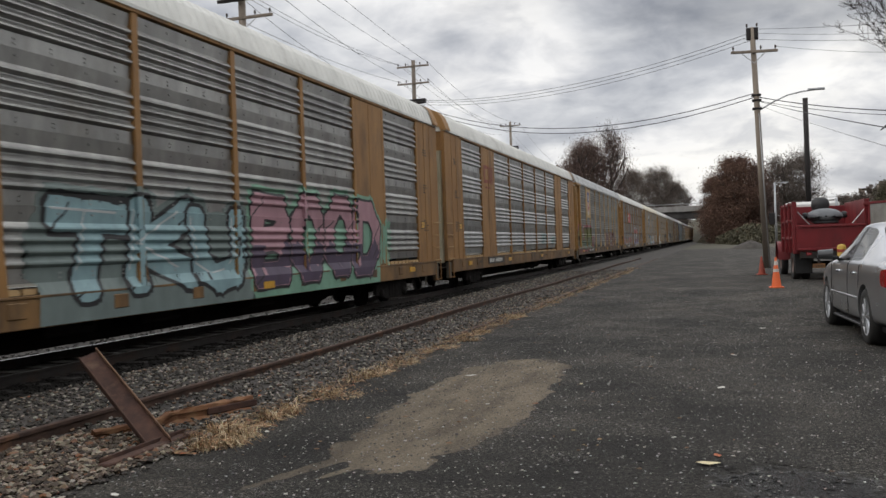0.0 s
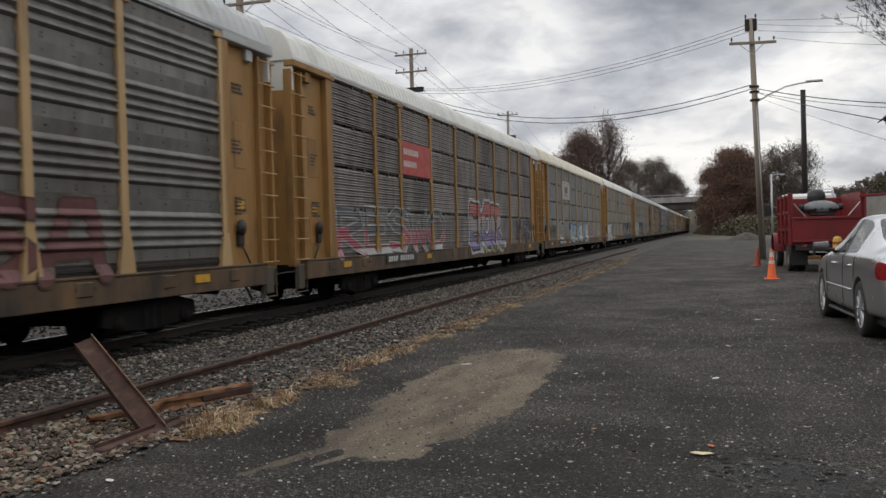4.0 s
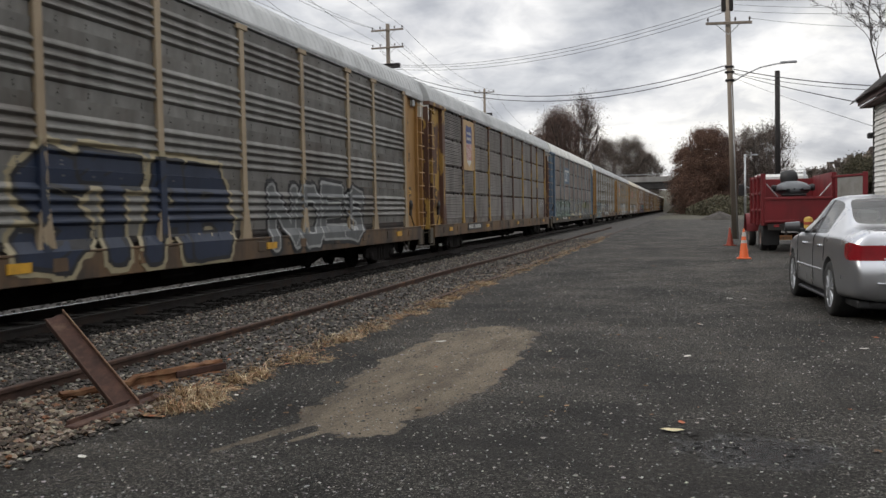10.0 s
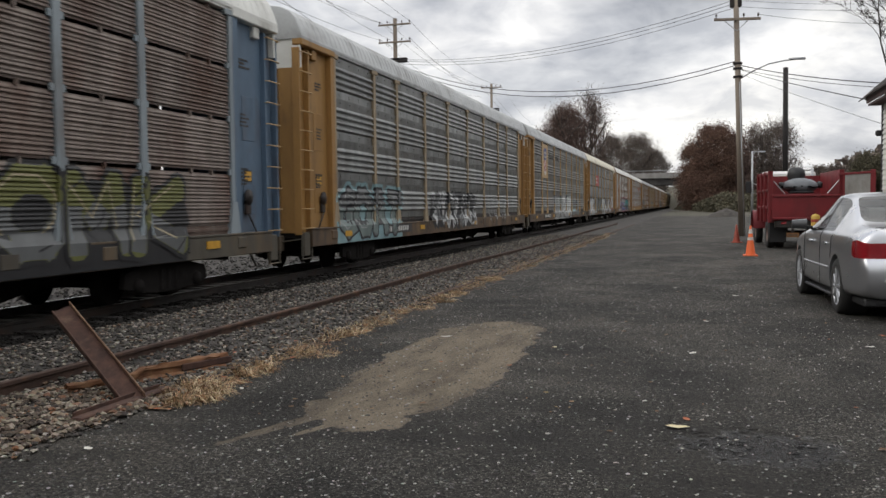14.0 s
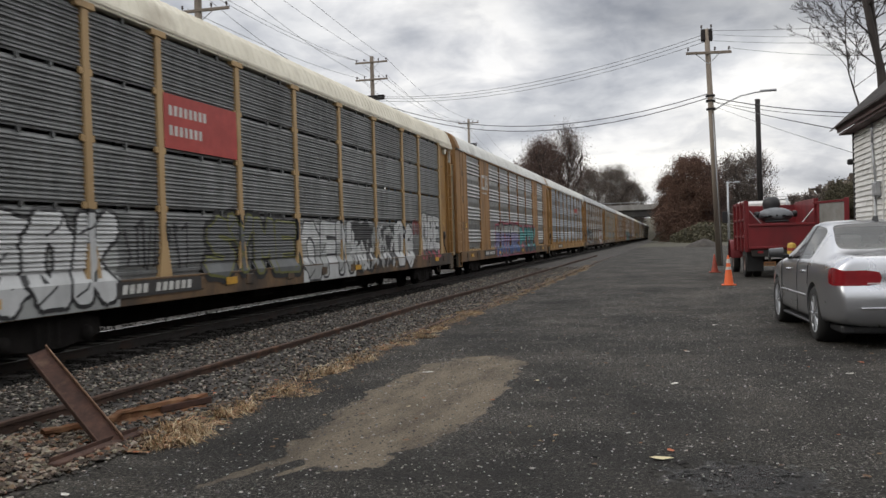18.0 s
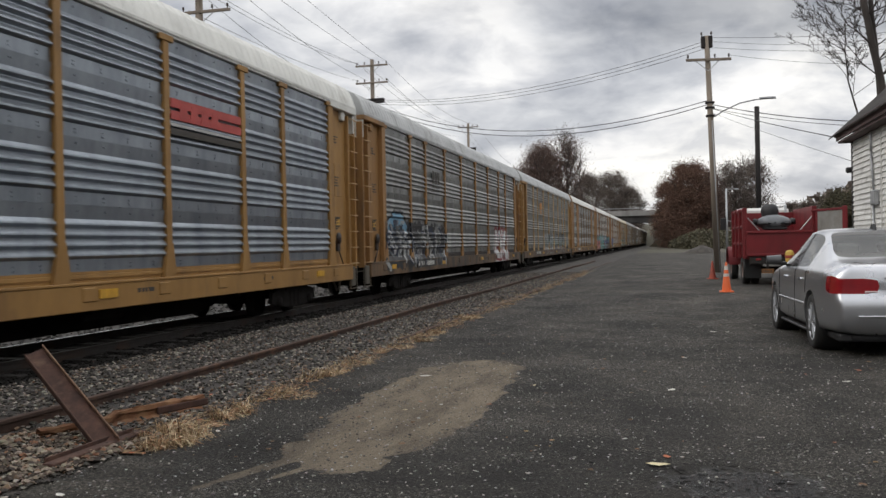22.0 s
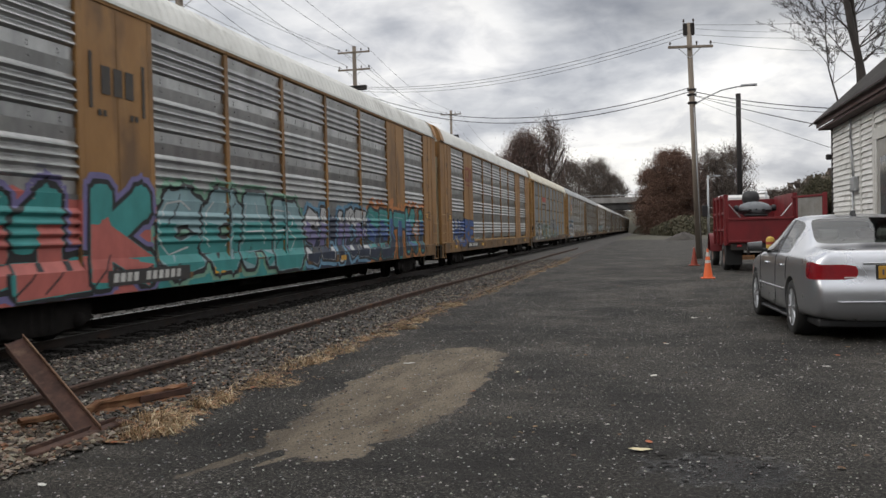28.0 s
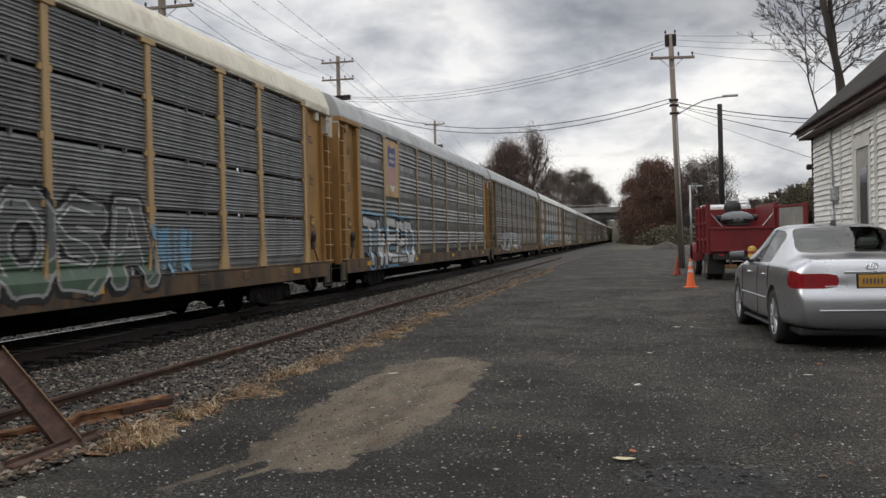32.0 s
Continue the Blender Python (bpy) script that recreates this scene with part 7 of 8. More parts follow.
def car_skin():
    """The whole shell as one closed cage, its panes and tail lights in slots of their own."""
    bm = bmesh.new()
    rings = []
    for k, (y, *row) in enumerate(BODY):
        half = half_ring(*row)
        push = [0.05, -0.045, -0.055, -0.05, 0.0, 0.0, 0.012, 0.0, 0.0, 0.0, 0.0, -0.01] if k == 0 else [0.0] * 12
        rings.append([bm.verts.new((s * x, y + d, z)) for s, pts in ((-1, half), (1, half[-2::-1])) for (x, z), d in zip(pts, push if s < 0 else push[-2::-1])])
    last = len(rings[0]) - 1
    slot = {}
    for name, (columns, strips) in SLOTS.items():
        for c in columns:
            for r in strips:
                slot[c, r] = slot[c, last - 1 - r] = list(SLOTS).index(name) + 1
    for k, (lo, hi) in enumerate(zip(rings, rings[1:])):
        for i in range(last):
            bm.faces.new((lo[i], hi[i], hi[i + 1], lo[i + 1])).material_index = slot.get((k, i), 0)
        bm.faces.new((lo[0], lo[last], hi[last], hi[0]))
    for ring, nose in ((rings[0], False), (rings[-1], True)):
        rows = [ring[6:last - 5]]
        for i in range(5, -1, -1):
            a, b = ring[i], ring[last - i]
            row = [a]
            for v in rows[0][1:-1]:
                f = v.co.x / (rows[0][-1].co.x or 1)
                row.append(bm.verts.new((b.co.x * f, a.co.y + (0.06 if nose else -0.055) * (1 - f * f), a.co.z)))
            rows.append(row + [b])
        for r, (up, low) in enumerate(zip(rows, rows[1:])):
            for i in range(len(up) - 1):
                q = (up[i], up[i + 1], low[i + 1], low[i])
                f = bm.faces.new(q[::-1] if nose else q)
                if not nose and r == 1 and (i < 4 or i > len(up) - 6):
                    f.material_index = 5
        bm.faces.new(rows[-1] if nose else rows[-1][::-1])
    bmesh.ops.recalc_face_normals(bm, faces=bm.faces)
    crease = bm.edges.layers.float.new("crease_edge")
    for e in bm.edges:
        kinds = {f.material_index for f in e.link_faces}
        if len(kinds) > 1:
            e[crease] = 0.9
    return bm


def sedan(x, y, turn):
    car = thing("sedan", "silver four-door sedan parked beside the house", "car", at=(x, y, 0), turn=turn)
    cage = baked("cage", car_skin())
    for _ in range(6):
        cage.materials.append(None)
    shell = new("shell", cage)
    shell.parent = car
    rounder = shell.modifiers.new("round", "SUBSURF")
    rounder.levels = rounder.render_levels = 2
    cutters = []
    for yy in (0.0, 2.73):
        for s in (-1, 1):
            b = bmesh.new()
            bmesh.ops.create_cone(b, cap_ends=True, segments=40, radius1=0.37, radius2=0.37, depth=0.5, matrix=Matrix.Translation((s * 0.86, yy, 0.335)) @ Matrix.Rotation(math.pi / 2, 4, "Y"))
            cutters.append(new("cutter", baked("cutter", b)))
            cutters[-1].parent = car
            m = shell.modifiers.new("arch", "BOOLEAN")
            m.operation, m.object, m.solver = "DIFFERENCE", cutters[-1], "EXACT"
    bpy.context.view_layer.update()
    whole = bpy.data.meshes.new_from_object(shell.evaluated_get(bpy.context.evaluated_depsgraph_get()))
    for o in (*cutters, shell):
        bpy.data.objects.remove(o)

    def piece(index, side=0):
        """The faces of one slot of the shell, on one flank where a side is given."""
        b = bmesh.new()
        b.from_mesh(whole)
        drop = [f for f in b.faces if f.material_index != index or (side and f.calc_center_median().x * side < 0)]
        bmesh.ops.delete(b, geom=drop, context="FACES")
        for f in b.faces:
            f.material_index, f.smooth = 0, True
        return b

    body = part("body", piece(0), SILVER, car, "silver painted body")
    body.modifiers.new("sharp", "EDGE_SPLIT").split_angle = radians(42)
    for k, name in enumerate(list(SLOTS)[:4], 1):
        for s in (-1, 1) if "door" in name else (0,):
            part(name, piece(k, s), CAR_GLASS, car, "tinted car glass").visible_shadow = False
    for s in (-1, 1):
        lamp = part("tail_light", piece(5, s), RED_LENS, car, "red tail light that wraps round the corner")
        part("reverse_lens", block(bmesh.new(), *sorted((s * 0.38, s * 0.52)), -1.079, -1.060, 0.718, 0.733, 0.004), plain("clear_lens", (0.55, 0.42, 0.42), 0.15), lamp)
    for yy in (0.0, 2.73):
        for s in (-1, 1):
            wh = part("wheel", lathe(bmesh.new(), [(0.225, -0.10), (0.30, -0.11), (0.325, -0.08), (0.33, 0.0), (0.325, 0.08), (0.30, 0.11), (0.225, 0.10)], "x", 36), TYRE, car, "black tyre on alloy rim", at=(s * 0.795, yy, 0.33))
            b = bmesh.new()
            lathe(b, [(0.228, s * 0.10), (0.215, s * 0.098), (0.208, s * 0.05), (0.205, -s * 0.09)], "x", 36)
            part("rim", b, ALLOY, wh)
            b = bmesh.new()
            for k in range(10):
                a = k * math.tau / 10
                c, sn = math.cos(a), math.sin(a)
                rod(b, (s * 0.085, 0.03 * c, 0.03 * sn), (s * 0.088, 0.215 * c, 0.215 * sn), 0.026, 0.015, 5)
            lathe(b, [(0.0, s * 0.10), (0.05, s * 0.095), (0.06, s * 0.06)], "x", 14)
            part("spokes", b, ALLOY, wh)
            part("brake_disc", lathe(bmesh.new(), [(0.0, 0.0), (0.16, 0.0), (0.16, 0.02), (0.0, 0.02)], "x", 20), STEEL_DARK, wh)
            part("wheel_arch", lathe(bmesh.new(), [(0.368, -s * 0.22), (0.368, s * 0.02)], "x", 28), BLACK_TRIM, car, at=(s * 0.80, yy, 0.335))
    for s in (-1, 1):
        part("middle_pillar", piece(6, s), BLACK_TRIM, car)
        for yy in (0.60, 1.62):
            b = bmesh.new()
            block(b, *sorted((s * 0.90, s * 0.936)), yy - 0.095, yy + 0.095, 0.80, 0.832, 0.013)
            part("door_handle", b, CHROME, car, "bright door handle")
        for yy in (0.30, 1.005, 2.20):
            b = bmesh.new()
            lo = 0.64 if yy < 0.5 else 0.30
            pts = [(s * 0.9125, yy, lo)] + [(s * 0.9165, yy, z) for z in (0.55, 0.70) if z > lo] + [(s * 0.905, yy - 0.02 * (yy < 0.5), 0.90), (s * 0.868, yy - 0.05 * (yy < 0.5), 0.958)]
            for p, q in zip(pts, pts[1:]):
                rod(b, p, q, 0.0042, sides=4)
            part("door_seam", b, BLACK_TRIM, car)
        part("side_moulding", block(bmesh.new(), *sorted((s * 0.908, s * 0.924)), 0.42, 2.25, 0.505, 0.538, 0.006), SILVER, car, "silver moulding strip")
        part("sill_strip", block(bmesh.new(), *sorted((s * 0.80, s * 0.885)), 0.40, 2.32, 0.175, 0.215, 0.015), BLACK_TRIM, car)
        b = bmesh.new()
        loft(b, [[(s * (0.925 + u * 0.20), 2.00 + v * (0.085 - 0.03 * u), 1.025 + w * (0.072 - 0.014 * u)) for v, w in ((-1, -0.6), (-1, 0.6), (-0.5, 1), (0.8, 0.6), (0.8, -0.6), (-0.5, -1))] for u in (0.0, 0.5, 0.9, 1.0)], close=True)
        b.faces.new([b.verts.new((s * 1.124, 2.00 + v * 0.055, 1.025 + w * 0.058)) for v, w in ((-1, -0.6), (-1, 0.6), (-0.5, 1), (0.8, 0.6), (0.8, -0.6), (-0.5, -1))])
        mirror = part("door_mirror", baked("door_mirror", b), MIRROR_SHADED, car, "silver door mirror coloured dark for its shaded back")
        part("mirror_foot", block(bmesh.new(), *sorted((s * 0.84, s * 0.95)), 1.95, 2.05, 0.95, 1.0, 0.01), BLACK_TRIM, mirror)
    part("floor_pan", block(bmesh.new(), -0.78, 0.78, -0.95, 3.5, 0.17, 0.26, 0.02), BLACK_TRIM, car)
    part("rear_shelf", block(bmesh.new(), -0.66, 0.66, -0.28, 0.35, 0.985, 1.01, 0.01), SEAT, car)
    for yy, w in ((0.36, 0.62), (1.35, 0.30)):
        for xx in ((-0.33, 0.33) if w < 0.5 else (0.0,)):
            part("seat", block(bmesh.new(), xx - w, xx + w, yy - 0.06, yy + 0.10, 0.5, 1.10 if w > 0.5 else 1.12, 0.05), SEAT, car, "dark grey seat")
        for xx in (-0.36, 0.36):
            part("headrest", block(bmesh.new(), xx - 0.13, xx + 0.13, yy - 0.05, yy + 0.05, 1.12, 1.25, 0.04), SEAT, car)
    part("steering_wheel", lathe(bmesh.new(), [(0.175, -0.012), (0.19, 0.0), (0.175, 0.012), (0.16, 0.0), (0.175, -0.012)], "y", 20), BLACK_TRIM, car, at=(-0.34, 1.95, 0.98))
    part("dashboard", block(bmesh.new(), -0.72, 0.72, 2.05, 2.40, 0.80, 0.965, 0.05), BLACK_TRIM, car)
    for s in (-1, 1):
        part("boot_lid_seam", rod(bmesh.new(), (s * 0.70, -0.42, 1.052), (s * 0.655, -0.99, 1.004), 0.0045, sides=4), BLACK_TRIM, car)
    part("boot_lid_seam", rod(bmesh.new(), (-0.34, -1.083, 0.676), (0.34, -1.083, 0.676), 0.006, sides=4), BLACK_TRIM, car)
    part("boot_trim", block(bmesh.new(), -0.31, 0.31, -1.096, -1.07, 0.868, 0.890, 0.006), SILVER, car, "silver strip over the plate")
    part("plate_frame", block(bmesh.new(), -0.178, 0.178, -1.096, -1.06, 0.700, 0.862, 0.006), BLACK_TRIM, car)
    plate = part("number_plate", block(bmesh.new(), -0.155, 0.155, -1.104, -1.090, 0.713, 0.850, 0.004), PLATE, car, "amber number plate with dark strokes")
    dark = surface("plate_blue", (0.10, 0.08, 0.10), None, 0.6)
    for k in range(6):
        part("plate_stroke", block(bmesh.new(), -0.115 + k * 0.04, -0.095 + k * 0.04, -1.108, -1.104, 0.752, 0.812), dark, plate)
    b = bmesh.new()
    lathe(b, [(0.055, -0.006), (0.065, 0.0), (0.055, 0.006), (0.045, 0.0), (0.055, -0.006)], "y", 24)
    rod(b, (-0.022, 0, -0.045), (-0.012, 0, 0.045), 0.008, sides=5)
    rod(b, (0.012, 0, -0.045), (0.022, 0, 0.045), 0.008, sides=5)
    badge = part("boot_badge", b, CHROME, car, "oval chrome badge", at=(0, -1.082, 0.945))
    badge.scale = (1.0, 1.0, 0.60)
    part("bumper_strip", block(bmesh.new(), -0.60, 0.60, -1.150, -1.12, 0.452, 0.470, 0.005), SILVER, car, "thin crease along the bumper")
    part("under_bumper", block(bmesh.new(), -0.66, 0.66, -0.96, -0.70, 0.19, 0.26, 0.02), BLACK_TRIM, car)
    part("exhaust_tip", rod(bmesh.new(), (0.48, -1.04, 0.27), (0.48, -0.7, 0.27), 0.035, sides=12), CHROME, car)
    fin = bmesh.new()
    prism(fin, [(0.50, 1.395), (0.68, 1.42), (0.60, 1.475), (0.55, 1.475)], "x", -0.022, 0.022)
    part("antenna_fin", fin, BLACK_TRIM, car)
    part("brake_light", block(bmesh.new(), -0.14, 0.14, -0.24, -0.20, 1.02, 1.05, 0.006), RED_LENS, car)
    return car


auto = sedan(3.03, 13.58, 3.3)
auto.scale = (1.14, 1.06, 1.215)


# ---------------------------------------------------------------- dump truck
TRUCK_RED = surface("truck_red", (0.185, 0.011, 0.015), (0.11, 0.009, 0.011), 0.5, 0, 2, 30, 0.5, 0.001, 0.5, (0.07, 0.02, 0.018), 0.22, 1.5)
RIM_STEEL = surface("truck_rim", (0.20, 0.14, 0.12), (0.13, 0.09, 0.08), 0.6, 0.2, 4, 30, 0.5)
truck = thing("dump_truck", "red dump truck with loaded bed, parked, tailgate up", "truck", at=(3.78, 32.0, 0), turn=1.5)
BW, BZ0, BZ1, BL = 1.12, 1.02, 2.70, 3.9
part("bed_floor", block(bmesh.new(), -BW, BW, 0.05, BL, BZ0 - 0.1, BZ0), TRUCK_RED, truck)
for s in (-1, 1):
    b = bmesh.new()
    block(b, *sorted((s * BW, s * (BW - 0.06))), 0.0, BL, BZ0 - 0.05, BZ1, 0.01)
    sidewall = part("bed_side", b, TRUCK_RED, truck, "red steel bed side")
    for yy in (0.06, 1.3, 2.5, BL - 0.06):
        part("bed_stake", block(bmesh.new(), *sorted((s * BW, s * (BW + 0.09))), yy - 0.06, yy + 0.06, BZ0 - 0.1, BZ1, 0.01), TRUCK_RED, sidewall)
    for z in (1.45, 2.05, BZ1 - 0.06):
        part("bed_rib", block(bmesh.new(), *sorted((s * BW, s * (BW + 0.06))), 0.0, BL, z - 0.045, z + 0.045, 0.012), TRUCK_RED, sidewall)
part("bed_front", block(bmesh.new(), -BW, BW, BL - 0.06, BL, BZ0, 2.62, 0.01), TRUCK_RED, truck)
gate = part("tailgate", block(bmesh.new(), -BW + 0.02, BW - 0.02, -0.06, 0.0, BZ0, 1.88, 0.012), TRUCK_RED, truck, "red tailgate")
part("gate_rib", block(bmesh.new(), -BW + 0.05, BW - 0.05, -0.10, -0.06, 1.80, 1.88, 0.01), TRUCK_RED, gate)
part("gate_rib", block(bmesh.new(), -BW + 0.05, BW - 0.05, -0.10, -0.06, 1.02, 1.10, 0.01), TRUCK_RED, gate)
for s in (-1, 1):
    part("gate_chain", rod(bmesh.new(), (s * (BW - 0.08), -0.04, 2.35), (s * (BW - 0.45), -0.04, 1.90), 0.018, sides=5), ZINC, truck, "pale tailgate chain")
leaf = thing("swung_gate", "red framed grey gate panel swung open behind the truck", "gate", at=(4.93, 31.95, 0), turn=-12)
part("frame_top", block(bmesh.new(), 0, 1.0, -0.04, 0.04, 2.50, 2.58, 0.01), TRUCK_RED, leaf, turn=(0, -3, 0))
part("frame_post", block(bmesh.new(), 0.84, 1.0, -0.05, 0.05, 0.0, 2.68, 0.012), TRUCK_RED, leaf)
part("frame_post", block(bmesh.new(), 0.0, 0.07, -0.04, 0.04, 0.0, 2.55, 0.01), TRUCK_RED, leaf)
part("panel", block(bmesh.new(), 0.07, 0.84, -0.02, 0.0, 0.9, 2.55), surface("grey_sheet", (0.36, 0.35, 0.33), (0.24, 0.23, 0.21), 0.7, 0.1, 2, 20, 0.7, 0.001, 0.5, (0.10, 0.07, 0.05), 0.3, 1.5), leaf, "scuffed grey sheet")
part("frame_bottom", block(bmesh.new(), 0, 1.0, -0.04, 0.04, 0.85, 0.95, 0.01), TRUCK_RED, leaf)
for s in (-1, 1):
    part("chassis_rail", block(bmesh.new(), *sorted((s * 0.35, s * 0.45)), 0.0, 7.2, 0.72, 0.92, 0.01), STEEL_DARK, truck)
    part("mud_flap", block(bmesh.new(), *sorted((s * 0.55, s * 1.10)), 0.55, 0.57, 0.22, 0.95, 0.004), BLACK_TRIM, truck)
    for yy, pairs in ((1.25, (1.0, 0.70)), (5.4, (1.0,))):
        for xx in pairs:
            w = part("wheel", lathe(bmesh.new(), [(0.28, -0.11), (0.47, -0.13), (0.50, -0.09), (0.505, 0.0), (0.50, 0.09), (0.47, 0.13), (0.28, 0.11)], "x", 28), TYRE, truck, "black truck tyre", at=(s * xx, yy, 0.505))
            part("rim", lathe(bmesh.new(), [(0.285, s * 0.11), (0.26, s * 0.04), (0.10, s * 0.02), (0.09, s * 0.07), (0.0, s * 0.08)], "x", 20), RIM_STEEL, w)
    part("tail_lamp", block(bmesh.new(), *sorted((s * 0.62, s * 0.80)), -0.06, -0.02, 0.86, 0.95, 0.008), RED_LENS, truck)
part("rear_axle", rod(bmesh.new(), (-0.9, 1.25, 0.505), (0.9, 1.25, 0.505), 0.12, sides=10), NEAR_BLACK, truck)
part("rear_beam", block(bmesh.new(), -1.0, 1.0, -0.05, 0.05, 0.74, 0.98, 0.015), STEEL_DARK, truck)
plate = part("number_plate", block(bmesh.new(), -0.62, -0.22, -0.09, -0.07, 0.42, 0.57, 0.004), surface("grimy_amber_plate", (0.22, 0.10, 0.03), (0.14, 0.06, 0.02), 0.6), truck, "amber number plate with dark strokes")
for k in range(6):
    part("plate_stroke", block(bmesh.new(), -0.56 + k * 0.05, -0.535 + k * 0.05, -0.095, -0.09, 0.46, 0.53), BAR_INK, plate)
part("plate_hanger", block(bmesh.new(), -0.46, -0.38, -0.07, -0.05, 0.55, 0.80), STEEL_DARK, truck)
cab = part("cab", block(bmesh.new(), -0.98, 0.98, 4.05, 5.7, 0.85, 2.35, 0.10), TRUCK_RED, truck, "red cab")
part("cab_roof", block(bmesh.new(), -0.95, 0.95, 4.05, 5.6, 2.36, 2.82, 0.10), surface("cab_white", (0.72, 0.72, 0.70), (0.6, 0.6, 0.58), 0.4, 0, 3, 30, 0.3), truck, "white cab roof")
part("hood", block(bmesh.new(), -0.80, 0.80, 5.68, 7.2, 0.75, 1.60, 0.12), TRUCK_RED, truck)
for s in (-1, 1):
    b = bmesh.new()
    loft(b, [[(s * (0.70 + 0.55 * v), 5.4 + 0.62 * math.cos(a), 0.60 + 0.72 * math.sin(a)) for v in (0, 0.8, 1.0)] for a in [k * math.pi / 8 for k in range(9)]])
    part("front_fender", baked("front_fender", b), TRUCK_RED, truck, "rounded red fender")
    arm = part("mirror", block(bmesh.new(), *sorted((s * 1.28, s * 1.50)), 5.28, 5.34, 2.0, 2.48, 0.02), BLACK_TRIM, truck, "tall black door mirror")
    for z in (2.05, 2.42):
        part("mirror_arm", rod(bmesh.new(), (s * 0.96, 5.3, z - 0.12), (s * 1.32, 5.3, z), 0.015, sides=5), ZINC, arm)
    part("exhaust_stack", rod(bmesh.new(), (s * 0.8, 3.98, 0.9), (s * 0.8, 3.98, 2.9), 0.05, sides=8), ZINC, truck) if s > 0 else None

# the load: a grey outboard-like casing, a black drum seat and scrap under it
LOAD_GREY = surface("grey_moulding", (0.17, 0.18, 0.19), (0.10, 0.11, 0.12), 0.5, 0, 3, 30, 0.5, 0, 1, (0.05, 0.05, 0.05), 0.2, 3)
load = thing("grey_machine_cover", "grey moulded machine cover lying in the truck bed", "machine cover", at=(3.68, 32.75, 1.66))
b = bmesh.new()
loft(b, [[(0.60 * w * math.cos(a), yy, 0.50 + h * math.sin(a) * (1.0 if math.sin(a) > 0 else 0.75)) for a in [k * math.tau / 20 for k in range(20)]] for yy, w, h in ((-0.48, 0.06, 0.03), (-0.46, 0.42, 0.14), (-0.38, 0.72, 0.22), (-0.2, 0.95, 0.29), (0.2, 1.0, 0.30), (0.5, 0.8, 0.25), (0.6, 0.3, 0.1))], close=True)
part("cover", baked("cover", b), LOAD_GREY, load)
for s in (-1, 1):
    b = bmesh.new()
    loft(b, [[(s * (0.24 + u * 0.20) + v * 0.10, -0.53 + u * 0.16, 0.47 + w * 0.045) for v, w in ((-1, 0), (0, 1), (1, 0.4), (0.6, -0.8))] for u in (0.0, 0.5, 1.0)], close=True)
    part("vent", b, BLACK_TRIM, load, "dark vent")
    b = bmesh.new()
    lathe(b, [(0.0, -0.10), (0.10, -0.09), (0.12, 0.0), (0.10, 0.09), (0.0, 0.10)], "x", 12, (s * 0.62, -0.05, 0.55))
    part("side_knob", b, BLACK_TRIM, load, "black side fitting")
part("lower_lip", block(bmesh.new(), -0.40, 0.40, -0.47, -0.30, 0.26, 0.34, 0.03), BLACK_TRIM, load)
seat = thing("black_drum", "black plastic drum on the load in the truck", "drum", at=(3.60, 33.2, 1.95))
part("shell", lathe(bmesh.new(), [(0.0, 0.0), (0.26, 0.0), (0.30, 0.10), (0.28, 0.50), (0.31, 0.62), (0.28, 0.80), (0.20, 0.88), (0.0, 0.90)], "z", 18), BLACK_TRIM, seat)
heap = thing("scrap_heap", "dark scrap filling the truck bed", "scrap", kind="stuff", at=(3.75, 32.1, 0))
b = bmesh.new()
rng = random.Random(12)
for _ in range(40):
    yy, xx, zz = rng.uniform(0.5, 3.3), rng.uniform(-0.68, 0.68), BZ0 + rng.uniform(0.15, 0.55)
    w = [rng.uniform(0.06, 0.20) for _ in range(3)]
    block(b, -w[0], w[0], -w[1], w[1], -w[2], w[2], 0.02, m=pose(xx, yy, zz, rng.uniform(0, 90), rng.uniform(0, 90), rng.uniform(0, 90)))
part("scrap_pieces", b, surface("scrap", (0.06, 0.055, 0.05), (0.03, 0.028, 0.027), 0.7, 0.1, 3, 30, 0.7), heap)["kind"] = "stuff"


# ---------------------------------------------------------------- overpass
CONCRETE = surface("overpass_concrete", (0.31, 0.30, 0.285), (0.21, 0.205, 0.195), 0.9, 0, 0.4, 4, 0.6, 0.01, 0.4, (0.16, 0.15, 0.14), 0.2, 0.5)
# for the added piers: concrete darkened by colour for shade under the deck
PIER = surface("shaded_concrete", (0.14, 0.125, 0.11), (0.08, 0.07, 0.062), 0.9, 0, 0.4, 4, 0.6, 0.01)
GIRDER = surface("overpass_girder", (0.055, 0.052, 0.050), (0.03, 0.028, 0.027), 0.8, 0, 0.5, 5, 0.6)
over = thing("road_overpass", "concrete road overpass crossing the tracks far off", "bridge", at=(0, 255, 0), turn=-1.5)
part("deck", block(bmesh.new(), -60, 90, 0, 12, 8.7, 9.2), GIRDER, over)
part("parapet", block(bmesh.new(), -60, 90, -0.4, 0.0, 9.0, 10.5, 0.05), CONCRETE, over, "pale concrete parapet")
part("parapet", block(bmesh.new(), -60, 90, 12.0, 12.4, 9.0, 10.5, 0.05), CONCRETE, over)
for yy in (0.5, 4.0, 7.5, 11.0):
    part("girder", block(bmesh.new(), -24, 8, yy - 0.25, yy + 0.25, 7.1, 8.7, 0.03), GIRDER, over, "dark steel girder")
for xx in (-24, 1.5, 8):
    part("pier", block(bmesh.new(), xx - 0.8, xx + 0.8, 0.6, 11.4, 0, 7.1, 0.05), PIER, over, "added concrete pier with the deck's shade in its colour")
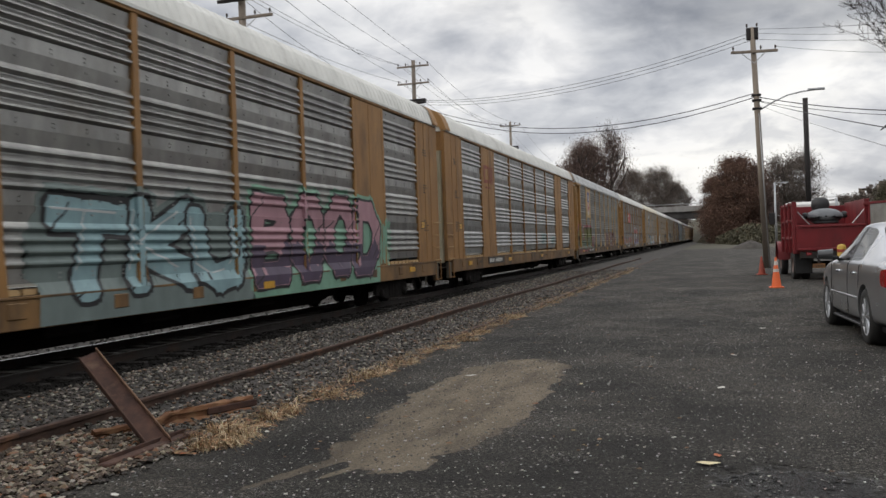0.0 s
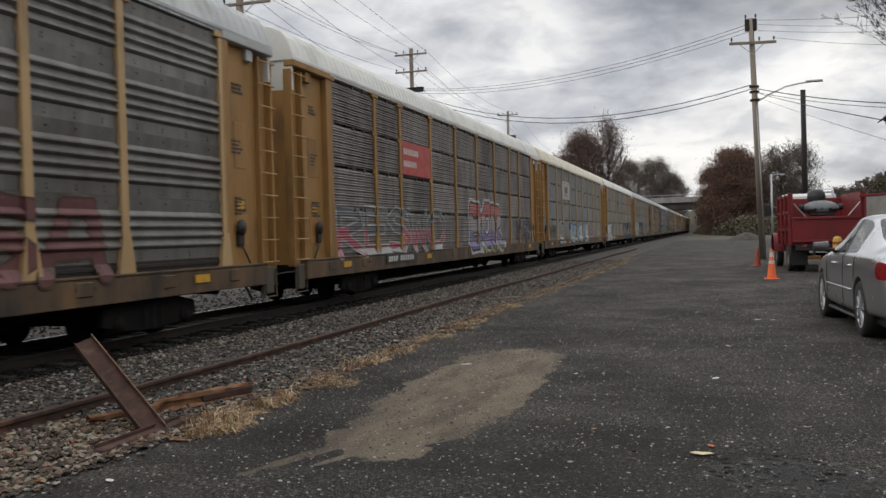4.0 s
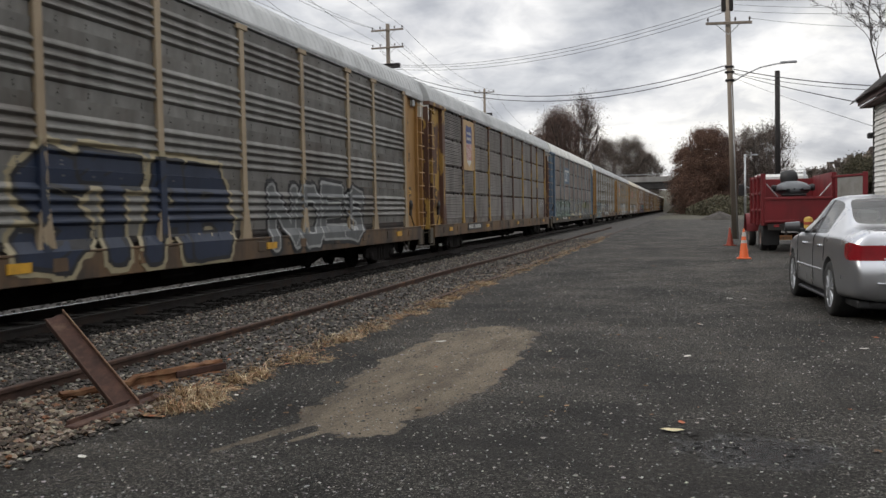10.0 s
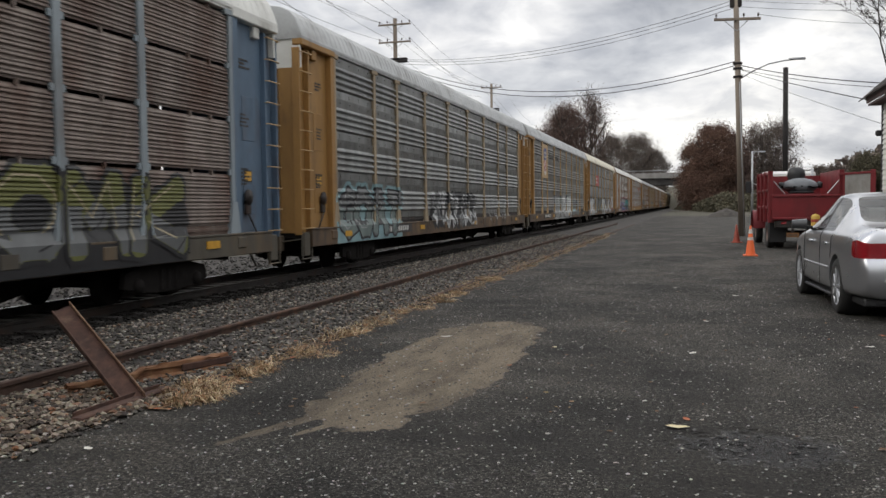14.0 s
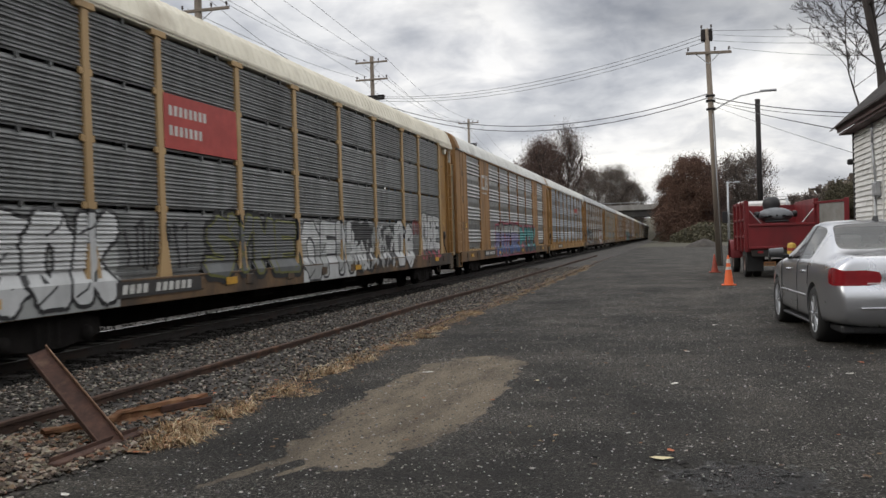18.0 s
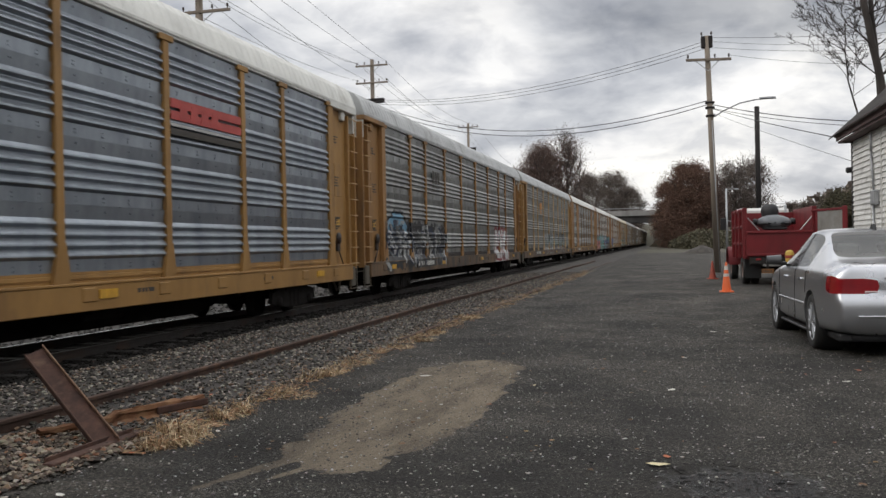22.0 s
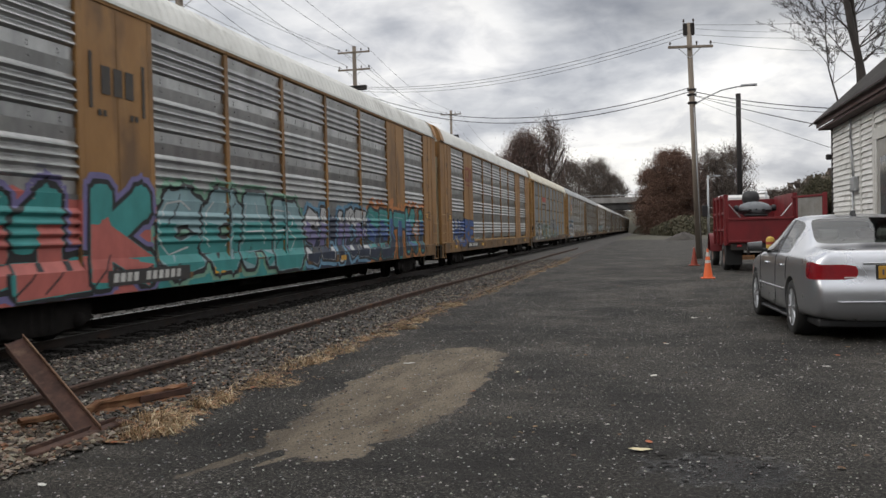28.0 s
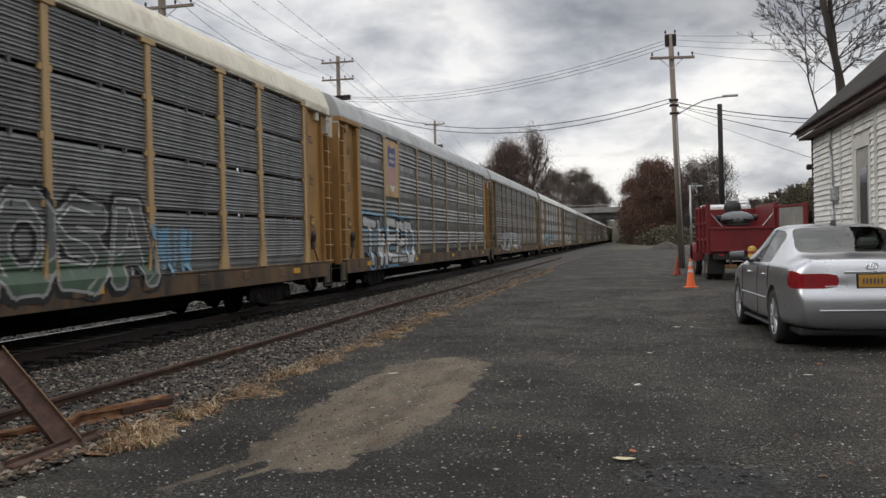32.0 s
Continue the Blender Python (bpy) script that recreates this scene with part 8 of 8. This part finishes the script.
for k in range(50):
    part("guard_post", once("guard_post", lambda bm: block(bm, -0.06, 0.06, -0.25, -0.15, 10.5, 11.3)), ZINC, over, at=(-58 + k * 3.0, 0, 0))
part("guard_rail", block(bmesh.new(), -60, 90, -0.25, -0.18, 11.1, 11.25), ZINC, over)
bank = bmesh.new()
prism(bank, [(-5.0, 0), (60, 0), (60, 8.4), (6, 8.4)], "y", 255.5, 266)
tagged(part("embankment", bank, SCRUB), "brown scrubby bank of the overpass", "bank", kind="structure")
bank = bmesh.new()
prism(bank, [(-24.5, 0), (-34, 8.4), (-80, 8.4), (-80, 0)], "y", 253.5, 270)
tagged(part("embankment", bank, SCRUB), "brown scrubby bank of the overpass", "bank", kind="structure")


# ---------------------------------------------------------------- trees
BARK = surface("grey_bark", (0.058, 0.048, 0.042), (0.034, 0.029, 0.026), 0.95, 0, 4, 30, 0.7, 0.01, 0.3)
BARK_FAR = surface("far_bark", (0.075, 0.06, 0.052), (0.05, 0.04, 0.036), 0.95, 0, 2, 10, 0.5)


def foliage(name, dark, mid, light):
    m = stone_material(name, dark, mid, light, mid)
    return m


RUSSET = foliage("russet_leaves", (0.085, 0.050, 0.038), (0.165, 0.090, 0.062), (0.23, 0.132, 0.088))
MAUVE = foliage("purple_brown_leaves", (0.085, 0.055, 0.048), (0.16, 0.105, 0.088), (0.23, 0.155, 0.125))
DULL = foliage("dull_brown_leaves", (0.085, 0.068, 0.060), (0.16, 0.128, 0.108), (0.22, 0.18, 0.145))
GREENISH = foliage("dull_green_leaves", (0.050, 0.046, 0.028), (0.095, 0.086, 0.050), (0.14, 0.124, 0.072))


def branch(bm, p, way, length, r, depth, rng, tips, spread=0.55, segs=3, up=0.12):
    q, w = p.copy(), way.copy()
    for k in range(segs):
        n = q + w * (length / segs)
        rod(bm, q, n, r * (1 - 0.3 * k / segs), r * (1 - 0.3 * (k + 1) / segs), 5 if depth < 3 else 3, cap=False)
        q = n
        w = (w + Vector((rng.uniform(-1, 1), rng.uniform(-1, 1), rng.uniform(-0.6, 1) + up)) * 0.16).normalized()
        if depth < 5 and k > 0 and rng.random() < 0.6:
            side = (w + Vector((rng.uniform(-1, 1), rng.uniform(-1, 1), rng.uniform(-0.2, 0.8))) * spread * 1.5).normalized()
            if depth >= 4:
                tips.append(q.copy())
            else:
                branch(bm, q, side, length * rng.uniform(0.45, 0.7), r * 0.5, depth + 1, rng, tips, spread, segs, up)
    if depth >= 4:
        tips.append(q.copy())
        return
    for _ in range(2 if rng.random() < 0.8 else 3):
        side = (w + Vector((rng.uniform(-1, 1), rng.uniform(-1, 1), rng.uniform(-0.3, 0.7))) * spread).normalized()
        branch(bm, q, side, length * rng.uniform(0.6, 0.82), r * 0.66, depth + 1, rng, tips, spread, segs, up)


def stem_of(bm, twigs, foot, ways, r, height, rng, limbs_from):
    """A tall stem that leans as its ways say, with long rising limbs that fork down to fine twigs."""
    p, z, step = Vector(foot), 0.0, 0.55
    while z < height:
        f = z / height
        at = min(len(ways) - 1, int(f * len(ways)))
        w = (Vector((ways[at], 0, 1)) + Vector((rng.uniform(-1, 1), rng.uniform(-1, 1), 0)) * 0.05).normalized()
        n = p + w * step
        rod(bm, p, n, r * (1 - 0.8 * f), r * (1 - 0.8 * min(1, (z + step) / height)), 8, cap=False)
        if z > limbs_from:
            for _ in range(rng.choice((2, 2, 3))):
                a = rng.uniform(0, math.tau)
                side = Vector((math.cos(a), math.sin(a), rng.uniform(0.35, 1.3))).normalized()
                limb(bm, twigs, n, side, rng.uniform(1.2, 3.4) * (1.0 - 0.35 * f), max(0.014, r * 0.20 * (1 - 0.6 * f)), rng, 0)
        p, z = n, z + step


def limb(bm, twigs, p, w, length, r, rng, depth):
    q, count = p, (6, 5, 4, 3)[depth]
    for k in range(count):
        n = q + w * length / count
        thin = 1 - 0.75 * k / count
        rod(bm if depth < 1 else twigs, q, n, max(0.006, r * thin), max(0.005, r * (thin - 0.75 / count)), (5, 4, 3, 3)[depth], cap=False)
        q = n
        w = (w + Vector((rng.uniform(-1, 1), rng.uniform(-1, 1), rng.uniform(-0.7, 1.0))) * 0.20).normalized()
        if depth < 3 and k > 0:
            for _ in range(3 if depth == 2 else 1):
                side = (w + Vector((rng.uniform(-1, 1), rng.uniform(-1, 1), rng.uniform(-0.7, 0.7))) * 0.75).normalized()
                limb(bm, twigs, q, side, length * rng.uniform(0.30, 0.52), r * 0.55, rng, depth + 1)


bare = thing("bare_tree", "tall bare two-stemmed tree behind the house", "tree", "trees", at=(7.28, 33.0, 0))
rng = random.Random(22)
for foot, ways, r, height, start in (((-0.04, 0, 0), (0, 0, 0, -0.19, -0.19, -0.18, -0.10, -0.02), 0.20, 17.0, 6.4), ((0.17, 0.25, 0), (0.0, 0.0, 0.0, -0.07, -0.06, 0.04, 0.08, 0.08), 0.165, 16.0, 6.6), ((-0.72, 0.5, 0), (0.02, 0.0, 0.0, 0.0, -0.1, -0.28, -0.1, 0.05), 0.075, 9.0, 6.0)):
    wood, fine = bmesh.new(), bmesh.new()
    stem_of(wood, fine, foot, ways, r, height, rng, start)
    part("trunk", wood, BARK, bare, "grey-brown bare stem and limbs")
    part("twig_spray", fine, BARK, bare)["kind"] = "stuff"


def crown_tree(x, y, h, w, leaf, seed, count, label, bare=0.0, low=0.2, size=0.15):
    """A far tree: trunk and limbs, and a crown of many small uneven leaf sprays in clumps with gaps between."""
    t = thing("tree", label, "tree", "far trees", at=(x, y, 0))
    rng = random.Random(seed)
    bm, tips = bmesh.new(), []
    branch(bm, Vector((0, 0, 0)), Vector((rng.uniform(-0.05, 0.05), 0, 1)), h * 0.34, h * 0.022, 1, rng, tips, 0.55, 3)
    part("trunk", bm, BARK_FAR, t)
    clumps = []
    for _ in range(140):
        a, u = rng.uniform(0, math.tau), rng.uniform(low, 1.0)
        v = (u - low) / (1 - low)
        reach = w * (0.35 + 0.65 * math.sin(math.pi * min(1.0, 0.18 + v * 0.80)) ** 0.8) * math.sqrt(rng.random())
        clumps.append((reach * math.cos(a), reach * math.sin(a), u * h * rng.uniform(0.93, 1.0), rng.uniform(0.06, 0.13) * h))
    g = np.random.default_rng(seed)
    c, total = np.array(clumps), int(count * 12)
    own = c[g.integers(0, len(c), total)]
    mid = own[:, :3] + g.normal(0, 1, (total, 3)) * own[:, 3:4] * (0.55, 0.55, 0.5)
    mid[:, 2] = np.maximum(mid[:, 2], 0.15)
    a = g.normal(0, 1, (total, 3))
    a /= np.linalg.norm(a, axis=1, keepdims=True)
    b = np.cross(a, g.normal(0, 1, (total, 3)))
    b /= np.linalg.norm(b, axis=1, keepdims=True) + 1e-6
    a, b = a * size * g.uniform(0.4, 1.3, (total, 1)), b * size * g.uniform(0.3, 0.9, (total, 1))
    pts = np.stack([mid - a, mid + b, mid + a, mid - b], 1).reshape(-1, 3)
    me = bpy.data.meshes.new("crown")
    me.from_pydata(pts.tolist(), [], np.arange(total * 4).reshape(-1, 4).tolist())
    me.materials.append(None)
    part("crown", me, leaf, t, "crown of fine late-autumn foliage")
    bm = bmesh.new()
    for _ in range(int(120 + 420 * bare)):
        cx, cy, cz, r = clumps[rng.randrange(len(clumps))]
        p = Vector((cx, cy, cz))
        q = p + Vector((rng.gauss(0, 0.35), rng.gauss(0, 0.35), rng.uniform(0.3, 1.0))) * r * (0.9 + bare * 0.5)
        rod(bm, p, q, 0.03, 0.010, 3, cap=False)
        for _ in range(3):
            n = p.lerp(q, rng.uniform(0.3, 0.9))
            rod(bm, n, n + Vector((rng.gauss(0, 0.3), rng.gauss(0, 0.3), rng.uniform(0.0, 0.6))) * r * 0.7, 0.016, 0.006, 3, cap=False)
    part("twig_spray", bm, BARK_FAR, t)["kind"] = "stuff"


crown_tree(-29.5, 215, 25.5, 5.6, MAUVE, 31, 5200, "tall brown late-autumn tree beyond the train", 0.2)
crown_tree(-23.5, 218, 28.5, 3.2, MAUVE, 32, 1300, "thin half-bare tree beyond the train", 1.4)
crown_tree(-35.5, 235, 23, 6.0, MAUVE, 33, 3000, "brown late-autumn tree beyond the train")
crown_tree(-16.5, 282, 23.4, 6.0, DULL, 34, 3600, "grey-brown tree beyond the overpass", 0.6)
crown_tree(-24.0, 290, 24.4, 7.0, DULL, 35, 3600, "grey-brown tree beyond the overpass", 0.6)
crown_tree(-11.8, 300, 20.0, 4.2, DULL, 36, 3000, "low grey-brown tree beyond the overpass", 0.8)
crown_tree(4.6, 200, 18.2, 5.4, RUSSET, 37, 7000, "russet-leaved tree on the bank by the tracks", 0.0, 0.02)
crown_tree(0.6, 208, 15.0, 3.4, RUSSET, 38, 2600, "small russet tree on the bank by the tracks", 0.5, 0.05)
crown_tree(9.5, 204, 17.0, 4.0, MAUVE, 39, 3400, "russet-brown tree on the bank by the tracks", 0.5, 0.03)
crown_tree(15.0, 212, 18.5, 4.5, DULL, 40, 2000, "half-bare brown tree behind the truck", 1.3, 0.1)
crown_tree(20.0, 218, 20.5, 4.5, DULL, 41, 1700, "half-bare brown tree behind the truck", 1.5, 0.1)
crown_tree(28.0, 150, 9.0, 5.0, GREENISH, 42, 3000, "low dull-green scrub tree behind the truck", 0.2, 0.02)
crown_tree(36.0, 150, 9.5, 6.0, GREENISH, 43, 3000, "low dull-green scrub tree behind the house", 0.2, 0.02)
crown_tree(22.0, 158, 7.5, 4.0, DULL, 44, 2000, "low brown scrub tree behind the truck", 0.6, 0.02)
crown_tree(45.0, 170, 11.0, 7.0, GREENISH, 45, 2600, "dull-green tree behind the house", 0.2, 0.02)


def bushes(name, place, count, label, leaf, seed, size=0.25):
    rng = random.Random(seed)
    verts, faces = [], []
    for _ in range(count):
        p, r = place(rng)
        n = Vector((rng.uniform(-1, 1), rng.uniform(-1, 1), rng.uniform(0, 1))).normalized()
        a = n.orthogonal().normalized() * size * rng.uniform(0.5, 1.4)
        b = n.cross(a).normalized() * size * rng.uniform(0.4, 1.1)
        k = len(verts)
        verts += [tuple(p - a), tuple(p + b), tuple(p + a), tuple(p - b)]
        faces += [(k, k + 1, k + 2), (k, k + 2, k + 3)]
    me = bpy.data.meshes.new(name)
    me.from_pydata(verts, [], faces)
    me.materials.append(None)
    tagged(part(name, me, leaf), label, "bushes", kind="stuff")


def low_scrub(rng):
    x, y = rng.uniform(0.0, 22), rng.uniform(165, 200)
    x = max(x, 0.2 + (200 - y) * 0.10)
    return Vector((x, y, rng.random() ** 1.6 * 3.8 * min(1, 0.35 + x / 9))), 1


def far_wood(rng):
    x, y = rng.uniform(-130, 150), rng.uniform(300, 330)
    x = x - 14 if -16 < x < -8 else x + 6 if -8 <= x < -4 else x
    top = 9 + 4 * math.sin(x * 0.11) + 3 * math.sin(x * 0.31 + 1)
    return Vector((x, y, top * rng.random() ** 0.7)), 1


# added woods, mostly out of view, to darken what the train's side reflects
def side_wood(rng):
    x, y = rng.uniform(34, 60), rng.uniform(-80, 235)
    return Vector((x, y, 12 * rng.random() ** 0.8)), 1


# added woods behind the camera, unseen, to darken low reflections
def back_wood(rng):
    x, y = rng.uniform(-60, 60), rng.uniform(-90, -70)
    return Vector((x, y, 12 * rng.random() ** 0.8)), 1


def bank_scrub(rng):
    x, y = rng.uniform(8, 60), rng.uniform(246, 253)
    return Vector((x, y, 7.5 * rng.random())), 1


bushes("low_scrub", low_scrub, 9000, "tangled dull scrub beside the tracks", GREENISH, 51)
bushes("far_woods", far_wood, 14000, "far bare woods along the skyline", DULL, 52, 0.9)
bushes("side_woods", side_wood, 30000, "dark late-autumn woods along the yard's far side", DULL, 54, 0.8)
bushes("back_woods", back_wood, 9000, "added unseen woods behind the camera that darken reflections", DULL, 55, 0.8)
bushes("bank_scrub", bank_scrub, 5000, "brown scrub on the overpass bank", DULL, 53, 0.45)
mound = bmesh.new()
loft(mound, [[(r * math.cos(a) * 3.2, r * math.sin(a) * 2.2, 1.35 * (1 - r) ** 0.8 + 0.1 * math.sin(3 * a) * (1 - r)) for a in [k * math.tau / 20 for k in range(20)]] for r in (1.0, 0.8, 0.6, 0.4, 0.2, 0.02)], close=True)
hill = part("gravel_mound", mound, BED, at=(4.2, 112, 0))
hill.scale = (0.75, 0.75, 0.75)
tagged(hill, "low heap of grey gravel at the yard's end", "gravel heap")

for lo, hi in ((-420, -20), (-7, 430)):
    ridge = bmesh.new()
    loft(ridge, [[(x, y, z * (0.75 + 0.25 * math.sin(x * 0.013 + 1)) + 0.8 * math.sin(x * 0.06)) for x in range(lo, hi, 15)] for y, z in ((310, 0), (335, 7.5), (380, 10.5), (450, 11.5), (520, 0))])
    tagged(part("far_ridge", ridge, SCRUB), "low wooded ridge on the skyline", "hill", kind="structure")
# added backdrop, sized from the camera's view to hide sky under the overpass
hill = bmesh.new()
loft(hill, [[(x, y, z * (0.9 + 0.1 * math.sin(x * 0.02))) for x in range(-400, 401, 20)] for y, z in ((1255, 0), (1300, 26), (1380, 34), (1480, 0))])
tagged(part("far_hill", hill, SCRUB), "added backdrop hill closing the sky gap under the overpass", "hill", kind="structure")


# ---------------------------------------------------------------- what moves
# how far each car runs ahead of an even spacing, fitted to the camera's view
SPACING_FIT = (-0.15, -0.10, 0.02, 0.03, 0.04, 0.06, 0.08, -0.05, -0.14, 0.12, 0.0, -0.42, -0.54, -0.62, -0.85, -0.98, -1.12, -1.28, -1.30, -1.18)


def motions():
    """The train runs by at an even speed, towards the camera's left."""
    for k, car in enumerate(train):
        middle = GAP_AT_START - PITCH / 2 + PITCH * k + SPACING_FIT[min(k, len(SPACING_FIT) - 1)]
        walk(car, [(t, pose(SIDE, middle - SPEED * t, 0)) for t in range(0, 33, 4)])


motions()
